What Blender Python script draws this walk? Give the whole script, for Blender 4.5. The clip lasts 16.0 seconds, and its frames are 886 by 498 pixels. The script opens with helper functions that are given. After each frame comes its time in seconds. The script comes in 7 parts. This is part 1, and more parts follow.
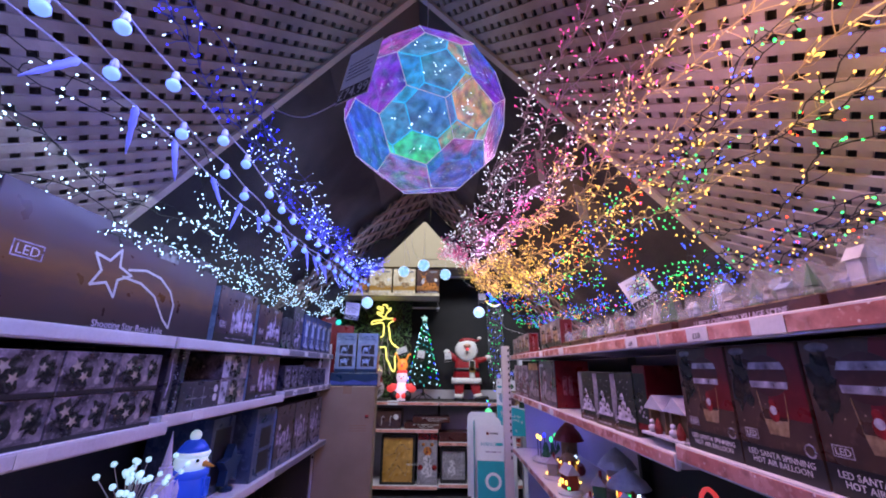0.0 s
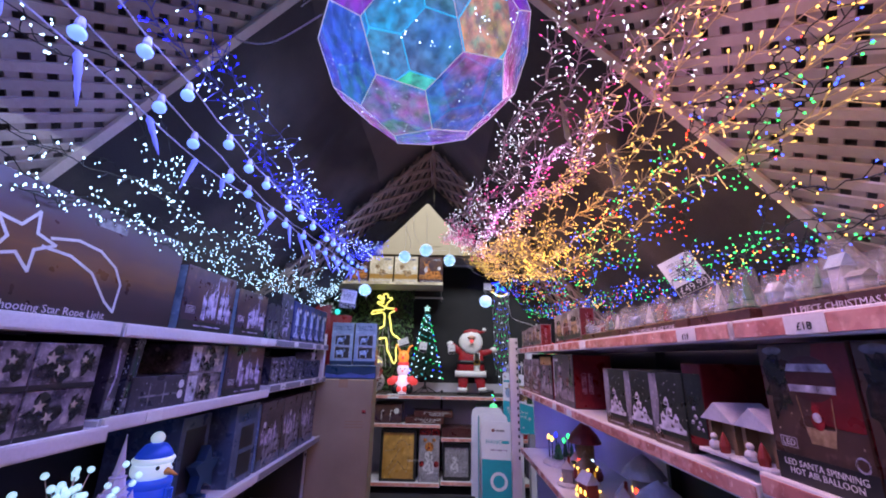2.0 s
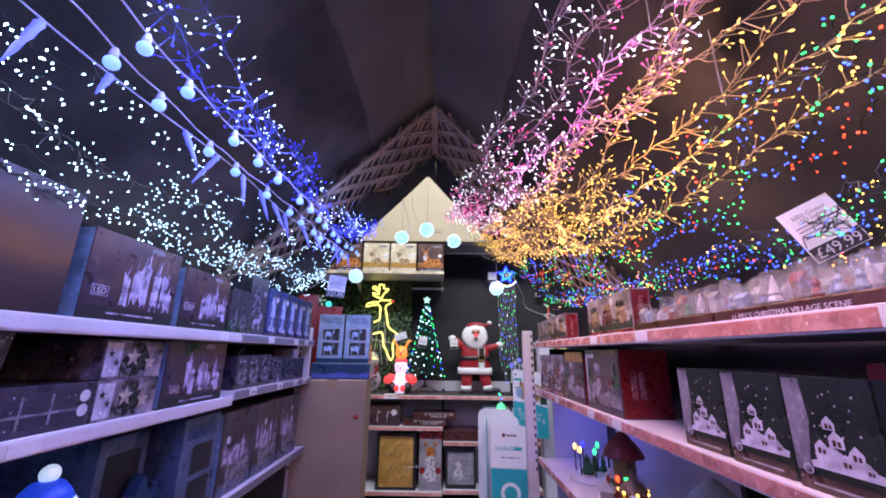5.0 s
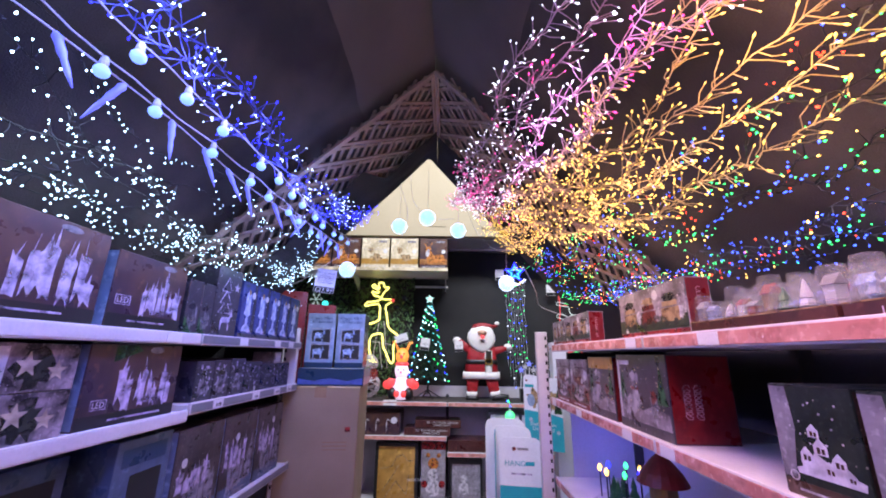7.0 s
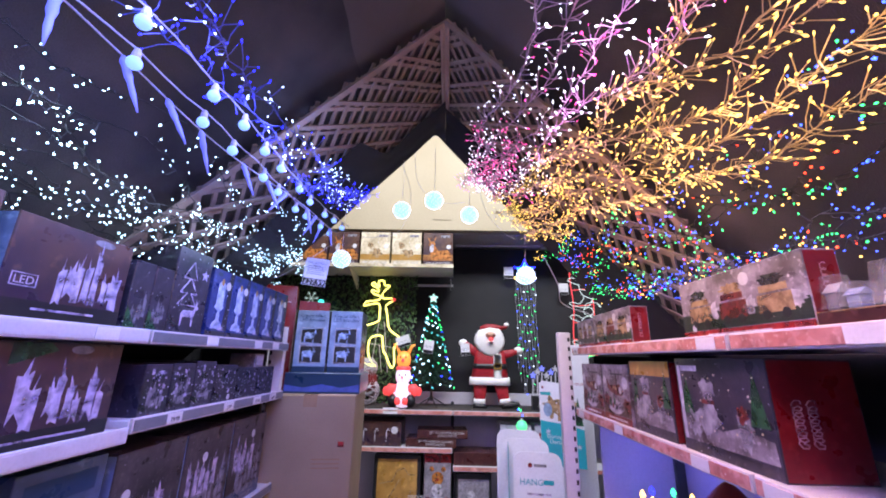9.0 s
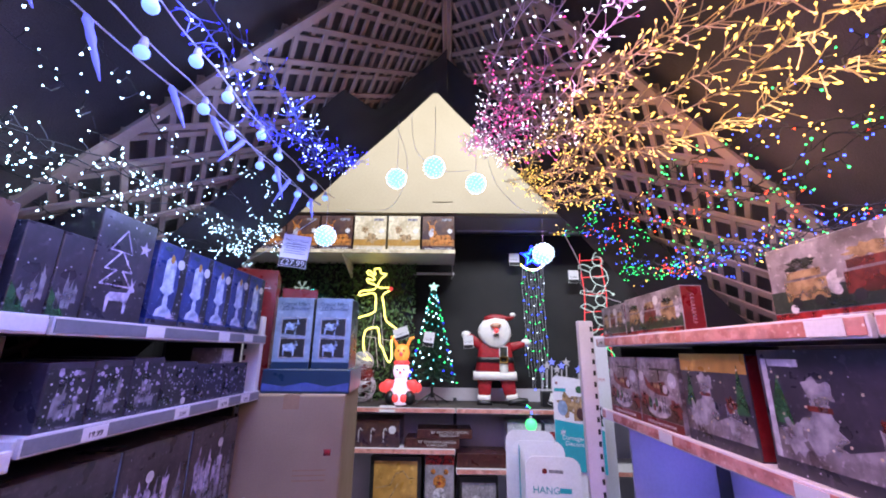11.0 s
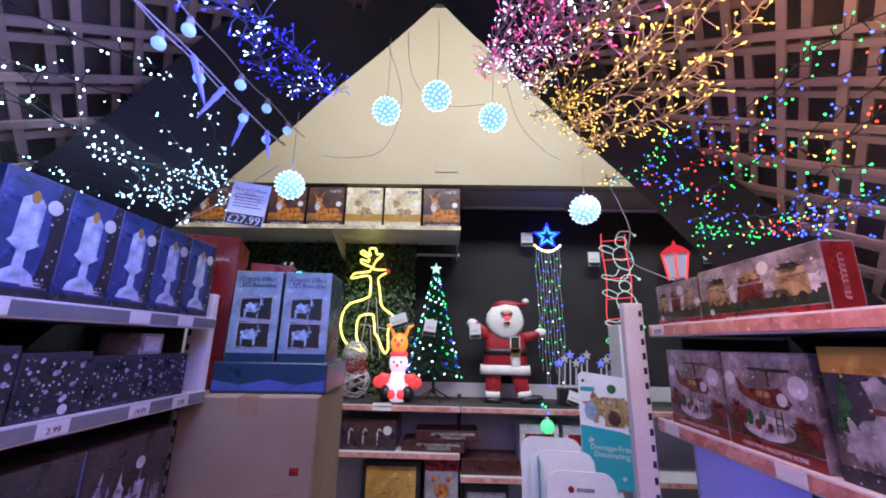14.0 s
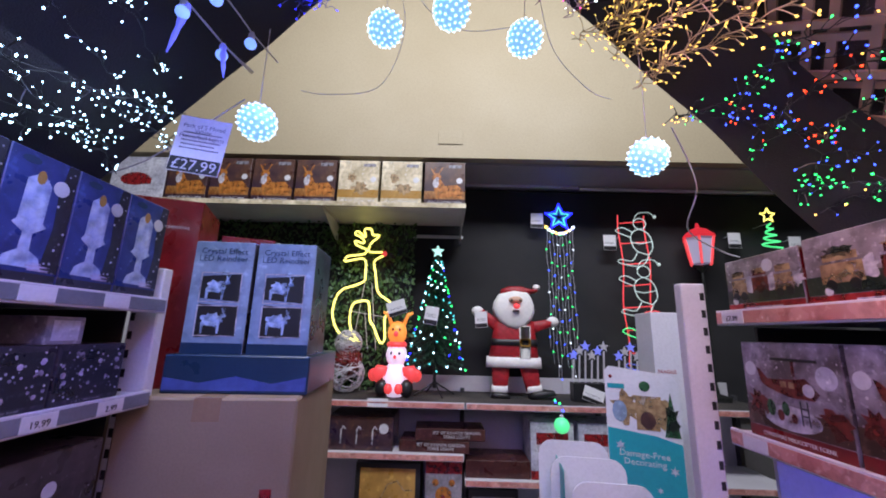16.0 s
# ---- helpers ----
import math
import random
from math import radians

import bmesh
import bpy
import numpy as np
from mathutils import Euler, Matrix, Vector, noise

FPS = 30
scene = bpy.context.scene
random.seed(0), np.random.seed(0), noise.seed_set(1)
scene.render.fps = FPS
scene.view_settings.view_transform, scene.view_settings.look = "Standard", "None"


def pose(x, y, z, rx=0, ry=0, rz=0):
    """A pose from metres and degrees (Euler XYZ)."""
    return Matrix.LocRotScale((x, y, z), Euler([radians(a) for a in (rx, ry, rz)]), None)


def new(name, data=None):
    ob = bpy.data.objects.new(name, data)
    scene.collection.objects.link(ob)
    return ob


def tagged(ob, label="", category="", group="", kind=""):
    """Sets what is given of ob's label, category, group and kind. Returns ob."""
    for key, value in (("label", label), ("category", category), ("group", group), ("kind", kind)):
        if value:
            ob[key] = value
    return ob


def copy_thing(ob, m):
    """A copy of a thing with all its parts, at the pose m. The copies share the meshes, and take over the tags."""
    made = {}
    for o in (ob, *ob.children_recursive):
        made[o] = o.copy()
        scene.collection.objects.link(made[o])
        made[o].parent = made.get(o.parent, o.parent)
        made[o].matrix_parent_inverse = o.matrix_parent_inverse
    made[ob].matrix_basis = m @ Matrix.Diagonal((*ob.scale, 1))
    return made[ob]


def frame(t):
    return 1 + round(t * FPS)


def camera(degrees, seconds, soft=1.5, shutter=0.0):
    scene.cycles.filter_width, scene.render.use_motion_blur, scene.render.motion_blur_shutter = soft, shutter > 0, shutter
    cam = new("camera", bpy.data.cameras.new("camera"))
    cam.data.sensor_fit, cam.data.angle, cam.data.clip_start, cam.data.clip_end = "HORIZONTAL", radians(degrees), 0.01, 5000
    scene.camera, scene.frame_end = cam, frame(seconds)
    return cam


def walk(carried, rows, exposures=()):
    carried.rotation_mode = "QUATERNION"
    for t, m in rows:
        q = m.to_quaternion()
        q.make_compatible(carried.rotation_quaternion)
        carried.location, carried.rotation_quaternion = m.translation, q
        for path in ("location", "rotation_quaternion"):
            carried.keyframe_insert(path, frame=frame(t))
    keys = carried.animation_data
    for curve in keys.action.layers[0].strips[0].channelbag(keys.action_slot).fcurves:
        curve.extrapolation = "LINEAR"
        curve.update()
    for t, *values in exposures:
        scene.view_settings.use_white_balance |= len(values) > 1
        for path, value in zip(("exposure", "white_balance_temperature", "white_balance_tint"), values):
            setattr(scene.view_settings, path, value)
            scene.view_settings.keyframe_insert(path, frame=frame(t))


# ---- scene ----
cam = camera(98.1, 16.0, 1.9)
METRES, EYE, TILT, LEAN, TURN = 2.4, 1.5, 0.0, 0.0, 0.0
ROWS = [
    (0.0, 0.0, 0.0, 0.0, -0.18, 16.99, -0.59),
    (0.5, 0.0027, 0.0292, 0.0039, 0.01, 16.83, -0.72),
    (1.0, 0.0042, 0.0564, 0.0052, 0.22, 16.5, -0.92),
    (1.5, 0.0028, 0.0839, 0.0058, 0.29, 15.98, -1.07),
    (2.0, 0.0003, 0.1091, 0.0048, 0.27, 15.8, -1.16),
    (2.5, -0.0036, 0.1388, 0.0026, 0.21, 15.81, -1.22),
    (3.0, -0.0091, 0.1695, 0.0046, -0.03, 15.89, -1.15),
    (3.5, -0.0141, 0.2007, 0.008, -0.13, 15.79, -1.06),
    (4.0, -0.0187, 0.2302, 0.0096, -0.23, 15.57, -0.92),
    (4.5, -0.0207, 0.2599, 0.0094, -0.27, 15.3, -0.8),
    (5.0, -0.0198, 0.2907, 0.0074, -0.1, 15.13, -0.71),
    (7.5, -0.0124, 0.4518, 0.0132, 0.81, 15.4, -0.95),
    (8.0, -0.016, 0.484, 0.0113, 0.87, 15.42, -1.06),
    (8.5, -0.0228, 0.5172, 0.0081, 0.91, 15.71, -1.12),
    (9.0, -0.0312, 0.5507, 0.0107, 0.81, 15.93, -1.07),
    (11.5, -0.0389, 0.7138, 0.0112, 0.83, 14.8, -0.64),
    (12.0, -0.0363, 0.7478, 0.0146, 0.89, 14.71, -0.63),
    (12.5, -0.034, 0.778, 0.0163, 1.09, 14.47, -0.75),
    (13.0, -0.0355, 0.8063, 0.0152, 1.22, 14.17, -0.87),
    (13.5, -0.0389, 0.8342, 0.0135, 1.22, 13.9, -1.01),
    (14.0, -0.0438, 0.8648, 0.0094, 1.13, 13.7, -1.16),
    (14.5, -0.0509, 0.8959, 0.0077, 1.07, 13.62, -1.28),
    (15.0, -0.0584, 0.9284, 0.0084, 0.75, 13.28, -1.33),
    (15.5, -0.0629, 0.9578, 0.0083, 0.64, 12.81, -1.4),
    (16.0, -0.0666, 0.9903, 0.0074, 0.47, 12.31, -1.44),
]
walk(cam, [(t, pose(0, 0, EYE, TILT, LEAN, TURN) @ pose(METRES * x, METRES * y, METRES * z, 90 + pitch, roll, yaw)) for t, x, y, z, yaw, pitch, roll in ROWS],
     [(0.0, -0.1), (2.0, -0.1), (4.0, 0.05), (5.0, 0.25), (7.5, 0.46), (8.5, 0.52), (11.5, 0.44), (12.5, 0.34), (13.5, 0.2), (15.0, 0.05), (16.0, 0.0)])

# ---------- world and large lights ----------
world = bpy.data.worlds.new("world")
scene.world = world
world.use_nodes = True
world.node_tree.nodes["Background"].inputs[0].default_value = (0.5, 0.55, 0.75, 1)
world.node_tree.nodes["Background"].inputs[1].default_value = 0.012


def lamp(name, kind, m, power, colour, size=0.1, size_y=None):
    data = bpy.data.lights.new(name, kind)
    data.energy, data.color = power, colour
    if kind == "AREA":
        data.shape, data.size, data.size_y = "RECTANGLE", size, size_y or size
    else:
        data.shadow_soft_size = size
    ob = new(name, data)
    ob.matrix_world = m
    return ob


# unseen ceiling lights of the shop beyond the tent
lamp("shop_light", "AREA", pose(0.1, 2.9, 4.35, 40, 0, 0), 172, (0.87, 0.89, 1.0), 3.4, 0.6)
# an added fill lamp behind the entrance, well below the ceiling, brightening the aisle
lamp("shop_light", "AREA", pose(-0.1, -3.2, 2.9, 58, 0, 0), 13, (0.82, 0.80, 1.0), 2.4, 0.8)
# the light that the strings of fairy lights throw down into the aisle, each along its own string
lamp("blue_string_light", "AREA", pose(-0.50, 1.5, 2.1, 0, 14, 0), 20, (0.20, 0.24, 1.0), 0.12, 3.4)
lamp("white_string_light", "AREA", pose(-0.80, 1.4, 1.98, 0, 8, 0), 6.5, (0.55, 0.66, 1.0), 0.25, 3.4)
lamp("pink_string_light", "AREA", pose(0.22, 1.75, 2.16, 0, -12, 7), 14, (0.86, 0.44, 0.95), 0.15, 2.9)
lamp("warm_string_light", "AREA", pose(0.45, 1.75, 1.98, 0, -14, 3), 7, (1.0, 0.66, 0.32), 0.2, 2.9)
lamp("multicolour_string_light", "AREA", pose(0.76, 1.75, 1.86, 0, -4, 0), 3.5, (0.5, 0.42, 1.0), 0.3, 2.9)
for y in (0.5, 1.5, 2.5):
    lamp("blue_string_light", "POINT", pose(-0.50, y, 2.15), 0.7 if y < 1 else 2.6, (0.30, 0.40, 1.0), 0.1)
    lamp("warm_string_light", "POINT", pose(0.44, y, 2.0), 1.7 if y < 1 else 2.2, (1.0, 0.50, 0.20), 0.1)
# a lit ornament throws blue light on the panel of the lower shelf
lamp("ornament_light", "POINT", pose(0.90, 3.25, 1.10), 0.8, (0.22, 0.2, 1.0), 0.03)

# ---------- materials ----------
MATS = {}


def nodes_of(name):
    m = bpy.data.materials.new(name)
    m.use_nodes = True
    MATS[name] = m
    return m, m.node_tree.nodes, m.node_tree.links, m.node_tree.nodes["Principled BSDF"]


def mix(nt, fac, a, b):
    n = nt.nodes.new("ShaderNodeMix")
    n.data_type = "RGBA"
    for sock, v in ((n.inputs[0], fac), (n.inputs[6], a), (n.inputs[7], b)):
        if isinstance(v, bpy.types.NodeSocket):
            nt.links.new(v, sock)
        elif sock == n.inputs[0]:
            sock.default_value = v
        else:
            sock.default_value = (*v, 1)
    return n.outputs[2]


def noise_of(nt, scale, detail=4, stretch=None, kind="Object"):
    co = nt.nodes.new("ShaderNodeTexCoord")
    n = nt.nodes.new("ShaderNodeTexNoise")
    n.inputs["Scale"].default_value, n.inputs["Detail"].default_value = scale, detail
    src = co.outputs[kind]
    if stretch:
        mp = nt.nodes.new("ShaderNodeMapping")
        mp.inputs["Scale"].default_value = stretch
        nt.links.new(src, mp.inputs[0])
        src = mp.outputs[0]
    nt.links.new(src, n.inputs["Vector"])
    return n.outputs["Fac"]


def ramp(nt, fac, a, b, va=(0, 0, 0), vb=(1, 1, 1)):
    n = nt.nodes.new("ShaderNodeValToRGB")
    n.color_ramp.elements[0].position, n.color_ramp.elements[1].position = a, b
    n.color_ramp.elements[0].color, n.color_ramp.elements[1].color = (*va, 1), (*vb, 1)
    nt.links.new(fac, n.inputs[0])
    return n.outputs[0]


def surface(name, a, b, rough=0.5, metal=0.0, scale=6.0, fine=90.0, bump=0.15, stretch=None, spread=(0.35, 0.65), coat=0.0, vary=0.0):
    """A worn surface of two colours: broad stains, fine grain, relief and uneven gloss."""
    m, n, l, p = nodes_of(name)
    nt = m.node_tree
    broad, grain = noise_of(nt, scale, 5, stretch), noise_of(nt, fine, 3, stretch)
    c = mix(nt, ramp(nt, broad, *spread), a, b)
    c = mix(nt, ramp(nt, grain, 0.4, 0.75, (0, 0, 0), (0.22,) * 3), c, tuple(v * 0.55 for v in a))
    if vary:
        info = n.new("ShaderNodeObjectInfo")
        hsv = n.new("ShaderNodeHueSaturation")
        l.new(ramp(nt, info.outputs["Random"], 0, 1, (1 - vary,) * 3, (1 + vary,) * 3), hsv.inputs["Value"])
        l.new(c, hsv.inputs["Color"])
        c = hsv.outputs[0]
    l.new(c, p.inputs["Base Color"])
    l.new(ramp(nt, broad, 0.2, 0.8, (rough * 0.8,) * 3, (min(1, rough * 1.2),) * 3), p.inputs["Roughness"])
    p.inputs["Metallic"].default_value = metal
    p.inputs["Coat Weight"].default_value = coat
    bp = n.new("ShaderNodeBump")
    bp.inputs["Strength"].default_value, bp.inputs["Distance"].default_value = bump, 0.004
    l.new(grain, bp.inputs["Height"])
    l.new(bp.outputs[0], p.inputs["Normal"])
    return m


def glow(name, colour, strength, base=None):
    m, n, l, p = nodes_of(name)
    p.inputs["Base Color"].default_value = (*(base or colour), 1)
    p.inputs["Emission Color"].default_value = (*colour, 1)
    p.inputs["Emission Strength"].default_value = strength
    p.inputs["Roughness"].default_value = 0.35
    m.cycles.emission_sampling = "NONE"
    return m


def printed(name, a, b, dot=None, scale=5.0, dots=40.0, size=0.22, gloss=0.3):
    """Printed and varnished card: a soft two-tone photograph, with out-of-focus specks where dot is given."""
    m, n, l, p = nodes_of(name)
    nt = m.node_tree
    c = mix(nt, ramp(nt, noise_of(nt, scale, 3), 0.38, 0.64), a, b)
    c = mix(nt, ramp(nt, noise_of(nt, scale * 5, 4), 0.45, 0.75, (0, 0, 0), (0.6,) * 3), c, tuple(v * 0.35 for v in a))
    c = mix(nt, ramp(nt, noise_of(nt, scale * 9, 2), 0.58, 0.7, (0, 0, 0), (0.35,) * 3), c, tuple(min(1, v * 1.9 + 0.02) for v in b))
    if dot:
        co = n.new("ShaderNodeTexCoord")
        v = n.new("ShaderNodeTexVoronoi")
        v.inputs["Scale"].default_value = dots
        l.new(co.outputs["Object"], v.inputs["Vector"])
        sep = n.new("ShaderNodeSeparateColor")
        l.new(v.outputs["Color"], sep.inputs[0])
        keep = n.new("ShaderNodeMath")
        keep.operation = "MULTIPLY"
        l.new(ramp(nt, v.outputs["Distance"], size * 0.7, size, (1, 1, 1), (0, 0, 0)), keep.inputs[0])
        l.new(ramp(nt, sep.outputs[0], 0.45, 0.75), keep.inputs[1])
        c = mix(nt, keep.outputs[0], c, dot)
    l.new(c, p.inputs["Base Color"])
    l.new(ramp(nt, noise_of(nt, 14, 3), 0.3, 0.7, (gloss * 0.8,) * 3, (gloss * 1.3,) * 3), p.inputs["Roughness"])
    p.inputs["Coat Weight"].default_value = 0.25
    p.inputs["Coat Roughness"].default_value = 0.15
    return m


printed("red_strip", (0.58, 0.22, 0.19), (0.70, 0.36, 0.32), (0.85, 0.7, 0.66), 7, 42, 0.12, 0.25)
surface("lilac_white_steel", (0.70, 0.68, 0.72), (0.60, 0.58, 0.62), 0.38, 0.0, 5, 120, 0.08, vary=0.03)
surface("grey_strip", (0.16, 0.17, 0.20), (0.22, 0.23, 0.26), 0.35, 0, 8, 120, 0.05)
surface("dark_panel", (0.03, 0.03, 0.035), (0.05, 0.05, 0.055), 0.6, 0, 4, 80)
surface("skirting_white", (0.62, 0.60, 0.64), (0.55, 0.53, 0.57), 0.5, 0, 5, 90, 0.05)
# white shelf panels, with the blue LED light on them put into the colour
surface("lilac_lit_panel", (0.55, 0.52, 0.66), (0.47, 0.45, 0.58), 0.45, 0, 3, 80)
# the broad brown patches stand in for light caught on the folds
surface("black_cloth", (0.028, 0.026, 0.027), (0.12, 0.102, 0.088), 0.85, 0, 2.2, 300, 0.5, spread=(0.42, 0.72))
# the roof cloth's lit brown tone near the ridge, as a colour
surface("lit_ridge_cloth", (0.075, 0.066, 0.060), (0.125, 0.108, 0.096), 0.9, 0, 1.8, 260, 0.5)
surface("black_drape", (0.008, 0.008, 0.010), (0.026, 0.025, 0.027), 0.8, 0, 3.0, 280, 0.4)
surface("trellis_brown", (0.36, 0.27, 0.22), (0.26, 0.19, 0.15), 0.7, 0, 5, 60, 0.4, vary=0.12)
surface("trellis_wood", (0.46, 0.39, 0.34), (0.34, 0.28, 0.24), 0.65, 0, 5, 60, 0.4, vary=0.12)
surface("batten_wood", (0.62, 0.53, 0.45), (0.50, 0.41, 0.34), 0.6, 0, 5, 60, 0.4)
surface("cream_paint", (0.40, 0.335, 0.215), (0.375, 0.31, 0.195), 0.6, 0, 1.2, 70, 0.08)
surface("soffit_paint", (0.42, 0.38, 0.36), (0.36, 0.33, 0.32), 0.6, 0, 2, 70, 0.05)
surface("floor_vinyl", (0.30, 0.29, 0.28), (0.24, 0.23, 0.22), 0.4, 0, 3, 60, 0.08)
surface("shop_plaster", (0.16, 0.15, 0.15), (0.12, 0.115, 0.11), 0.7, 0, 2, 60, 0.08)
surface("kraft_card", (0.31, 0.235, 0.165), (0.25, 0.19, 0.13), 0.72, 0, 3, 140, 0.15)
surface("packing_tape", (0.36, 0.25, 0.16), (0.30, 0.20, 0.13), 0.25, 0, 6, 60, 0.1)
surface("white_card", (0.78, 0.78, 0.80), (0.72, 0.72, 0.74), 0.45, 0, 6, 120, 0.05)
surface("black_ink", (0.012, 0.012, 0.014), (0.02, 0.02, 0.022), 0.4, 0, 6, 120, 0.02)


def ink(name, a, b, lo=0.25, scale=45.0):
    """A printed picture's ink: two tones, broken up by the halftone so that the card shows through."""
    m, n, l, p = nodes_of(name)
    nt = m.node_tree
    l.new(mix(nt, ramp(nt, noise_of(nt, scale, 5), 0.35, 0.65), a, b), p.inputs["Base Color"])
    l.new(ramp(nt, noise_of(nt, scale * 0.6, 5), 0.36, 0.56, (lo,) * 3, (0.95,) * 3), p.inputs["Alpha"])
    p.inputs["Roughness"].default_value = 0.35


ink("white_ink", (0.70, 0.68, 0.74), (0.40, 0.38, 0.46), 0.35)
ink("grey_ink", (0.30, 0.29, 0.34), (0.18, 0.17, 0.21), 0.3)
ink("pink_ink", (0.62, 0.34, 0.40), (0.45, 0.22, 0.28), 0.35)
ink("red_ink", (0.36, 0.02, 0.024), (0.16, 0.008, 0.012), 0.45)
for nm, c in (("white_letter", (0.66, 0.66, 0.70)), ("grey_letter", (0.22, 0.22, 0.26)), ("red_letter", (0.42, 0.02, 0.03)), ("pale_letter", (0.62, 0.55, 0.70))):
    surface(nm, c, tuple(v * 0.85 for v in c), 0.4, 0, 30, 160, 0.02)
surface("navy_card", (0.012, 0.035, 0.085), (0.018, 0.05, 0.11), 0.3, 0, 5, 90, 0.05)
surface("teal_card", (0.02, 0.36, 0.43), (0.03, 0.30, 0.37), 0.35, 0, 5, 90, 0.05)
surface("wire_black", (0.012, 0.014, 0.012), (0.02, 0.022, 0.02), 0.45, 0, 20, 90, 0.05)
surface("wire_clear", (0.62, 0.60, 0.66), (0.52, 0.50, 0.56), 0.3, 0, 20, 90, 0.05)
# clear wires again, with the glow of the bulbs beside them in the colour
surface("wire_lit_amber", (0.74, 0.58, 0.30), (0.60, 0.46, 0.22), 0.3, 0, 20, 90, 0.05)
surface("wire_lit_rose", (0.74, 0.48, 0.66), (0.60, 0.40, 0.54), 0.3, 0, 20, 90, 0.05)
surface("wire_lit_blue", (0.15, 0.17, 0.62), (0.10, 0.12, 0.5), 0.3, 0, 20, 90, 0.05)
surface("slot_black", (0.006, 0.006, 0.007), (0.01, 0.01, 0.011), 0.7, 0, 20, 90, 0.02)

for nm, col, st in (("led_azure", (0.035, 0.09, 1.0), 5.0), ("led_cool", (0.50, 0.78, 1.0), 7.0), ("led_blue", (0.012, 0.015, 1.0), 6.0), ("led_paleblue", (0.5, 0.68, 1.0), 5.5),
                    ("led_pink", (1.0, 0.07, 0.38), 2.6), ("led_rosewhite", (0.8, 0.88, 1.0), 3.6), ("led_warm", (1.0, 0.66, 0.13), 2.3),
                    ("led_red", (1.0, 0.05, 0.015), 5.0), ("led_green", (0.03, 0.9, 0.17), 4.0), ("led_amber", (1.0, 0.55, 0.1), 5.0),
                    ("led_icicle", (0.22, 0.26, 1.0), 0.32), ("led_globe", (0.22, 0.40, 1.0), 1.15), ("neon_yellow", (1.0, 0.88, 0.2), 2.2),
                    ("neon_red", (1.0, 0.08, 0.09), 0.6), ("neon_white", (0.6, 0.75, 0.72), 0.4), ("neon_green", (0.1, 0.9, 0.3), 0.9),
                    ("ball_petal", (0.50, 0.80, 1.0), 0.95), ("ball_core", (0.25, 0.52, 0.92), 0.85), ("ball_pip", (0.85, 0.97, 1.0), 2.2)):
    glow(nm, col, st)

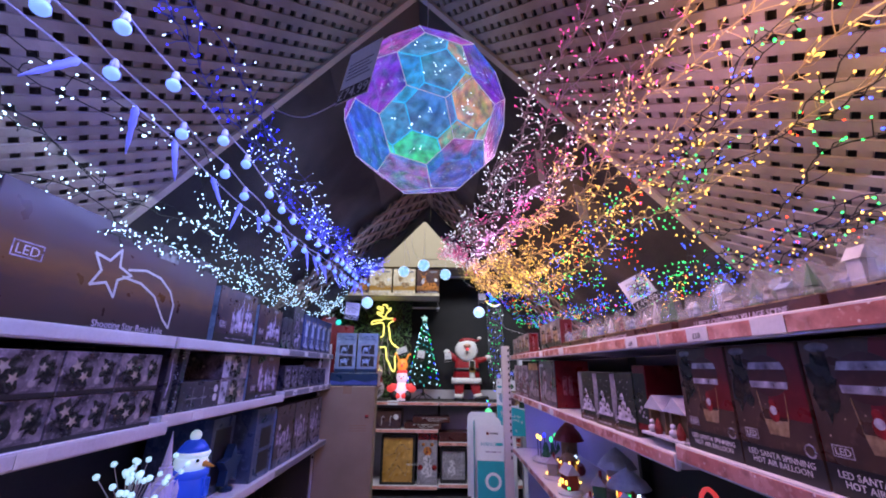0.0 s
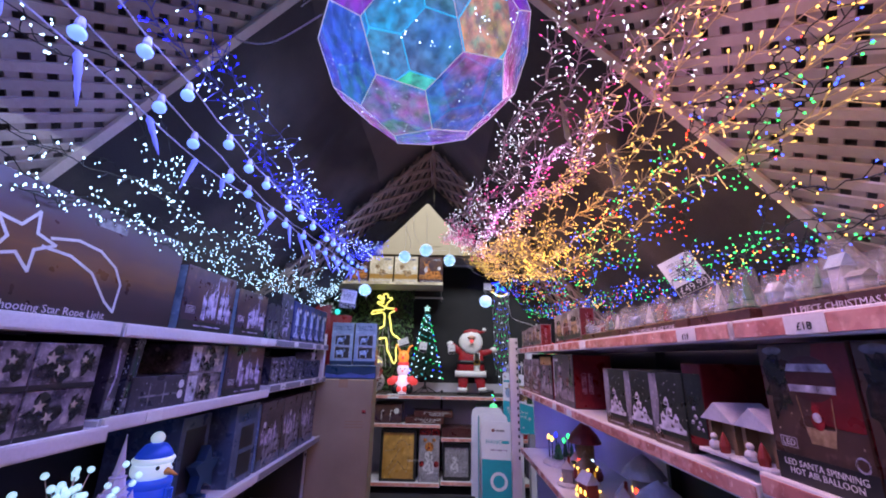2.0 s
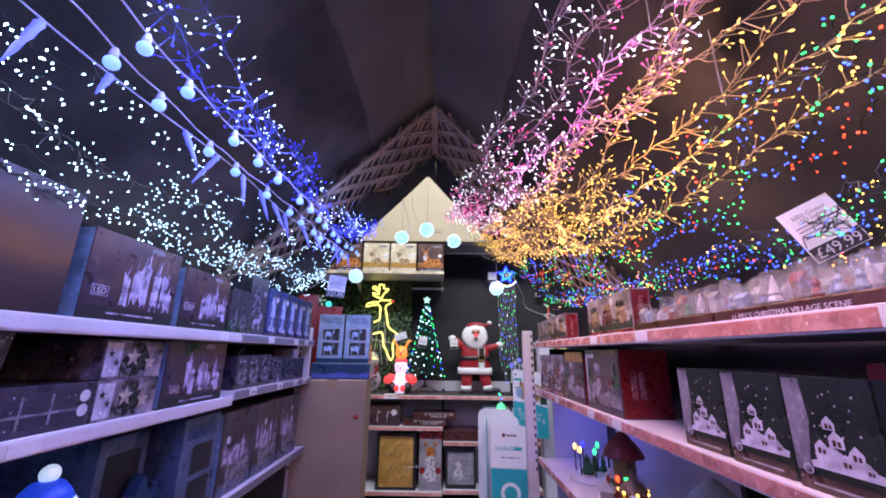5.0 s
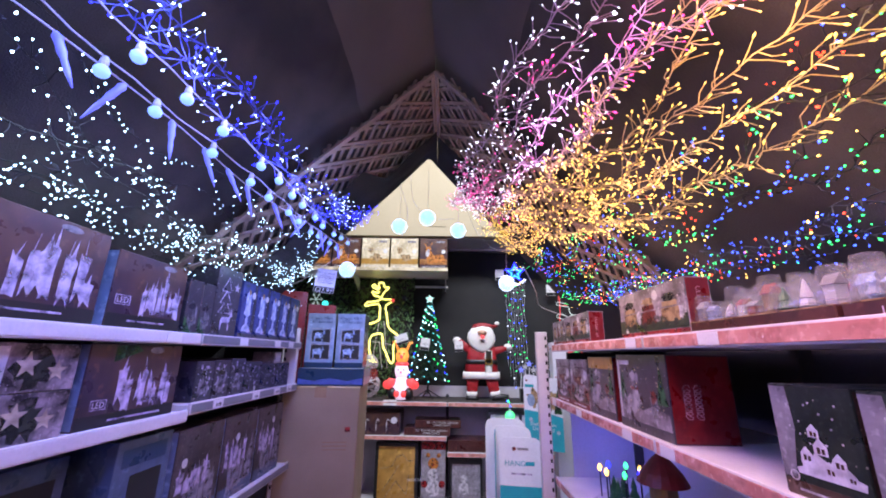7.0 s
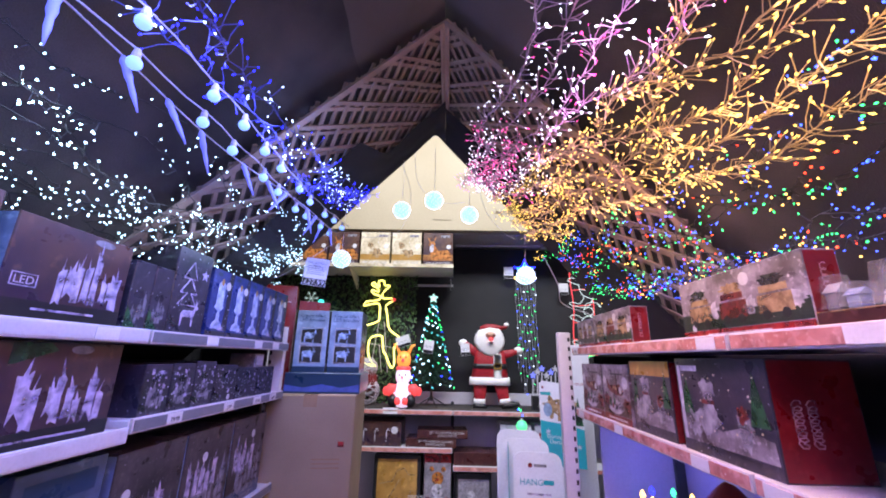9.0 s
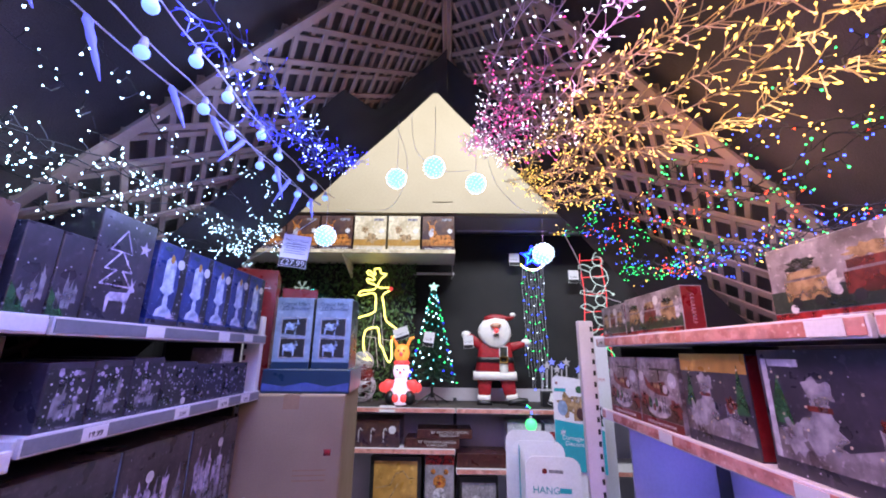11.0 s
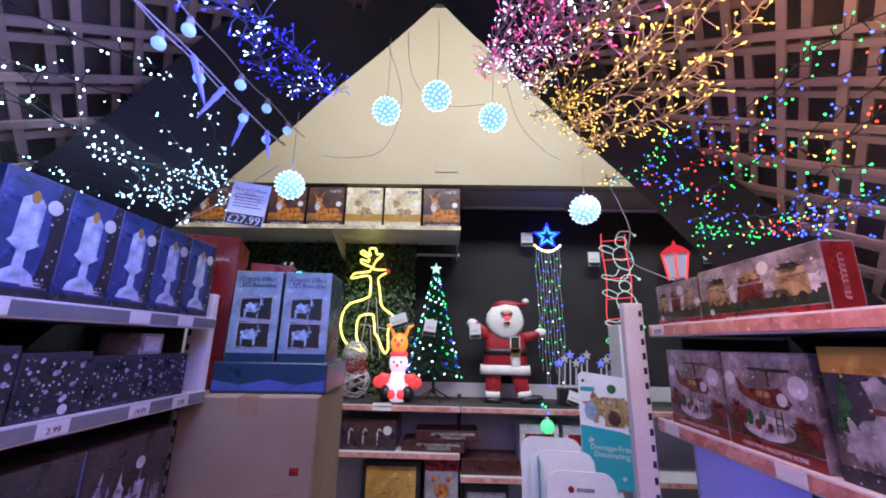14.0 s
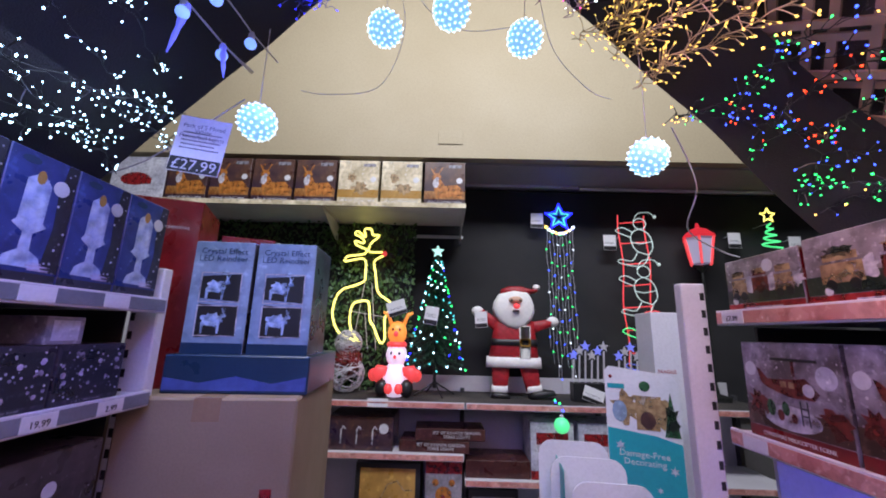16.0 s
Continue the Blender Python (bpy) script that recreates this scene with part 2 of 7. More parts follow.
# ---------- building blocks ----------
class Soup:
    """Vertices and faces gathered in plain lists, for one mesh."""

    def __init__(self):
        self.v, self.f = [], []

    def box(self, x0, x1, y0, y1, z0, z1, c=0.0, m=None):
        """A box with its edges cut by c."""
        if c <= 0:
            pts = [(x, y, z) for x in (x0, x1) for y in (y0, y1) for z in (z0, z1)]
            fs = [(0, 1, 3, 2), (4, 6, 7, 5), (0, 4, 5, 1), (2, 3, 7, 6), (0, 2, 6, 4), (1, 5, 7, 3)]
        else:
            lo, hi = (x0, y0, z0), (x1, y1, z1)
            pts, key = [], {}
            for sx in (0, 1):
                for sy in (0, 1):
                    for sz in (0, 1):
                        s = (sx, sy, sz)
                        for a in range(3):
                            p = [(hi[k] if s[k] else lo[k]) for k in range(3)]
                            for k in range(3):
                                if k != a:
                                    p[k] += -c if s[k] else c
                            key[s, a] = len(pts)
                            pts.append(tuple(p))
            fs = []
            for a in range(3):
                b, d = (a + 1) % 3, (a + 2) % 3
                for sa in (0, 1):
                    ring = []
                    for sb, sd in ((0, 0), (1, 0), (1, 1), (0, 1)):
                        s = [0, 0, 0]
                        s[a], s[b], s[d] = sa, sb, sd
                        ring.append(key[tuple(s), a])
                    fs.append(tuple(ring if sa else ring[::-1]))
                for sb in (0, 1):
                    for sd in (0, 1):
                        e = []
                        for sa in (0, 1):
                            s = [0, 0, 0]
                            s[a], s[b], s[d] = sa, sb, sd
                            e.append(tuple(s))
                        ring = [key[e[0], b], key[e[1], b], key[e[1], d], key[e[0], d]]
                        fs.append(tuple(ring if sb == sd else ring[::-1]))
            for s in [(x, y, z) for x in (0, 1) for y in (0, 1) for z in (0, 1)]:
                ring = [key[s, 0], key[s, 1], key[s, 2]]
                fs.append(tuple(ring if sum(s) % 2 else ring[::-1]))
        return self.add(pts, fs, m)

    def add(self, pts, fs, m=None):
        o = len(self.v)
        self.v += [tuple(m @ Vector(p)) for p in pts] if m else [tuple(p) for p in pts]
        self.f += [tuple(i + o for i in g) for g in fs]
        return self

    def tube(self, path, r, sides=5, r1=None, caps=True, closed=False):
        """A round rod along a line of points."""
        P = [Vector(p) for p in path]
        n = len(P)
        o = len(self.v)
        for i, p in enumerate(P):
            a, b = P[i - 1] if (i or closed) else p, P[(i + 1) % n] if (i < n - 1 or closed) else p
            d = (b - a).normalized() if (b - a).length > 1e-9 else Vector((0, 0, 1))
            u = d.cross(Vector((0, 0, 1)) if abs(d.z) < 0.9 else Vector((1, 0, 0))).normalized()
            w = d.cross(u)
            rad = r if r1 is None else r + (r1 - r) * i / max(1, n - 1)
            for k in range(sides):
                g = 2 * math.pi * k / sides
                self.v.append(tuple(p + u * (rad * math.cos(g)) + w * (rad * math.sin(g))))
        for i in range(n if closed else n - 1):
            j = (i + 1) % n
            for k in range(sides):
                q = (k + 1) % sides
                self.f.append((o + i * sides + k, o + i * sides + q, o + j * sides + q, o + j * sides + k))
        if caps and not closed:
            self.f.append(tuple(o + k for k in range(sides))[::-1])
            self.f.append(tuple(o + (n - 1) * sides + k for k in range(sides)))
        return self

    def lathe(self, prof, sides=16, at=(0, 0, 0), m=None):
        """A turned shape: prof is a run of (radius, height)."""
        pts, fs = [], []
        for r, z in prof:
            for k in range(sides):
                g = 2 * math.pi * k / sides
                pts.append((at[0] + r * math.cos(g), at[1] + r * math.sin(g), at[2] + z))
        for i in range(len(prof) - 1):
            for k in range(sides):
                q = (k + 1) % sides
                fs.append((i * sides + k, i * sides + q, (i + 1) * sides + q, (i + 1) * sides + k))
        fs.append(tuple(range(sides))[::-1])
        fs.append(tuple((len(prof) - 1) * sides + k for k in range(sides)))
        return self.add(pts, fs, m)

    def ball(self, c, r, rings=6, sides=8, squash=1.0):
        prof = [(max(1e-4, r * math.sin(math.pi * i / rings)), -r * squash * math.cos(math.pi * i / rings)) for i in range(rings + 1)]
        return self.lathe(prof, sides, c)

    def bud(self, c, d, length, r, sides=5):
        """A small pointed bulb at c along d."""
        d = Vector(d).normalized()
        u = d.cross(Vector((0.3, 0.2, 0.9))).normalized()
        w = d.cross(u)
        c = Vector(c)
        o = len(self.v)
        self.v.append(tuple(c))
        for k in range(sides):
            g = 2 * math.pi * k / sides
            self.v.append(tuple(c + d * (length * 0.62) + u * (r * math.cos(g)) + w * (r * math.sin(g))))
        self.v.append(tuple(c + d * length))
        for k in range(sides):
            q = (k + 1) % sides
            self.f.append((o, o + 1 + q, o + 1 + k))
            self.f.append((o + 1 + sides, o + 1 + k, o + 1 + q))
        return self

    def slab(self, outline, lift, thick, plane="xz"):
        """A flat piece cut to an outline; in the plane xz its face looks to -y, at y = -lift."""
        n = len(outline)
        if plane == "xz":
            pts = [(a, -lift - thick, b) for a, b in outline] + [(a, -lift, b) for a, b in outline]
        else:
            pts = [(a, b, lift + thick) for a, b in outline] + [(a, b, lift) for a, b in outline]
        area = sum(outline[i][0] * outline[(i + 1) % n][1] - outline[(i + 1) % n][0] * outline[i][1] for i in range(n))
        front = tuple(range(n)) if area > 0 else tuple(range(n))[::-1]
        fs = [front, tuple(i + n for i in front[::-1])]
        for i in range(n):
            a, b = front[i], front[(i + 1) % n]
            fs.append((b, a, a + n, b + n))
        return self.add(pts, fs)

    def mesh(self, name, mat, smooth=False):
        me = bpy.data.meshes.new(name)
        me.from_pydata(self.v, [], self.f)
        me.update()
        if mat:
            me.materials.append(MATS[mat])
        if smooth:
            me.polygons.foreach_set("use_smooth", [True] * len(me.polygons))
        return me


def part(name, soup, mat, parent, label="", smooth=False):
    ob = new(name, soup if isinstance(soup, bpy.types.Mesh) else soup.mesh(name, mat, smooth))
    ob.parent = parent
    if label:
        ob["label"] = label
    return ob


def multi(name, pieces, smooth=True):
    """One mesh of several pieces, each (soup, material)."""
    v, f, idx = [], [], []
    me = bpy.data.meshes.new(name)
    for i, (sp, mat) in enumerate(pieces):
        f += [tuple(k + len(v) for k in g) for g in sp.f]
        v += sp.v
        idx += [i] * len(sp.f)
        me.materials.append(MATS[mat])
    me.from_pydata(v, [], f)
    me.polygons.foreach_set("material_index", idx)
    me.polygons.foreach_set("use_smooth", [smooth] * len(f))
    me.update()
    return me


def thing(name, m, label, category, group="", kind=""):
    ob = new(name)
    ob.empty_display_size = 0.05
    ob.matrix_world = m
    return tagged(ob, label, category, group, kind)


def structure(name, soup, mat, label, category, smooth=False):
    return tagged(new(name, soup.mesh(name, mat, smooth)), label, category, kind="structure")


def box_part(name, dims, mat, parent, c=0.0015, label=""):
    return part(name, Soup().box(*dims, c), mat, parent, label)


def rect(u0, v0, u1, v1):
    return [(u0, v0), (u1, v0), (u1, v1), (u0, v1)]


def disc(u, v, r, n=14, squash=1.0):
    return [(u + r * math.cos(2 * math.pi * k / n), v + r * squash * math.sin(2 * math.pi * k / n)) for k in range(n)]


def star(u, v, r, inner=0.42, points=5, turn=0.0):
    return [(u + (r if k % 2 == 0 else r * inner) * math.sin(turn + math.pi * k / points), v + (r if k % 2 == 0 else r * inner) * math.cos(turn + math.pi * k / points)) for k in range(2 * points)]


def ragged(u, v, r, seed, squash=1.0, n=22):
    """A broken outline, as of leaves in a photograph."""
    q = random.Random(seed)
    return [(u + r * k * math.cos(2 * math.pi * j / n), v + r * squash * k * math.sin(2 * math.pi * j / n)) for j, k in enumerate(q.uniform(0.55, 1.2) for _ in range(n))]


class Ribbon(list):
    """Outlines that make one drawn line."""


def strokes(lines, width):
    """Ribbons of one width along lines of (u, v): a list of outlines."""
    out = Ribbon()
    for ln in lines:
        for (a, b), (c, d) in zip(ln, ln[1:]):
            L = math.hypot(c - a, d - b) or 1e-6
            nx, ny = -(d - b) / L * width / 2, (c - a) / L * width / 2
            ex, ey = (c - a) / L * width * 0.3, (d - b) / L * width * 0.3
            out.append([(a + nx - ex, b + ny - ey), (a - nx - ex, b - ny - ey), (c - nx + ex, d - ny + ey), (c + nx + ex, d + ny + ey)])
    return out


def prints(name, outlines, mat, parent, lift=0.0004, thick=0.0005, label="", plane="xz"):
    if isinstance(outlines, Ribbon):
        s = Soup()
        for i, o in enumerate(outlines):
            s.slab(o, lift + (i % 7) * 0.00003, thick, plane)
        return part(name, s, mat, parent, label)
    for i, o in enumerate(outlines):
        ob = part(name, Soup().slab(o, lift + (i % 7) * 0.00003, thick, plane), mat, parent, label)
    return ob


FONT = {}


def text_mesh(words, size, mat, align="CENTER", spacing=1.0):
    key = (words, size, mat, align)
    if key not in FONT:
        cu = bpy.data.curves.new("words", "FONT")
        cu.body, cu.size, cu.align_x, cu.extrude, cu.resolution_u = words, size, align, 0.0003, 2
        cu.space_line = 0.9
        tmp = new("words", cu)
        bpy.context.view_layer.update()
        me = bpy.data.meshes.new_from_object(tmp.evaluated_get(bpy.context.evaluated_depsgraph_get()))
        bpy.data.objects.remove(tmp)
        me.materials.clear()
        me.materials.append(MATS[mat])
        FONT[key] = me
    return FONT[key]


def lettering(words, size, mat, parent, u, v, lift=0.0008, align="CENTER", m=None, label=""):
    mat = {"white_ink": "white_letter", "grey_ink": "grey_letter", "red_ink": "red_letter", "pale_ice_ink": "pale_letter"}.get(mat, mat)
    ob = part("lettering", text_mesh(words, size, mat, align), mat, parent, label)
    ob.matrix_local = (m or Matrix.Identity(4)) @ pose(u, -lift, v, 90, 0, 0)
    return ob


# ---------- the tent, the shop round it ----------
RIDGE_X, RIDGE_Z, SLOPE = -0.11, 2.86, 1.06     # the ridge, and how fast the roof falls to each side
FLOOR_Y0, FLOOR_Y1 = -3.6, 5.6

structure("floor", Soup().box(-4.0, 4.0, FLOOR_Y0, FLOOR_Y1, -0.06, 0.0), "floor_vinyl", "grey vinyl shop floor with scuffs", "floor")
structure("ceiling", Soup().box(-4.0, 4.0, FLOOR_Y0, FLOOR_Y1, 4.5, 4.6), "shop_plaster", "plain high shop ceiling above the tent", "ceiling")
structure("wall_west", Soup().box(-4.1, -4.0, FLOOR_Y0, FLOOR_Y1, 0, 4.5), "shop_plaster", "plain grey shop side wall", "wall")
structure("wall_east", Soup().box(4.0, 4.1, FLOOR_Y0, FLOOR_Y1, 0, 4.5), "shop_plaster", "plain grey shop side wall", "wall")
structure("wall_south", Soup().box(-4.0, 4.0, -3.7, -3.6, 0, 4.5), "shop_plaster", "plain grey shop wall behind the entrance", "wall")
structure("wall_north", Soup().box(-4.0, 4.0, 5.6, 5.7, 0, 4.5), "shop_plaster", "plain shop back wall behind black cloth", "wall")
structure("bulkhead", Soup().box(-4.0, 4.0, 4.97, 5.05, 2.765, 4.5), "cream_paint", "cream painted bulkhead above the back display", "wall")
structure("soffit", Soup().box(-4.0, 4.0, 5.054, 5.6, 2.75, 2.79), "soffit_paint", "grey underside of the cream bulkhead", "ceiling")


def slope_point(side, s, y, up=0.0):
    """A point of the roof: s metres sideways from the ridge, lifted by up."""
    return (RIDGE_X + side * s, y, RIDGE_Z - SLOPE * s + up)


def cloth_sheet(nu, nv, place, thick=0.004):
    """A sheet of cloth laid out on a grid by place(u, v)."""
    s = Soup()
    pts = [place(i / nu, j / nv) for j in range(nv + 1) for i in range(nu + 1)]
    fs = [(j * (nu + 1) + i, j * (nu + 1) + i + 1, (j + 1) * (nu + 1) + i + 1, (j + 1) * (nu + 1) + i) for j in range(nv) for i in range(nu)]
    return s.add(pts, fs)


def folds(a, b, seed, size):
    return size * (noise.noise((a * 1.1, b * 0.5, seed)) + 0.5 * noise.noise((a * 3.1, b * 1.7, seed + 9)) + 0.25 * noise.noise((a * 8, b * 5, seed + 3)))


for side, nm in ((-1, "roof_cloth_west"), (1, "roof_cloth_east")):
    def place(u, v, side=side):
        s, y = 1.85 * u, -2.2 + 5.45 * v
        f = folds(y * 1.5, s * 2.2, 4.0 * side, 0.075)
        x, y, z = slope_point(side, s, y, 0.075 + f + 0.05 * math.sin(7 * u) * 0.3)
        return (x, y, z)
    structure(nm, cloth_sheet(46, 110, place), "black_cloth", "black cloth stretched in folds under the tent roof", "tent roof", True)
    # an added strip along the ridge, under the black cloth, coloured brown as if lit
    structure("ridge_felt_west" if side < 0 else "ridge_felt_east", cloth_sheet(10, 110, lambda u, v: (lambda p: (p[0], p[1], p[2] - 0.012))(place(u * (0.178 + 0.006 * math.sin(v * 21)), v))), "lit_ridge_cloth", "added cloth strip along the tent ridge, coloured brown as if lit", "tent roof", True)


# trellis panels fixed under the cloth: slats crossing aslant, each a strip of wood
def clip_to(p, d, s0, s1, y0, y1, slant):
    lo, hi = -1e9, 1e9
    for pp, dd, a, b in ((p[0], d[0], s0, s1), (p[1] - slant * p[0], d[1] - slant * d[0], y0, 9.0), (p[1], d[1], -9.0, y1)):
        if abs(dd) < 1e-9:
            if not a <= pp <= b:
                return None
            continue
        q = sorted(((a - pp) / dd, (b - pp) / dd))
        lo, hi = max(lo, q[0]), min(hi, q[1])
    return (lo, hi) if hi - lo > 0.03 else None


def trellis(name, side, s0, s1, y0, y1, label, gap, width, wood, pair=0.0, slant=0.0, thick=0.007):
    """Slats aslant in two layers on the roof's slope; pair: a second slat beside each, slant: how the near edge runs off."""
    k = math.sqrt(1 + SLOPE * SLOPE)          # metres on the slope for each metre sideways
    ex = Vector((side / k, 0, -SLOPE / k))
    ez = ex.cross(Vector((0, 1, 0))) * side
    if ez.z < 0:
        ez = -ez
    top = thing(name, Matrix.Translation(slope_point(side, 0, y0)), label, "trellis", "trellis panels", "structure")
    inv = top.matrix_world.inverted()
    wob = random.Random(int(y0 * 10) + side)
    for layer, (n2, first) in enumerate((((0.7071, 0.7071), 2.532), ((0.7071, -0.7071), -1.046))):
        d2 = (-n2[1], n2[0])
        for i in range(-90, 91):
            for twin in ((0.0, pair) if pair else (0.0,)):
                at = first + i * gap + twin + wob.gauss(0, 0.0012)
                c = (n2[0] * at, n2[1] * at)
                got = clip_to(c, d2, s0 * k, s1 * k, y0, y1, slant)
                if not got:
                    continue
                a, b = [Vector(slope_point(side, 0, 0)) + ex * (c[0] + d2[0] * g) + Vector((0, c[1] + d2[1] * g, 0)) for g in got]
                dirv = (b - a).normalized()
                wide = dirv.cross(ez).normalized()
                m = Matrix((wide, dirv, ez)).transposed().to_4x4()
                m.translation = (a + b) / 2 + ez * (layer * thick + (2 * thick if twin else 0.0))
                h = (b - a).length / 2
                ob = part("slat", Soup().box(-width / 2, width / 2, -h, h, 0, thick), wood, top)
                ob.matrix_local = inv @ m
    # battens round the panel
    for (sa, ya, sb, yb) in ((s0, y0, s1, y0 + slant * s1 * k), (s0, y1, s1, y1), (s0, y0, s0, y1), (s1, y0, s1, y1)):
        a, b = Vector(slope_point(side, sa, ya)), Vector(slope_point(side, sb, yb))
        dirv = (b - a).normalized()
        wide = dirv.cross(ez).normalized()
        m = Matrix((wide, dirv, ez)).transposed().to_4x4()
        m.translation = (a + b) / 2 - ez * 0.012
        h = (b - a).length / 2
        ob = part("batten", Soup().box(-0.014, 0.014, -h, h, 0, 0.011, 0.001), "batten_wood" if wood == "trellis_wood" else wood, top)
        ob.matrix_local = inv @ m
    return top


trellis("trellis_panel_1", -1, 0.012, 1.45, -1.1, 1.12, "pale wooden garden trellis lining the tent roof", 0.0413, 0.0225, "trellis_wood")
trellis("trellis_panel_2", 1, 0.012, 1.45, -1.1, 1.11, "pale wooden garden trellis lining the tent roof", 0.0413, 0.0225, "trellis_wood")
trellis("trellis_panel_3", -1, 0.012, 1.45, 2.585, 3.14, "brown wooden double trellis at the end of the tent", 0.106, 0.0165, "trellis_brown", 0.036, -0.115)
trellis("trellis_panel_4", 1, 0.012, 1.45, 2.57, 3.18, "brown wooden double trellis at the end of the tent", 0.106, 0.0165, "trellis_brown", 0.036)

# black cloth hanging round the far mouth of the tent
def mouth_edge(x):
    """The height of the cloth's hanging edge at the mouth."""
    return min(2.755 - 1.05 * (-0.165 - x), 2.755 - 1.14 * (x + 0.165))


for side, nm in ((-1, "mouth_cloth_west"), (1, "mouth_cloth_east")):
    def place(u, v, side=side):
        s = 1.75 * u
        if side < 0:
            near = 3.06 - 0.23 * max(0.0, min(1.0, (s - 0.30) / 0.07)) + 0.012 * noise.noise((s * 9, 1.0, 4.0))
        else:
            near = 3.12 - 0.05 * u
        x, y, z0 = slope_point(side, s, near + (3.25 - near) * v, -0.024)
        z = z0 + (mouth_edge(x) - z0) * v ** 1.5
        return (x, y + 0.012 * noise.noise((s * 6, v * 2, 5 + side)), z + (0.022 * noise.noise((s * 5, v * 3, 8 + side)) + 0.008 * math.sin(s * 40 + v * 5)) * v * (1 - v) * 2.5)
    structure(nm, cloth_sheet(80, 10, place), "black_drape", "black cloth edge round the tent mouth", "cloth", True)

# black cloth on the back wall
def place(u, v):
    x, z = -2.6 + 5.6 * u, 1.02 + 1.70 * v
    return (x, 5.50 - folds(x * 1.4 + z * 0.7, z * 1.2, 2.0, 0.028), z)


structure("wall_cloth", cloth_sheet(90, 30, place), "black_drape", "black cloth pinned over the back wall", "cloth", True)
s = Soup()
for x0, x1, z in ((-0.02, 0.92, 2.742), (0.93, 2.6, 2.725), (-0.46, -0.04, 2.285)):
    s.box(x0, x1, 5.425, 5.44, z - 0.012, z + 0.012, 0.002)
structure("wall_rail", s, "lilac_white_steel", "thin white steel rails across the black cloth", "rail")
structure("skirting", Soup().box(-1.6, 1.95, 5.425, 5.44, 1.093, 1.205, 0.002), "skirting_white", "white board along the back of the display top", "skirting")
for nm, x0, x1 in (("tent_side_west", -2.02, -1.98), ("tent_side_east", 1.72, 1.76)):
    structure(nm, Soup().box(x0, x1, -2.2, 3.4, 0, 1.1), "black_cloth", "black cloth side of the tent", "cloth")


# ---------- shelving ----------
def gondola(name, m, bays, label, shelves, foot=0.5, top_z=1.66, post=None, panel_split=None):
    """Shop shelving in its own frame: it faces -y and runs along x from 0. shelves: for each bay its shelf heights, rail reach and strip.
    post: the slotted end post, as x0, x1, y0, y1, the slots' y and the side that carries them."""
    g = thing(name, m, label, "shelving")
    # uprights are coloured dark to stay lost in the bays' shade
    for x in bays:
        box_part("upright", (x - 0.015, x + 0.015, foot - 0.05, foot - 0.002, 0.0, top_z), "dark_panel", g, 0.002)
    if post:
        x0, x1, y0, y1, sy, side = post
        up = box_part("end_post", (x0, x1, y0, y1, 0.0, 1.678), "lilac_white_steel", g, 0.003, "slotted white steel post")
        for k in range(18):
            z = 0.79 + 0.05 * k
            fx = x1 if side > 0 else x0
            box_part("slot", (fx - 0.0006, fx + 0.0006, sy - 0.006, sy + 0.006, z - 0.011, z + 0.011), "slot_black", up, 0)
    if post:
        x0, x1 = (bays[0] - 0.012, bays[0] - 0.001) if side > 0 else (bays[-1] + 0.001, bays[-1] + 0.005)
        split = panel_split or 0.12
        box_part("end_panel", (x0, x1, 0.1, foot + 0.02, 0.05, split), "lilac_lit_panel", g, 0.001)
        box_part("end_panel", (x0, x1, 0.1, foot + 0.02, split + 0.003, 1.555), "dark_panel", g, 0.001)
    for i in range(len(bays) - 1):
        x0, x1 = bays[i] + 0.003, bays[i + 1] - 0.003
        # below the split the panel's colour carries the lilac light of the LEDs
        if panel_split and (i == 0 or foot < 0.5):
            box_part("back_panel", (x0, x1, foot, foot + 0.02, 0.05, panel_split), "lilac_lit_panel", g, 0.001)
            box_part("back_panel", (x0, x1, foot, foot + 0.02, panel_split + 0.004, top_z - 0.05), "dark_panel", g, 0.001)
        else:
            box_part("back_panel", (x0, x1, foot, foot + 0.02, 0.05, top_z - 0.05), "dark_panel", g, 0.001)
        for z, reach, st in shelves[i]:
            sh = part("shelf", Soup().box(x0, x1, 0.0 - reach, foot - 0.052, z - 0.03, z, 0.002), "lilac_white_steel", g)
            box_part("ticket_rail", (x0 + 0.002, x1 - 0.002, -0.012 - reach, -0.0004 - reach, z - 0.034, z + 0.006), "lilac_white_steel", sh, 0.0015)
            box_part("price_strip", (x0 + 0.006, x1 - 0.006, -0.0145 - reach, -0.0124 - reach, z - 0.029, z + 0.001), st, sh, 0.0005, "printed price strip")
    box_part("base_plinth", (0, bays[-1], 0.03, foot, 0, 0.09), "dark_panel", g, 0.002)
    return g


W, G, RS = "lilac_white_steel", "grey_strip", "red_strip"
LF, RF = -0.95, 0.60
LY0, RY0 = -1.55, 3.47
left = gondola("shelving_unit", pose(LF, LY0, 0, 0, 0, 90), [0, 1.0, 2.0, 2.95, 4.0, 5.0], "white steel shop shelving stacked with boxed lights",
               [[(1.585, 0, W), (1.31, 0.03, W), (0.92, 0.03, W), (0.5, 0.03, W)]] * 3
               + [[(1.585, 0, W), (1.325, 0.0, W), (0.92, 0, W), (0.5, 0.03, W)]]
               + [[(1.585, 0, G), (1.345, 0.0, G), (0.92, 0, G), (0.5, 0.03, G)]], post=(5.006, 5.04, 0.016, 0.095, 0.083, -1))
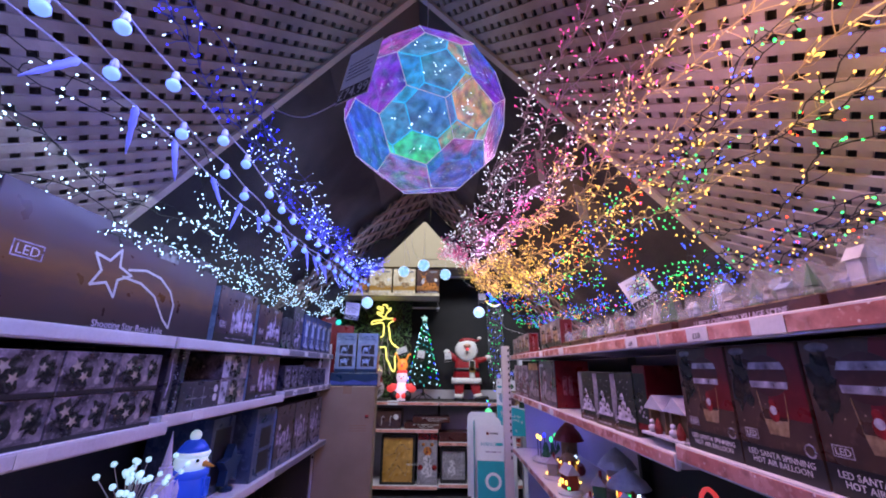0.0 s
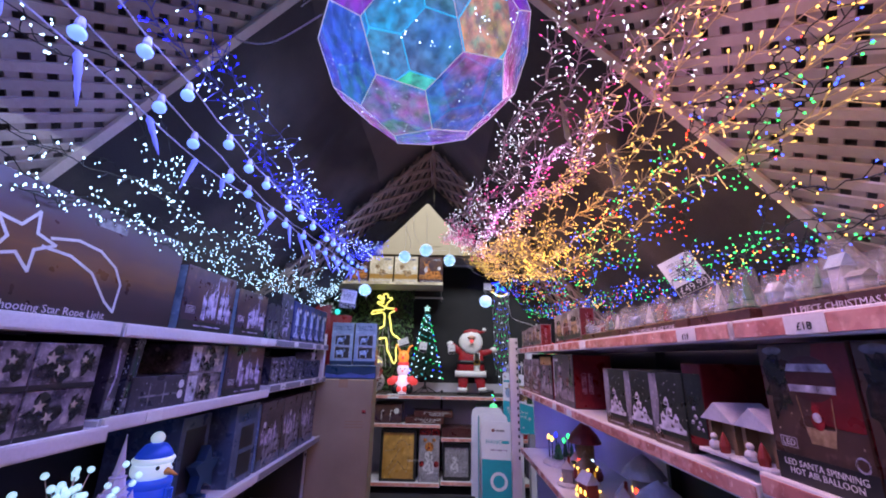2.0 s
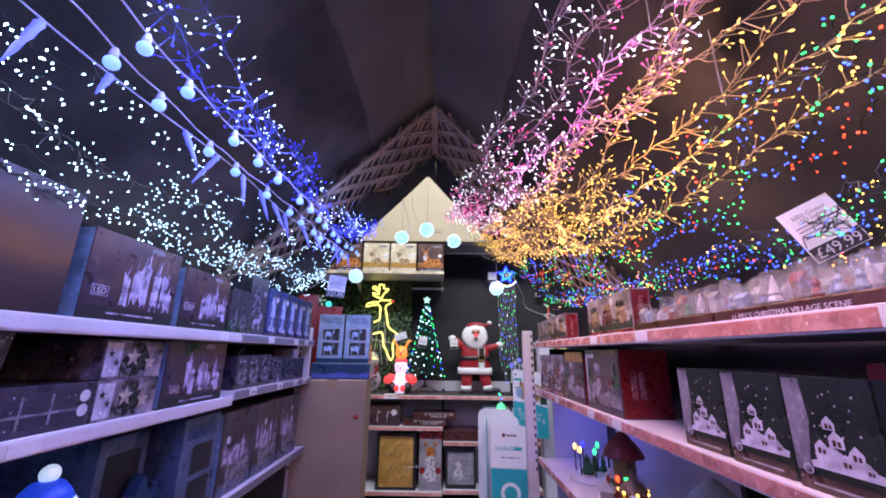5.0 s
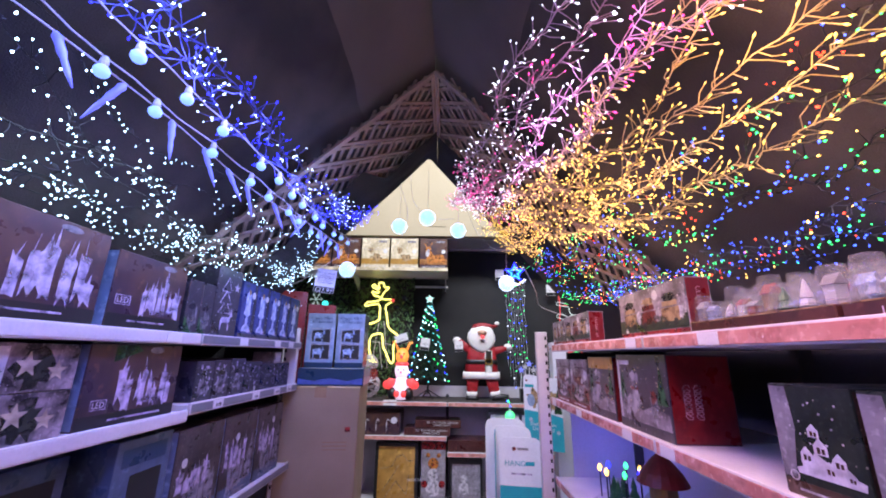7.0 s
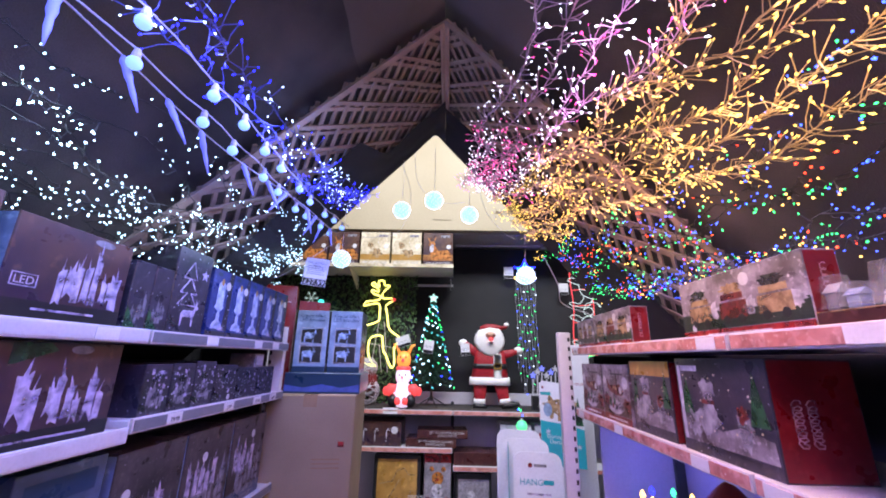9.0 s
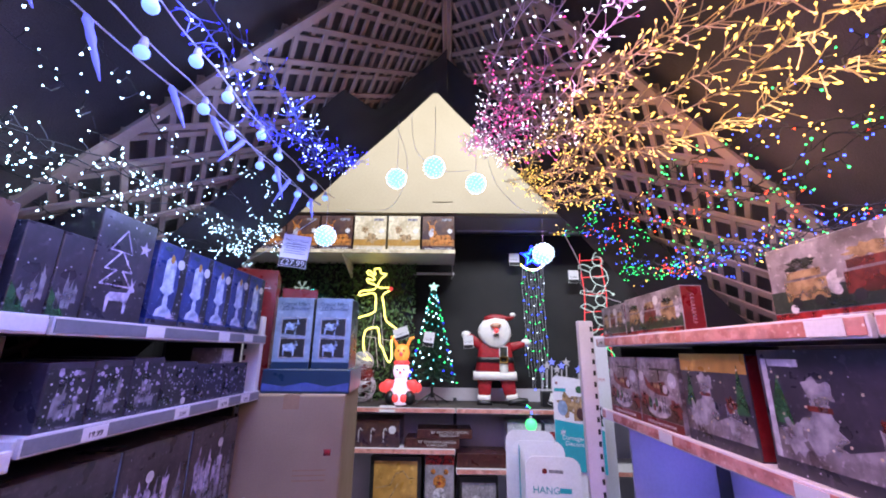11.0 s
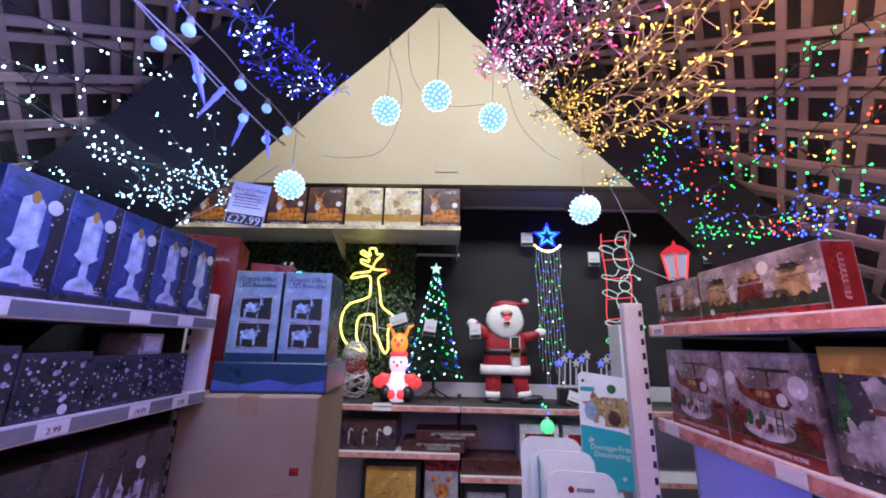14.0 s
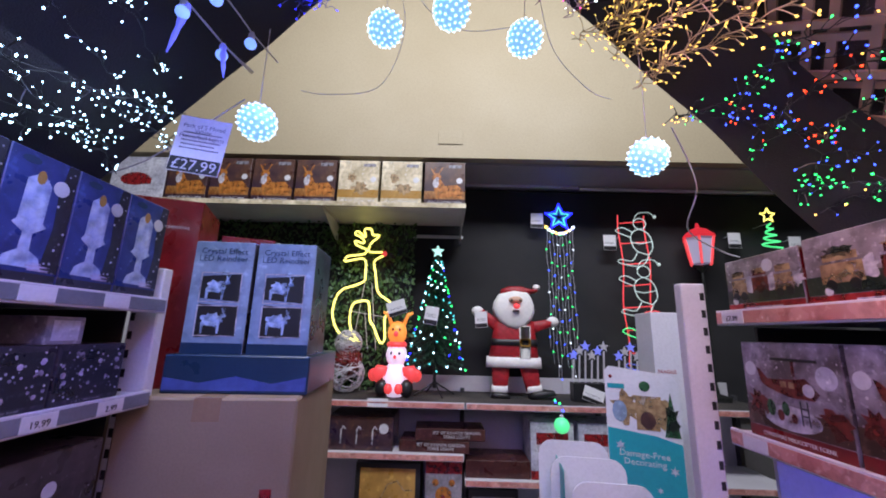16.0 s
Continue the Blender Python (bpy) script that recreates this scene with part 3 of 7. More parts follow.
right = gondola("shelving_unit", pose(RF, RY0, 0, 0, 0, -90), [0, 1.2, 2.4, 3.6, 4.8], "white steel shop shelving with red price strips and village boxes",
                [[(1.59, 0, RS), (1.29, 0, RS), (0.87, 0, RS), (0.45, 0, RS)]] * 2
                + [[(1.59, 0, RS), (1.315, 0, RS), (0.87, 0, RS), (0.45, 0, RS)]] * 2, post=(-0.075, -0.04, -0.075, -0.005, -0.016, 1), panel_split=1.27)
back = gondola("back_shelving", pose(-1.03, 4.95, 0), [0, 1.0, 2.0, 3.0], "white steel wall shelving under a black display top",
               [[(1.085, 0, RS), (0.785, 0, RS), (0.20, 0, RS)], [(1.085, 0, RS), (0.65, 0, RS), (0.22, 0, RS)], [(1.085, 0, RS), (0.65, 0, RS)]], 0.48, 1.12, panel_split=1.06)

# ---------- strings of fairy lights under the roof ----------
def run(points, n):
    """n points along a smooth line through the given (x, y, z)."""
    P = [Vector(p) for p in points]
    out = []
    for i in range(n):
        t = i / (n - 1) * (len(P) - 1)
        k = min(int(t), len(P) - 2)
        a, b, c, d = P[max(k - 1, 0)], P[k], P[k + 1], P[min(k + 2, len(P) - 1)]
        u = t - k
        out.append(0.5 * ((2 * b) + (c - a) * u + (2 * a - 5 * b + 4 * c - d) * u * u + (3 * b - a - 3 * c + d) * u ** 3))
    return out


def light_string(name, strands, label, wire, tips, rng, step=0.03, twigs=(3, 5), reach=(0.02, 0.05), bulb=(0.012, 0.0032), lean=0.5, sag=0.03, clump=False, wire_r=0.0014, drift=0.02, far_dense=0.0):
    """tips: (material, weight), ... in stretches along the wire."""
    top = thing(name, Matrix.Translation(strands[0][0]), label, "string lights", "strings of fairy lights")
    inv = top.matrix_world.inverted()
    wires, bulbs = Soup(), {m: Soup() for m, _ in tips}
    names = [m for m, w in tips for _ in range(w)]
    for st in strands:
        length = sum((Vector(a) - Vector(b)).length for a, b in zip(st, st[1:]))
        n = int(length / step)
        line = run(st, n)
        ph = rng.uniform(0, 6)
        for i, p in enumerate(line):
            p += Vector((drift * math.sin(i * 0.31 + ph) + rng.gauss(0, 0.004), 0, -sag * abs(math.sin(i * 0.16 + ph)) + rng.gauss(0, 0.004)))
        wires.tube(line, wire_r, 4)
        k = 0
        stretch = rng.choice(names)
        for i in range(1, n - 1):
            d = (line[i + 1] - line[i - 1]).normalized()
            if clump and rng.random() < 0.25:
                stretch = rng.choice(names)
            more = 1 + far_dense * max(0, line[i].y - 2.6)
            for _ in range(int(rng.randint(*twigs) * more)):
                mat = stretch if clump and rng.random() < 0.8 else rng.choice(names)
                side = Vector((rng.gauss(0, 1), rng.gauss(0, 0.6), rng.gauss(-0.15, 1))).normalized()
                a = line[i] + d * rng.uniform(-step / 2, step / 2)
                b = a + (side + d * (-lean if d.y > 0 else lean)).normalized() * rng.uniform(*reach)
                b = Vector(b)
                mid = (a + b) / 2 + Vector((rng.gauss(0, 0.004), 0, rng.gauss(0, 0.004)))
                wires.tube([a, mid, b], wire_r * 0.75, 3, caps=False)
                size = rng.uniform(0.65, 1.25)
                bulbs[mat].bud(b, (b - mid), bulb[0] * size, bulb[1] * size, 5)
    for sp in (wires, *bulbs.values()):
        sp.v = [tuple(inv @ Vector(p)) for p in sp.v]
    tagged(part("wire", wires, wire, top), kind="stuff")
    for mat, sp in bulbs.items():
        if sp.v:
            tagged(part("bulb_cluster", sp, mat, top), kind="stuff")
    return top


rng = random.Random(11)
light_string("pink_cluster_lights", [[(0.06 + o * 0.7, 3.24, 2.47 - abs(o) * 0.5), (0.10 + o * 0.8, 2.82, 2.36 - o * 0.7), (0.19 + o, 2.05, 2.20 - o * 0.8), (0.29 + o * 1.1, 1.55, 2.20 - o * 0.8), (0.37 + o * 1.2, 1.14, 2.25 - o * 0.8), (0.44 + o * 1.3, 0.6, 2.27 - o * 0.8), (0.5 + o * 1.4, -0.4, 2.24 - o * 0.7)] for o in (-0.085, -0.03, 0.03, 0.085)]
             + [[(-0.02 + 0.05 * k, 3.26, 2.52 - 0.05 * k), (0.05 + 0.04 * k, 3.0, 2.40 - 0.03 * k), (0.1 + 0.05 * k, 2.8, 2.36 - 0.05 * k), (0.13 + 0.05 * k, 2.62, 2.36 - 0.06 * k)] for k in range(4)],
             "pink and white cluster fairy lights on clear wire tinted with their pink glow", "wire_lit_rose", (("led_pink", 5), ("led_rosewhite", 5)), rng, 0.030, (3, 4), (0.02, 0.06), (0.010, 0.0019), lean=0.8, clump=True, far_dense=0.5)
light_string("warm_cluster_lights", [[(0.25 + o * 0.8, 3.24, 2.27 - o * 0.8), (0.29 + o * 0.65, 2.56, 2.12 - o * 0.65), (0.37 + o * 0.75, 2.1, 2.02 - o * 0.7), (0.42 + o, 1.8, 2.01 - o * 0.75), (0.52 + o, 1.15, 2.07 - o * 0.8), (0.57 + o, 0.4, 2.07 - o * 0.9), (0.58 + o, -0.5, 2.06 - o * 0.9)] for o in (-0.11, -0.055, 0.0, 0.055, 0.12)]
             + [[(0.18 + 0.07 * k, 3.26, 2.32 - 0.075 * k), (0.24 + 0.06 * k, 3.0, 2.20 - 0.05 * k), (0.3 + 0.05 * k, 2.7, 2.12 - 0.05 * k)] for k in range(3)],
             "warm yellow cluster fairy lights on clear wire tinted with their amber glow", "wire_lit_amber", (("led_warm", 1),), rng, 0.030, (3, 4), (0.02, 0.055), (0.0108, 0.0020), lean=1.1, far_dense=0.5)
light_string("blue_cluster_lights", [[(-0.545 + o, 3.25, 2.39 + o), (-0.54 + o, 2.9, 2.23 + o), (-0.55 + o, 2.5, 2.16 + o), (-0.56 + o, 1.9, 2.13 + o), (-0.56 + o, 1.5, 2.14 + o), (-0.55 + o, 0.95, 2.19 + o), (-0.55 + o, 0.3, 2.22 + o), (-0.55 + o, -0.5, 2.22 + o)] for o in (-0.02, 0.02)],
             "blue and white cluster fairy lights on clear wire tinted with their blue glow", "wire_lit_blue", (("led_blue", 5), ("led_paleblue", 5)), rng, 0.028, (2, 5), (0.014, 0.06), (0.0085, 0.0020), clump=True)
multi_strands, cool_strands = [], []
for k in range(13):
    o = 0.56 + 0.043 * k
    zz = RIDGE_Z - SLOPE * (o - RIDGE_X) - 0.03
    w = lambda: rng.gauss(0, 0.025)
    multi_strands.append([(min(o, 0.98) - 0.16 * (1 - k / 13), 3.22, max(zz + w(), 1.90 + w())), (o + w(), 2.5, max(zz - 0.06 + w(), 1.86 + w())), (o + w(), 1.6, max(zz - 0.08 + w(), 1.83 + w())), (o + w(), 0.8, max(zz - 0.04 + w(), 1.82)), (o + w(), -0.4, max(zz - 0.05, 1.85))])
for k in range(13):
    o = -0.76 - 0.042 * k
    zz = RIDGE_Z - SLOPE * (RIDGE_X - o) - 0.04
    w = lambda: rng.gauss(0, 0.03)
    cool_strands.append([(o + w(), 3.24, max(zz + w() * 0.5, 1.93 + w())), (o + w(), 2.5, max(zz - 0.08 + w(), 1.93 + w())), (o + w(), 1.6, max(zz - 0.06 + w(), 1.93 + w())), (o + w(), 0.9, max(zz - 0.03 + w(), 1.92)), (o + w(), -0.3, max(zz, 1.94))])
light_string("multicolour_lights", multi_strands, "red, green, blue and amber fairy lights on dark wire", "wire_black", (("led_red", 2), ("led_green", 4), ("led_azure", 6), ("led_amber", 2)), rng, 0.019, (1, 2), (0.012, 0.034), (0.0064, 0.0023), sag=0.05, drift=0.03, clump=True, far_dense=1.6)
light_string("cool_white_lights", cool_strands, "cool white fairy lights on dark wire", "wire_black", (("led_cool", 1),), rng, 0.034, (0, 4), (0.008, 0.035), (0.0062, 0.0021), sag=0.06, drift=0.035, far_dense=1.5)


# strings of round frosted bulbs and moulded icicles
def globe_string(x, z, every, first, label):
    top = thing("globe_light_string", pose(x, 0, z), label, "string lights", "strings of globe lights")
    line = [Vector((0.012 * math.sin(i * 0.3 + x * 9) - 0.12 * i / 60, -0.5 + 3.74 * i / 60, 0.10 * (i / 60) ** 3 - 0.05 * math.sin(math.pi * i / 60) + 0.004 * math.sin(i * 1.7))) for i in range(61)]
    part("wire", Soup().tube(line, 0.0018, 5), "wire_clear", top)
    y = first
    while y < 3.2:
        i = min(59, int((y + 0.5) / 3.74 * 60))
        p = line[i]
        b = part("globe_bulb", Soup().ball((0, 0, -0.028), 0.0125, 8, 12), "led_globe", top, "glowing frosted round bulb", True)
        b.matrix_local = Matrix.Translation(p)
        part("cap", Soup().lathe([(0.006, -0.019), (0.0075, -0.012), (0.005, 0.001)], 10), "wire_clear", b)
        y += every * (0.9 + 0.2 * rng.random())
    return top


globe_string(-0.50, 2.085, 0.15, 0.05, "pale blue globe bulbs on a clear wire")
globe_string(-0.555, 2.055, 0.16, 0.14, "pale blue globe bulbs on a clear wire")
ic = thing("icicle_light_string", pose(-0.66, 0, 2.055), "moulded blue icicles on a clear wire", "string lights")
line = [Vector((0.015 * math.sin(i * 0.4), -0.5 + 3.74 * i / 60, 0.10 * (i / 60) ** 4 - 0.05 * math.sin(math.pi * i / 60))) for i in range(61)]
part("wire", Soup().tube(line, 0.0018, 5), "wire_clear", ic)
y = 0.1
while y < 3.15:
    p = line[min(60, int((y + 0.5) / 3.74 * 60))]
    b = part("icicle", Soup().lathe([(0.0015, -0.125), (0.004, -0.10), (0.0058, -0.085), (0.0055, -0.06), (0.0085, -0.045), (0.0075, -0.025), (0.0095, -0.012), (0.004, 0.0)], 9), "led_icicle", ic, "", True)
    b.matrix_local = Matrix.Translation(p) @ pose(0, 0, 0, rng.uniform(-35, 35), rng.uniform(-25, 25), 0) @ Matrix.Scale(0.82, 4)
    y += rng.uniform(0.10, 0.2)


# ---------- the faceted iridescent light ball ----------
def iridescent(name, stops, alpha, strength, scale=7.0, swing=1.0):
    """Crinkled dichroic film: its sheen painted as glowing colour bands that drift over each panel."""
    m, n, l, p = nodes_of(name)
    nt = m.node_tree
    info = n.new("ShaderNodeObjectInfo")
    add = n.new("ShaderNodeMath")
    add.operation = "MULTIPLY_ADD"
    l.new(noise_of(nt, scale, 4), add.inputs[0])
    add.inputs[1].default_value = swing
    l.new(info.outputs["Random"], add.inputs[2])
    cr = n.new("ShaderNodeValToRGB")
    while len(cr.color_ramp.elements) < len(stops):
        cr.color_ramp.elements.new(0.5)
    for i, (e, c) in enumerate(zip(cr.color_ramp.elements, stops)):
        e.position, e.color = i / (len(stops) - 1), (*c, 1)
    fr = n.new("ShaderNodeMath")
    fr.operation = "FRACT"
    l.new(add.outputs[0], fr.inputs[0])
    l.new(fr.outputs[0], cr.inputs[0])
    crinkle = ramp(nt, noise_of(nt, 34, 5), 0.36, 0.68, (0.35,) * 3, (1.35,) * 3)
    mul = n.new("ShaderNodeMath")
    mul.operation = "MULTIPLY"
    l.new(crinkle, mul.inputs[0])
    mul.inputs[1].default_value = strength
    p.inputs["Base Color"].default_value = (0.10, 0.09, 0.13, 1)
    l.new(cr.outputs[0], p.inputs["Emission Color"])
    l.new(mul.outputs[0], p.inputs["Emission Strength"])
    p.inputs["Roughness"].default_value = 0.12
    p.inputs["Metallic"].default_value = 0.3
    p.inputs["Alpha"].default_value = alpha
    bp = n.new("ShaderNodeBump")
    bp.inputs["Strength"].default_value, bp.inputs["Distance"].default_value = 0.6, 0.01
    l.new(noise_of(nt, 26, 4), bp.inputs["Height"])
    l.new(bp.outputs[0], p.inputs["Normal"])
    m.cycles.emission_sampling = "NONE"


iridescent("film_violet", ((0.16, 0.02, 0.85), (0.34, 0.02, 0.75), (0.62, 0.07, 0.5), (0.06, 0.16, 0.9), (0.05, 0.05, 0.9), (0.16, 0.02, 0.85)), 0.58, 0.85)
iridescent("film_clear", ((0.05, 0.25, 0.8), (0.05, 0.5, 0.7), (0.25, 0.3, 0.85), (0.5, 0.25, 0.75), (0.05, 0.25, 0.8)), 0.12, 0.8)
iridescent("film_blue", ((0.02, 0.2, 0.9), (0.02, 0.42, 0.95), (0.1, 0.25, 0.5), (0.02, 0.2, 0.9)), 0.95, 1.0)
iridescent("film_teal", ((0.04, 0.3, 0.32), (0.10, 0.32, 0.2), (0.05, 0.42, 0.5), (0.14, 0.3, 0.12), (0.04, 0.3, 0.32)), 0.95, 1.15)
iridescent("film_green", ((0.02, 0.7, 0.25), (0.04, 0.85, 0.12), (0.05, 0.6, 0.5), (0.02, 0.7, 0.25)), 0.95, 1.2)
iridescent("film_amber", ((0.75, 0.25, 0.06), (0.45, 0.5, 0.08), (0.85, 0.35, 0.15), (0.2, 0.6, 0.35), (0.75, 0.25, 0.06)), 0.95, 0.9, 16.0, 1.6)
glow("seam_glow", (0.72, 0.70, 1.0), 0.45)
glow("seam_cyan", (0.05, 0.55, 0.95), 0.75)


def truncated_icosahedron(r):
    g = (1 + 5 ** 0.5) / 2
    ico = [Vector(p).normalized() for a in (-1, 1) for b in (-g, g) for p in ((0, a, b), (a, b, 0), (b, 0, a))]
    near = 1.06
    edges = [(i, j) for i in range(12) for j in range(12) if i != j and (ico[i] - ico[j]).length < near + 0.02]
    pt = {(i, j): ico[i] * (2 / 3) + ico[j] * (1 / 3) for i, j in edges}
    faces = []
    for i in range(12):
        faces.append([pt[e] for e in pt if e[0] == i])
    tri = {tuple(sorted((i, j, k))) for i, j in edges for k in range(12) if (i, k) in pt and (j, k) in pt}
    for t in sorted(tri):
        faces.append([pt[a, b] for a in t for b in t if a != b])
    out = []
    for f in faces:
        c = sum(f, Vector()) / len(f)
        u = (f[0] - c).normalized()
        w = c.normalized().cross(u)
        f = sorted(f, key=lambda q: math.atan2((q - c).dot(w), (q - c).dot(u)))
        s = r / f[0].length
        out.append([q * s for q in f])
    return out


BALL = (-0.057, 0.975, 2.205)
bt = thing("light_ball", pose(*BALL, 22, 14, 9), "faceted iridescent film light ball glowing violet and cyan", "light ball")
BR = 0.236
seams, far_seams, pins = Soup(), Soup(), Soup()
mouth = Vector((0.05, -0.80, -0.60)).normalized()      # towards the camera's start; the film's sheen is coloured in per panel by it
tilt = bt.matrix_world.to_3x3()
for f in truncated_icosahedron(BR):
    c = sum(f, Vector()) / len(f)
    nrm = c.normalized()
    w = tilt @ nrm
    facing = w.dot(mouth)
    if facing > 0.80:
        film = "film_clear"
    elif facing > -0.15:
        film = "film_violet"
    elif w.x > 0.28:
        film = "film_amber"
    elif w.z > 0.62:
        film = "film_blue"
    elif w.z < 0.18:
        film = "film_green"
    else:
        film = "film_teal" if w.x > -0.3 else "film_blue"
    pts = [q + (c - q) * 0.02 for q in f]
    n = len(pts)
    sp = Soup().add([q for q in pts] + [q - nrm * 0.0015 for q in pts], [tuple(range(n)), tuple(range(n, 2 * n))[::-1]] + [((i + 1) % n, i, i + n, (i + 1) % n + n) for i in range(n)])
    part("film_panel", sp, film, bt)
    for a, b in zip(f, f[1:] + f[:1]):
        if a.x + a.y * 3 + a.z * 7 < b.x + b.y * 3 + b.z * 7:
            if facing > -0.15:
                seams.tube([a, b], 0.0010, 4)
            else:
                far_seams.tube([a * 0.985, b * 0.985], 0.0026, 4)
    for _ in range(5):
        k = [rng.random() ** 0.7 for _ in f]
        q = sum((p * g for p, g in zip(f, k)), Vector()) / sum(k) * rng.uniform(0.9, 0.985)
        pins.bud(q, q, 0.004, 0.0019, 5)
part("seam_frame", seams, "seam_glow", bt, "pale welded seams")
part("seam_frame", far_seams, "seam_cyan", bt, "cyan seams of the far side")
tagged(part("bulb_cluster", pins, "led_paleblue", bt), kind="stuff")
hook = Soup().tube([(0, 0, 0), (0, 0, RIDGE_Z - BALL[2] - BR - 0.03)], 0.0012, 5).tube([(0.03 * math.cos(k * 0.52), 0.03 * math.sin(k * 0.52), -0.012) for k in range(12)], 0.0025, 5, closed=True)
hk = part("hanging_wire", hook, "wire_clear", bt)
hk.matrix_local = bt.matrix_world.inverted() @ Matrix.Translation((BALL[0], BALL[1], BALL[2] + BR + 0.02))

# ---------- boxed goods on the shelves ----------
printed("print_dusk", (0.035, 0.02, 0.045), (0.13, 0.06, 0.028), None, 3.2)
printed("print_night", (0.025, 0.025, 0.04), (0.06, 0.05, 0.075), (0.5, 0.5, 0.62), 6, 60, 0.16)
printed("print_blue", (0.022, 0.036, 0.165), (0.05, 0.08, 0.28), (0.30, 0.42, 0.75), 5, 75, 0.10)
printed("print_brown", (0.055, 0.03, 0.022), (0.105, 0.058, 0.04), (0.5, 0.4, 0.28), 5, 60, 0.12)
printed("print_bokeh", (0.030, 0.026, 0.032), (0.34, 0.28, 0.33), (0.62, 0.52, 0.5), 15, 26, 0.30)
printed("print_treeline", (0.030, 0.024, 0.026), (0.085, 0.066, 0.070), (0.4, 0.38, 0.45), 7, 70, 0.12)
printed("print_steel", (0.055, 0.085, 0.16), (0.09, 0.13, 0.22), None, 4)
printed("print_speckle", (0.012, 0.013, 0.022), (0.03, 0.03, 0.045), (0.6, 0.62, 0.75), 8, 95, 0.30)
printed("print_amber", (0.22, 0.08, 0.02), (0.55, 0.28, 0.09), (0.75, 0.45, 0.15), 9, 70, 0.18)
printed("print_frost", (0.42, 0.42, 0.52), (0.66, 0.66, 0.74), (0.8, 0.8, 0.85), 9, 50, 0.2)
printed("print_grove", (0.012, 0.02, 0.016), (0.03, 0.042, 0.03), (0.55, 0.5, 0.4), 12, 60, 0.14)
printed("print_skyblue", (0.20, 0.30, 0.48), (0.30, 0.40, 0.58), None, 4)
printed("print_snowscene", (0.10, 0.08, 0.085), (0.40, 0.36, 0.42), (0.6, 0.58, 0.6), 9, 40, 0.15)
printed("print_red", (0.20, 0.010, 0.014), (0.13, 0.008, 0.011), None, 4)
printed("print_gold", (0.34, 0.18, 0.035), (0.58, 0.34, 0.09), None, 2.2)
printed("print_darkred", (0.05, 0.012, 0.012), (0.09, 0.03, 0.025), None, 5)
printed("print_grey", (0.20, 0.19, 0.22), (0.34, 0.32, 0.37), None, 7)
# silver trim, and the painted glare on two of the deer boxes
printed("print_silver_and_glare", (0.50, 0.42, 0.28), (0.85, 0.75, 0.55), None, 6, gloss=0.15)
ink("pale_ice_ink", (0.66, 0.58, 0.78), (0.36, 0.32, 0.50), 0.2)
ink("orange_ink", (0.60, 0.24, 0.05), (0.30, 0.09, 0.02), 0.3)
ink("green_ink", (0.04, 0.14, 0.06), (0.02, 0.07, 0.03), 0.3)
ink("faded_ink", (0.46, 0.44, 0.50), (0.24, 0.23, 0.28), 0.25, 30)
ink("star_ink", (0.60, 0.50, 0.42), (0.42, 0.34, 0.28), 0.6)
ink("grove_ink", (0.010, 0.016, 0.013), (0.028, 0.034, 0.028), 0.05, 30)
ink("rust_ink", (0.20, 0.035, 0.028), (0.09, 0.016, 0.014), 0.4)
ink("tan_ink", (0.48, 0.34, 0.18), (0.26, 0.16, 0.08), 0.3)


def sunset(name):
    """A dusk sky print: violet above, orange in the middle, night below, with soft cloud."""
    m, n, l, p = nodes_of(name)
    nt = m.node_tree
    co, sep, add = n.new("ShaderNodeTexCoord"), n.new("ShaderNodeSeparateXYZ"), n.new("ShaderNodeMath")
    l.new(co.outputs["Object"], sep.inputs[0])
    add.operation = "MULTIPLY_ADD"
    l.new(noise_of(nt, 6, 4, (1, 1, 3)), add.inputs[0])
    add.inputs[1].default_value = 0.12
    l.new(sep.outputs[2], add.inputs[2])
    cr = n.new("ShaderNodeValToRGB")
    stops = ((0.06, (0.011, 0.009, 0.016)), (0.15, (0.034, 0.016, 0.022)), (0.21, (0.13, 0.056, 0.015)), (0.27, (0.07, 0.028, 0.022)), (0.33, (0.05, 0.02, 0.05)), (0.4, (0.03, 0.015, 0.046)))
    while len(cr.color_ramp.elements) < len(stops):
        cr.color_ramp.elements.new(0.5)
    for e, (pos, c) in zip(cr.color_ramp.elements, stops):
        e.position, e.color = pos, (*c, 1)
    l.new(add.outputs[0], cr.inputs[0])
    l.new(cr.outputs[0], p.inputs["Base Color"])
    l.new(ramp(nt, noise_of(nt, 12, 3), 0.3, 0.7, (0.25,) * 3, (0.42,) * 3), p.inputs["Roughness"])
    p.inputs["Coat Weight"].default_value = 0.15
    p.inputs["Coat Roughness"].default_value = 0.4


sunset("print_sunset")


def carton(name, w, d, h, m, label, category, mat, group="", side=None):
    """A printed card box in its own frame: front at y = 0 facing -y, w along x about 0, standing on z = 0."""
    b = thing(name, m, label, category, group)
    box_part("box", (-w / 2, w / 2, 0, d, 0, h), mat, b, 0.0018)
    if side:
        for s in (-1, 1):
            part("side_print", Soup().box(s * w / 2 - 0.0006 * (s < 0), s * w / 2 + 0.0006 * (s > 0), 0.004, d - 0.004, 0.004, h - 0.004), side, b)
    # the flap seam on the lid
    box_part("lid_tape", (-w / 2 + 0.004, w / 2 - 0.004, d * 0.47, d * 0.53, h, h + 0.0005), mat, b, 0)
    return b


def badge(b, u, v, s=0.022, mat="pale_ice_ink"):
    prints("badge", strokes([[(u - s, v - s * 0.5), (u + s, v - s * 0.5), (u + s, v + s * 0.5), (u - s, v + s * 0.5), (u - s, v - s * 0.5)]], s * 0.09), mat, b)
    lettering("LED", s * 0.95, mat, b, u, v - s * 0.33)


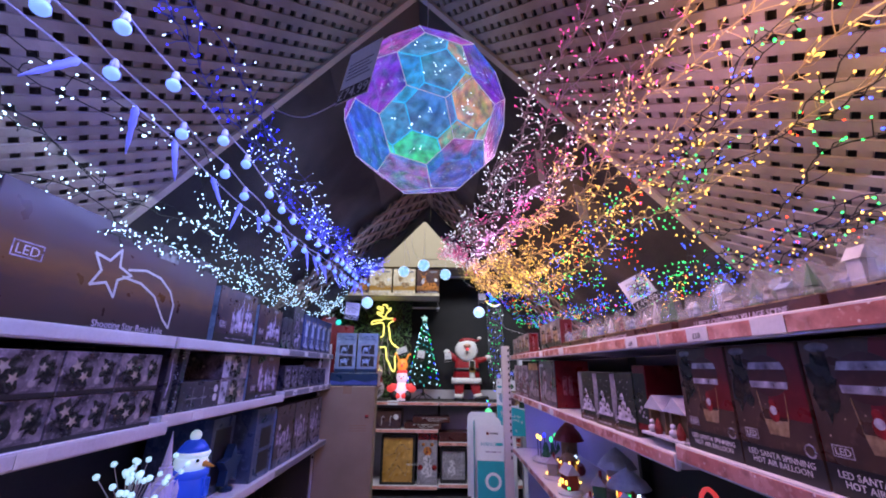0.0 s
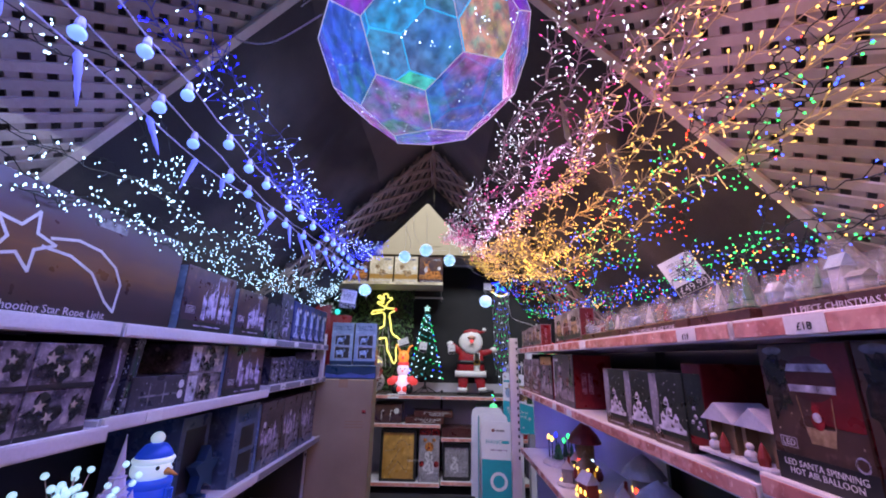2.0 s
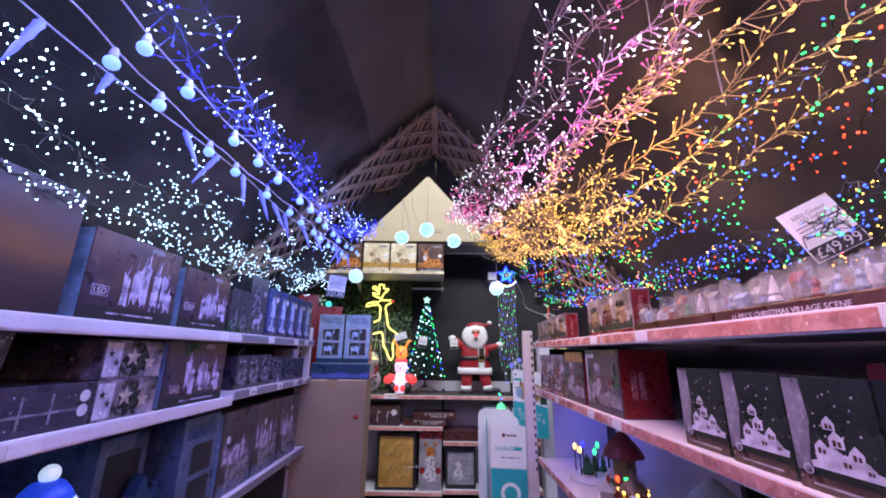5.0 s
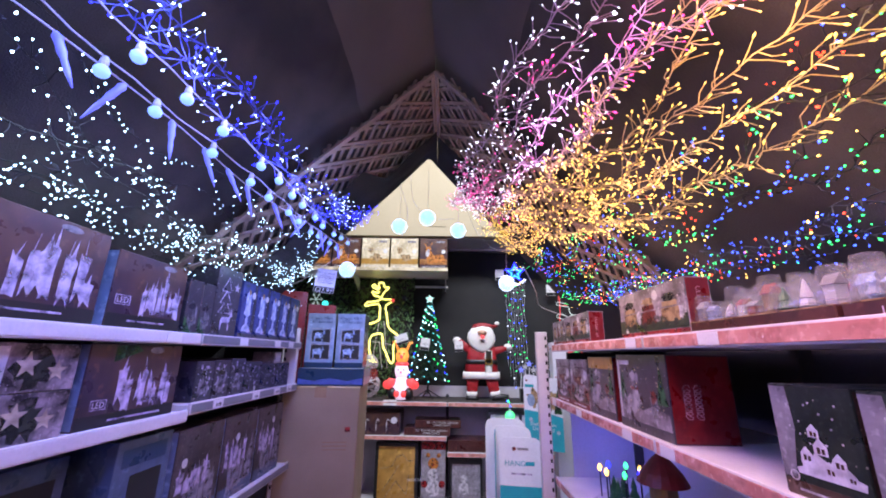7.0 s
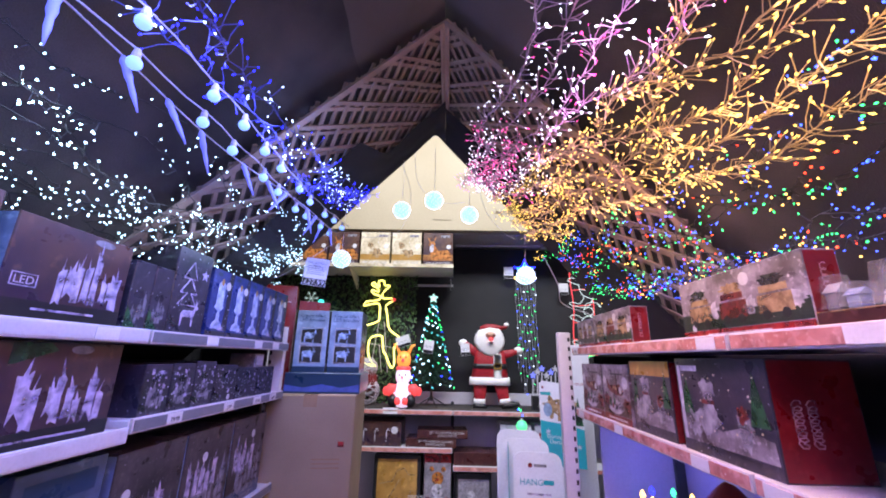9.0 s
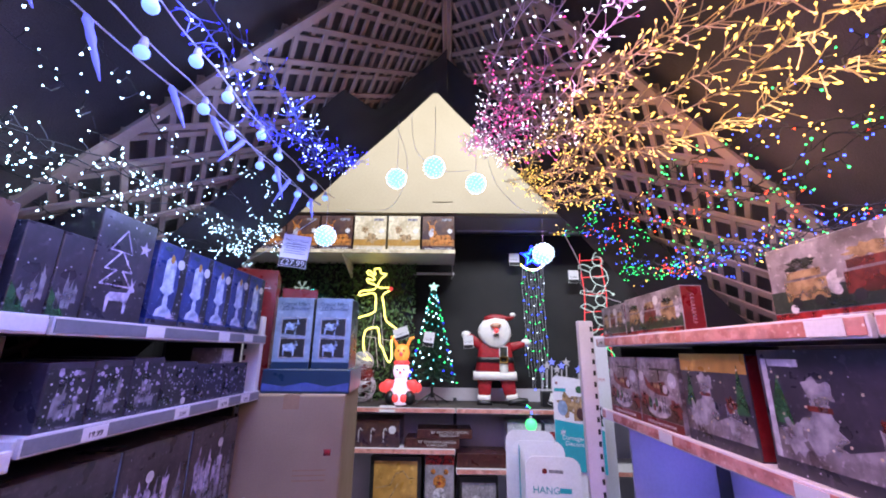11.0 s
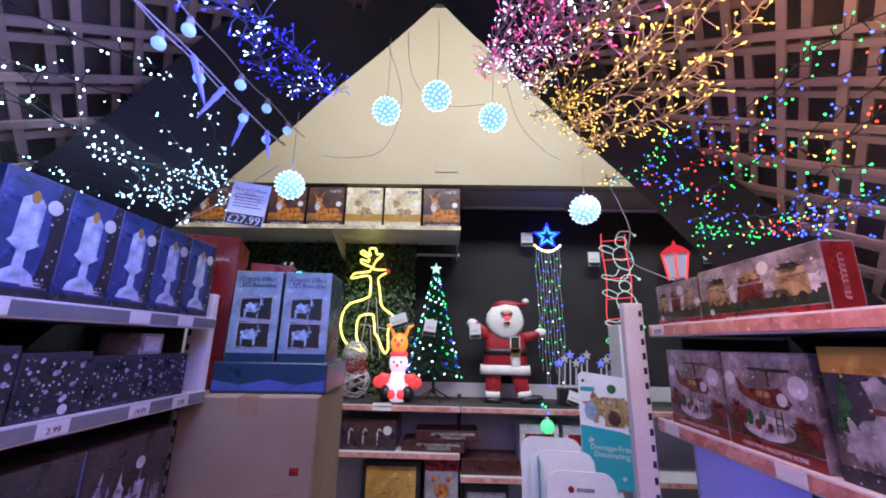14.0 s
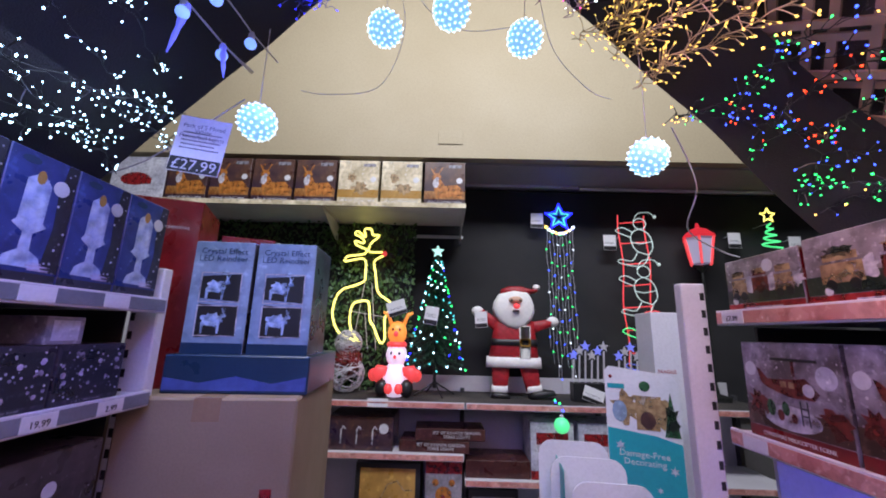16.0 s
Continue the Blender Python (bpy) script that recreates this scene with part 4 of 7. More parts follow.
def caption(b, u, v, w, n=2, mat="grey_ink", th=0.005):
    prints("caption", [rect(u - w / 2 * (1 - 0.2 * k), v - k * th * 1.8, u + w / 2 * (1 - 0.2 * k), v + th - k * th * 1.8) for k in range(n)], mat, b)


def sticker(b, u, v, r=0.016, mat="white_letter"):
    prints("sticker", [disc(u, v, r, 18)], mat, b, 0.0009)


def spikes(b, u, v, w, h, mat="pale_ice_ink", n=6, seed=3):
    q = random.Random(seed)
    out = []
    for k in range(n):
        c = u + w * ((k + 0.5) / n - 0.5) + q.gauss(0, w * 0.02)
        hh, ww = h * q.uniform(0.45, 1.0), w / n * q.uniform(0.7, 1.15)
        base = v + q.uniform(-0.01, 0.012)
        j = lambda: q.uniform(-0.12, 0.12) * ww
        out.append([(c - ww / 2, base), (c - ww * 0.1, base + q.uniform(0, 0.2) * hh), (c + ww / 2, base + j()), (c + ww * 0.42 + j(), base + hh * 0.4), (c + ww * 0.55, base + hh * q.uniform(0.6, 0.8)), (c + ww * q.uniform(-0.1, 0.3), base + hh * 0.72), (c + ww * q.uniform(-0.3, 0.3), base + hh), (c - ww * 0.2, base + hh * 0.7), (c - ww * 0.5 + j(), base + hh * q.uniform(0.6, 0.85)), (c - ww * 0.4 + j(), base + hh * 0.35)])
    prints("picture", out, mat, b)


ink("candle_ink", (0.60, 0.68, 0.85), (0.36, 0.44, 0.72), 0.55)


def candle(b, u, v, w, h, mat="candle_ink"):
    body = [(-0.5, 0), (0.5, 0), (0.42, 0.1), (0.14, 0.17), (0.12, 0.34), (0.42, 0.42), (0.32, 0.46), (0.32, 0.86), (0.1, 0.95), (0.02, 1.0), (-0.06, 0.95), (-0.3, 0.88), (-0.32, 0.46), (-0.42, 0.42), (-0.12, 0.34), (-0.14, 0.17), (-0.42, 0.1)]
    prints("picture", [[(u + a * w, v + c * h) for a, c in body]], mat, b)
    prints("picture", [disc(u + 0.02 * w, v + h * 0.92, w * 0.12, 10, 1.6)], "print_gold", b, 0.0009)


ink("snow_ink", (0.78, 0.77, 0.84), (0.52, 0.50, 0.60), 0.7)


def chalet(b, u, v, w, h):
    """A pictured snowy hillside with a huddle of small houses."""
    q = random.Random(int(w * 999))
    hill = [(-0.5, 0), (0.5, 0), (0.52, 0.1), (0.3, 0.16), (0.34, 0.22), (0.1, 0.3), (0.05, 0.24), (-0.16, 0.36), (-0.24, 0.26), (-0.42, 0.22), (-0.4, 0.12), (-0.52, 0.08)]
    prints("snow_hill", [[(u + a * w, v + c * h) for a, c in hill]], "snow_ink", b, 0.0003)
    for k, (a, c, s) in enumerate(((-0.3, 0.2, 0.2), (-0.05, 0.34, 0.22), (0.2, 0.2, 0.2), (-0.12, 0.58, 0.18), (0.04, 0.08, 0.18), (0.34, 0.06, 0.14))):
        x, z, r = u + a * w, v + c * h, s * w
        prints("house", [[(x - r * 0.5, z), (x + r * 0.5, z), (x + r * 0.5, z + r * 0.6), (x, z + r * 1.1), (x - r * 0.5, z + r * 0.6)]], "snow_ink", b, 0.0007)
        prints("house_window", [rect(x - r * 0.25, z + r * 0.1, x - r * 0.02, z + r * 0.5), rect(x + r * 0.1, z + r * 0.1, x + r * 0.3, z + r * 0.45)], "print_brown", b, 0.0012)


def deer_shape(u, v, s, flip=1):
    pts = [(-0.42, 0), (-0.36, 0), (-0.33, 0.3), (0.12, 0.3), (0.15, 0), (0.21, 0), (0.24, 0.36), (0.3, 0.58), (0.42, 0.6), (0.42, 0.68), (0.34, 0.74), (0.4, 0.95), (0.33, 0.82), (0.24, 0.98), (0.27, 0.76), (0.18, 0.56), (-0.34, 0.52), (-0.44, 0.4)]
    return [(u + flip * a * s, v + c * s) for a, c in pts]


def on_left(y, z, x=-0.972, turn=0.0):
    return pose(x, y, z, 0, 0, 90 + turn)


def on_right(y, z, x=0.622, turn=0.0):
    return pose(x, y, z, 0, 0, -90 + turn)


# the shelf top on the blue side
b = carton("star_light_box", 0.86, 0.36, 0.315, on_left(1.20, 1.585), "large dusk-coloured box with a shooting star rope light picture", "box", "print_sunset")
st = [(0.0 + x, z) for x, z in star(-0.10, 0.17, 0.075, 0.45, 5, 0.25)]
prints("picture", strokes([st + st[:1], [(-0.04, 0.19), (0.03, 0.205), (0.10, 0.195), (0.16, 0.16), (0.19, 0.115)], [(-0.055, 0.165), (0.02, 0.16), (0.09, 0.13), (0.15, 0.06), (0.185, 0.035), (0.19, 0.115)]], 0.0075), "white_letter", b)
badge(b, -0.335, 0.165, 0.035)
lettering("Shooting Star Rope Light", 0.028, "pale_ice_ink", b, 0.02, 0.012)
prints("logo", [rect(0.06, 0.262, 0.17, 0.288)], "grey_ink", b)

for yy, w, h, seed in ((1.85, 0.35, 0.25, 3), (2.21, 0.30, 0.225, 4)):
    b = carton("candle_set_box", w, 0.34, h, on_left(yy, 1.585), "dusk brown box picturing pale pointed LED candles", "box", "print_dusk", "candle set boxes", "print_skyblue")
    spikes(b, 0.05, 0.05, w * 0.6, h * 0.74, n=8, seed=seed)
    prints("logo", [disc(0.06, h - 0.016, 0.03, 14, 0.3)], "grey_ink", b)
    badge(b, -w * 0.35, 0.085, 0.026)
    caption(b, 0.0, 0.025, w * 0.5, 1, "pale_ice_ink")
    prints("band", [rect(-w / 2, 0.0, w / 2, 0.045)], "black_ink", b, 0.0002, 0.0002)
for k in range(2):
    b = carton("light_set_box", 0.078, 0.3, 0.2, on_left(2.42 + 0.081 * k, 1.585), "narrow dark box of fairy lights with green corner", "box", "print_night", "narrow light boxes")
    spikes(b, 0.0, 0.03, 0.05, 0.1, "grey_ink", 4, 8 + k)
    prints("corner", [[(-0.039, 0.0), (0.01, 0.0), (-0.039, 0.07)]], "green_ink", b)
b = carton("deer_tree_box", 0.185, 0.32, 0.29, on_left(2.635, 1.585), "tall black box picturing a light-up wire tree and deer", "box", "print_night")
prints("picture", strokes([[(-0.06, 0.10), (-0.02, 0.14), (-0.055, 0.14), (-0.015, 0.19), (-0.05, 0.19), (-0.01, 0.25), (0.02, 0.19), (-0.01, 0.19), (0.03, 0.14), (0.0, 0.14), (0.035, 0.10), (-0.06, 0.10)]], 0.004), "pale_ice_ink", b)
prints("picture", [deer_shape(0.01, 0.03, 0.10), star(0.06, 0.215, 0.022)], "pale_ice_ink", b)
for k in range(5):
    b = carton("candle_lantern_box", 0.134, 0.28, 0.262, on_left(2.815 + 0.1385 * k, 1.585), "blue box picturing a white LED candle on a stand", "box", "print_blue", "blue candle boxes")
    candle(b, -0.005, 0.035, 0.075, 0.195)
    sticker(b, 0.038, 0.205, 0.0165)
    prints("scene", [[(0.03, 0.03), (0.067, 0.03), (0.067, 0.26), (0.045, 0.26), (0.036, 0.19), (0.04, 0.12)]], "print_speckle", b, 0.0002)
    prints("band", [rect(-0.067, 0.0, 0.067, 0.026)], "print_night", b, 0.0002, 0.0002)
    badge(b, 0.022, 0.04, 0.011)
    prints("logo", [disc(-0.028, 0.243, 0.018, 12, 0.45)], "navy_card", b)
    caption(b, 0.03, 0.038, 0.05, 2, "pale_ice_ink", 0.004)

# the middle shelf on the blue side
for tier in (0, 1):
    for k in range(5):
        b = carton("star_photo_box", 0.172, 0.3, 0.108, on_left(0.565 + 0.176 * k, 1.31 + 0.1095 * tier, -0.945), "small box with hanging star lights pictured", "box", "print_bokeh", "star light boxes")
        prints("foliage", [ragged(-0.035, 0.055, 0.045, 5 * k + tier, 1.0), ragged(0.05, 0.06, 0.028, 5 * k + 50, 1.3)], "grove_ink", b, 0.0002)
        prints("picture", [star(-0.048, 0.072, 0.017, 0.42, 5, 0.3 * k), star(-0.022, 0.045, 0.015, 0.42, 5, 0.2 * k), star(0.04, 0.068, 0.012)], "star_ink", b, 0.0007)
        prints("band", [rect(-0.086, 0.0, 0.086, 0.012)], "black_ink", b, 0.0006)
for yy, turn, lean, mat in ((1.452, 96, 3, "print_night"), (1.512, 104, 8, "print_speckle")):
    b = carton("leaning_box", 0.05, 0.26, 0.232, pose(-0.975, yy, 1.327, 0, lean, turn), "slim dark box leaning at an angle on the shelf", "box", mat, "leaning boxes")
    prints("picture", strokes([[(-0.012, 0.04), (0.002, 0.11), (-0.008, 0.19)]], 0.007), "pale_ice_ink" if lean < 5 else "green_ink", b)
    prints("picture", [rect(-0.015, 0.02, 0.015, 0.05), disc(0.0, 0.2, 0.01)], "grey_ink", b)
b = carton("curtain_light_box", 0.262, 0.3, 0.108, on_left(1.655, 1.325), "wide dark box with two round stickers", "box", "print_night")
prints("picture", strokes([[(-0.09, 0.045), (0.11, 0.045)], [(0.02, 0.02), (0.02, 0.085)], [(-0.05, 0.02), (-0.05, 0.085)]], 0.006), "grey_ink", b)
sticker(b, 0.105, 0.075, 0.015)
sticker(b, 0.105, 0.04, 0.015)
for tier in (0, 1):
    b = carton("star_photo_box", 0.225, 0.3, 0.108, on_left(1.905, 1.325 + 0.1095 * tier), "small box with star lights pictured", "box", "print_bokeh", "star light boxes")
    prints("picture", [star(-0.01, 0.06, 0.03), star(0.06, 0.045, 0.026)], "star_ink", b, 0.0007)
    prints("foliage", [ragged(0.01, 0.05, 0.05, 91 + tier, 0.9)], "grove_ink", b, 0.0002)
    prints("panel", [rect(-0.11, 0.008, -0.055, 0.1)], "print_frost", b, 0.0002)
    prints("picture", [star(-0.092, 0.07, 0.013), star(-0.07, 0.045, 0.012)], "black_ink", b, 0.0009)
b = carton("candle_set_box", 0.36, 0.34, 0.222, on_left(2.225, 1.325), "brown box picturing pale pointed LED candles", "box", "print_dusk", "candle set boxes", "print_skyblue")
spikes(b, 0.04, 0.045, 0.21, 0.155, n=8, seed=5)
prints("logo", [disc(0.06, 0.205, 0.03, 14, 0.35)], "grey_ink", b)
caption(b, 0.02, 0.014, 0.2, 1, "pale_ice_ink")
badge(b, -0.12, 0.06, 0.024)
prints("band", [rect(-0.18, 0.0, 0.18, 0.035)], "black_ink", b, 0.0002, 0.0002)
prints("glare", [[(-0.1, 0.222 - 0.05), (0.0, 0.222 - 0.02), (-0.02, 0.218), (-0.1, 0.218)]], "green_ink", b)
for k, (w, h) in enumerate(((0.115, 0.148), (0.115, 0.15), (0.12, 0.155), (0.16, 0.14), (0.172, 0.128), (0.17, 0.128))):
    yy = 2.505 + w / 2 + sum((0.119, 0.119, 0.124, 0.164, 0.176)[:k])
    b = carton("sparkle_light_box", w, 0.3, h, on_left(yy, 1.345), "dark box scattered with pictured white sparkles", "box", "print_night", "sparkle light boxes")
    q = random.Random(k)
    prints("picture", [disc(q.uniform(-w * 0.42, w * 0.42), q.uniform(0.02, h - 0.015), q.uniform(0.002, 0.007), 8) for _ in range(22)], "pale_ice_ink", b)
    prints("foliage", [rect(-w * 0.46, 0.012, w * 0.46, h * 0.9)], "print_speckle", b, 0.0002)
    caption(b, 0, 0.005, w * 0.4, 1, "grey_ink", 0.003)
    if k < 3:
        spikes(b, 0, 0.025, w * 0.6, h * 0.6, "grey_ink", 4, 20 + k)
    if k == 3:
        sticker(b, 0.03, 0.016, 0.011)
b = carton("small_lantern_box", 0.085, 0.12, 0.058, on_left(3.21, 1.4735), "tiny clear-topped box on top of the dark boxes", "box", "print_grey")
prints("picture", [rect(-0.03, 0.008, 0.03, 0.05)], "print_frost", b)

# the lower shelf on the blue side
for k in range(3):
    b = carton("tree_light_box", 0.29, 0.36, 0.335, on_left(2.62 + 0.3 * k, 0.92), "tall dark brown box picturing icy lit trees", "box", "print_treeline", "tree light boxes", "print_skyblue")
    spikes(b, 0.02, 0.03, 0.2, 0.22, "grey_ink", 6, 30 + k)
    spikes(b, -0.03, 0.12, 0.18, 0.15, "pale_ice_ink", 5, 60 + k)
    prints("ground", [rect(-0.14, 0.0, 0.14, 0.05)], "print_steel", b, 0.0002)
    caption(b, 0, 0.015, 0.16, 2, "grey_ink", 0.006)
    sticker(b, -0.09 + 0.06 * k, 0.22 + 0.02 * k, 0.016)
b = carton("reindeer_light_box", 0.23, 0.36, 0.35, on_left(2.325, 0.92), "dull blue box with dark window pictures", "box", "print_steel")
prints("picture", [rect(-0.05, 0.03, 0.08, 0.13), rect(-0.05, 0.15, 0.08, 0.25)], "black_ink", b)
prints("band", [rect(-0.09, 0.275, 0.09, 0.325)], "navy_card", b)
b = carton("reindeer_light_box", 0.2, 0.3, 0.33, on_left(2.06, 0.92, -1.06), "dull blue box standing further back", "box", "print_steel")
prints("picture", [rect(-0.07, 0.04, 0.07, 0.28)], "black_ink", b)

glow("acrylic_white", (0.55, 0.75, 1.0), 0.55, (0.8, 0.85, 0.95))
glow("acrylic_blue", (0.015, 0.07, 0.9), 0.4, (0.02, 0.08, 0.5))
surface("beak_orange", (0.8, 0.3, 0.04), (0.7, 0.22, 0.03), 0.35)
peng = Soup().lathe([(0.04, 0.0), (0.072, 0.03), (0.078, 0.08), (0.066, 0.135), (0.055, 0.155)], 18)
scarf = Soup().lathe([(0.058, 0.132), (0.07, 0.142), (0.07, 0.158), (0.056, 0.166)], 18).box(0.02, 0.045, -0.08, -0.06, 0.07, 0.14, 0.004)
head = Soup().lathe([(0.045, 0.158), (0.062, 0.18), (0.064, 0.2), (0.058, 0.218)], 18)
hat = Soup().lathe([(0.062, 0.214), (0.066, 0.226), (0.06, 0.234)], 18)
hatb = Soup().lathe([(0.06, 0.233), (0.05, 0.252), (0.034, 0.272), (0.01, 0.28)], 18)
pom = Soup().ball((0, 0, 0.292), 0.022, 8, 12)
beak = Soup().tube([(0.02, -0.055, 0.19), (0.035, -0.105, 0.182)], 0.014, 8, 0.002)
eyes = Soup().ball((0.045, -0.045, 0.205), 0.007).ball((-0.012, -0.062, 0.205), 0.007)
ob = new("penguin_light", multi("penguin_light", ((peng, "acrylic_blue"), (scarf, "acrylic_blue"), (head, "acrylic_white"), (hat, "acrylic_white"), (hatb, "acrylic_blue"), (pom, "acrylic_white"), (beak, "beak_orange"), (eyes, "black_ink"))))
ob.matrix_world = pose(-1.03, 1.78, 0.92, 0, 0, 60)
tagged(ob, "light-up acrylic penguin in a blue bobble hat", "light figure")
cone = thing("castle_tower_light", pose(-1.05, 1.655, 0.92), "clear lilac acrylic castle tower beside the penguin", "ornament")
glow("tower_acrylic", (0.35, 0.3, 0.8), 0.3, (0.45, 0.42, 0.7))
for z0, r0, z1, r1 in ((0.0, 0.06, 0.075, 0.05), (0.08, 0.044, 0.15, 0.034), (0.155, 0.028, 0.2, 0.022), (0.203, 0.016, 0.325, 0.001)):
    part("tower_tier", Soup().lathe([(r0, z0), (r0 * 1.08, z0 + 0.008), (r0 * 0.9, z0 + 0.016), (r1, z1 - 0.006), (r1 * 1.1 + 0.001, z1)], 10), "tower_acrylic", cone)
for k in range(6):
    part("turret", Soup().lathe([(0.009, 0.05), (0.009, 0.11), (0.012, 0.112), (0.001, 0.15)], 7, (0.05 * math.cos(k * 1.047), 0.05 * math.sin(k * 1.047), 0)), "tower_acrylic", cone)
bt2 = thing("berry_light_branch", pose(-1.0, 1.42, 0.92), "lit white berry branch on bare twigs", "light figure")
tw = Soup()
berries = []
for k in range(34):
    a = Vector((rng.gauss(0, 0.05), rng.uniform(-0.16, 0.17), 0.17 + rng.random() * 0.09))
    tw.tube([(0, 0, 0.02), a * 0.55 + Vector((0, 0, 0.04)), a], 0.0016, 4)
    berries.append(a)
tw.lathe([(0.045, 0), (0.045, 0.015), (0.006, 0.025), (0.004, 0.1)], 12)
part("twigs", tw, "wire_clear", bt2)
glow("berry_glow", (0.5, 0.8, 1.0), 0.95)
me = Soup().ball((0, 0, 0), 0.0095, 6, 9).mesh("berry", "berry_glow", True)
for a in berries:
    part("berry", me, None, bt2).matrix_local = Matrix.Translation(a)
plush = thing("star_plush", pose(-1.03, 2.1, 0.92, 0, 0, 90), "blue star-shaped light ornament on the lower shelf", "ornament")
part("star", Soup().slab(star(0, 0.11, 0.095, 0.5), -0.02, 0.04), "navy_card", plush)
part("foot", Soup().lathe([(0.03, 0), (0.03, 0.012), (0.008, 0.02), (0.008, 0.05)], 12, (0, 0, 0)), "navy_card", plush)

# village scenes in clear packs along the top of the red side
m, n, l, p = nodes_of("clear_plastic")
p.inputs["Base Color"].default_value = (0.45, 0.46, 0.5, 1)
p.inputs["Roughness"].default_value = 0.06
p.inputs["Alpha"].default_value = 0.2
p.inputs["Coat Weight"].default_value = 1.0
p.inputs["Coat Roughness"].default_value = 0.08
surface("snow_paint", (0.60, 0.60, 0.66), (0.45, 0.45, 0.53), 0.6, 0, 20, 90, 0.3)
for nm, c in (("toy_red", (0.28, 0.025, 0.025)), ("toy_blue", (0.06, 0.1, 0.4)), ("toy_green", (0.04, 0.16, 0.07)), ("toy_tan", (0.27, 0.17, 0.085)), ("toy_grey", (0.3, 0.28, 0.32))):
    surface(nm, c, tuple(v * 0.7 for v in c), 0.45, 0, 25, 120, 0.1)
surface("frost_blue", (0.34, 0.42, 0.62), (0.24, 0.32, 0.5), 0.3, 0, 25, 120, 0.1)
TOYS = ("snow_paint", "toy_grey", "frost_blue", "toy_green", "toy_tan", "toy_grey", "snow_paint", "toy_red", "frost_blue")


def village_pack(y0, y1, words, seed):
    w = y1 - y0
    b = thing("village_scene_pack", on_right((y0 + y1) / 2, 1.59, 0.625), "dark red tray of small village houses under a clear moulded cover", "toy village", "village packs")
    tray = box_part("tray", (-w / 2, w / 2, 0, 0.27, 0, 0.034), "print_darkred", b, 0.002)
    prints("trim_line", [rect(-w / 2 + 0.003, 0.031, w / 2 - 0.003, 0.0335)], "tan_ink", tray)
    if words:
        lettering(words, 0.0165, "pale_ice_ink", tray, 0, 0.01)
    q = random.Random(seed)
    cover = part("clear_cover", Soup().box(-w / 2 + 0.004, w / 2 - 0.004, 0.004, 0.266, 0.0345, 0.044, 0.003), "clear_plastic", b, "clear moulded plastic cover")
    k = 0
    x = -w / 2 + 0.035
    while x < w / 2 - 0.03:
        for row in range(4):
            yy = 0.035 + 0.064 * row + q.uniform(-0.01, 0.01)
            s = q.uniform(0.6, 1.35)
            mat = q.choice(TOYS)
            kind = q.random()
            top = 0.06 * s + 0.034
            if kind < 0.5:
                h = part("house", Soup().box(x - 0.012, x + 0.012, yy - 0.012, yy + 0.012, 0.034, 0.034 + 0.035 * s, 0.001), mat, b)
                a = 0.034 + 0.0352 * s
                part("roof", Soup().add([(x - 0.015, yy - 0.015, a), (x + 0.015, yy - 0.015, a), (x + 0.015, yy + 0.015, a), (x - 0.015, yy + 0.015, a), (x - 0.015, yy, a + 0.018 * s), (x + 0.015, yy, a + 0.018 * s)], [(0, 1, 5, 4), (3, 4, 5, 2), (0, 4, 3), (1, 2, 5), (0, 3, 2, 1)]), ("snow_paint", "toy_grey", "frost_blue", "toy_red")[k % 4], h)
                k += 1
            elif kind < 0.75:
                part("fir_tree", Soup().lathe([(0.005, 0.034), (0.016, 0.04), (0.009, 0.055), (0.012, 0.056), (0.001, 0.034 + 0.06 * s)], 8, (x, yy, 0)), "toy_green" if kind < 0.66 else "snow_paint", b)
            else:
                part("figure", Soup().lathe([(0.008, 0.034), (0.011, 0.044), (0.006, 0.056), (0.008, 0.064), (0.001, 0.074)], 8, (x, yy, 0)), mat, b)
            # the moulded bubble over it
            r0, r1 = 0.021, 0.014
            hh = 0.034 + 0.068 * s + 0.012 * (row == 2)
            bubble = Soup().add([(x - r0, yy - r0, 0.04), (x + r0, yy - r0, 0.04), (x + r0, yy + r0, 0.04), (x - r0, yy + r0, 0.04), (x - r1, yy - r1, hh), (x + r1, yy - r1, hh), (x + r1, yy + r1, hh), (x - r1, yy + r1, hh)],
                      [(0, 1, 5, 4), (1, 2, 6, 5), (2, 3, 7, 6), (3, 0, 4, 7), (4, 5, 6, 7)])
            part("moulded_bubble", bubble, "clear_plastic", cover)
        x += q.uniform(0.036, 0.05)


for k, (a, c, words) in enumerate(((0.30, 0.62, ""), (0.63, 1.03, "11 PIECE CHRISTMAS VILLAGE SCENE"), (1.06, 1.26, ""), (1.27, 1.66, "11 PIECE CHRISTMAS VILLAGE SCENE"), (1.67, 2.09, ""))):
    village_pack(a, c, words, 40 + k)


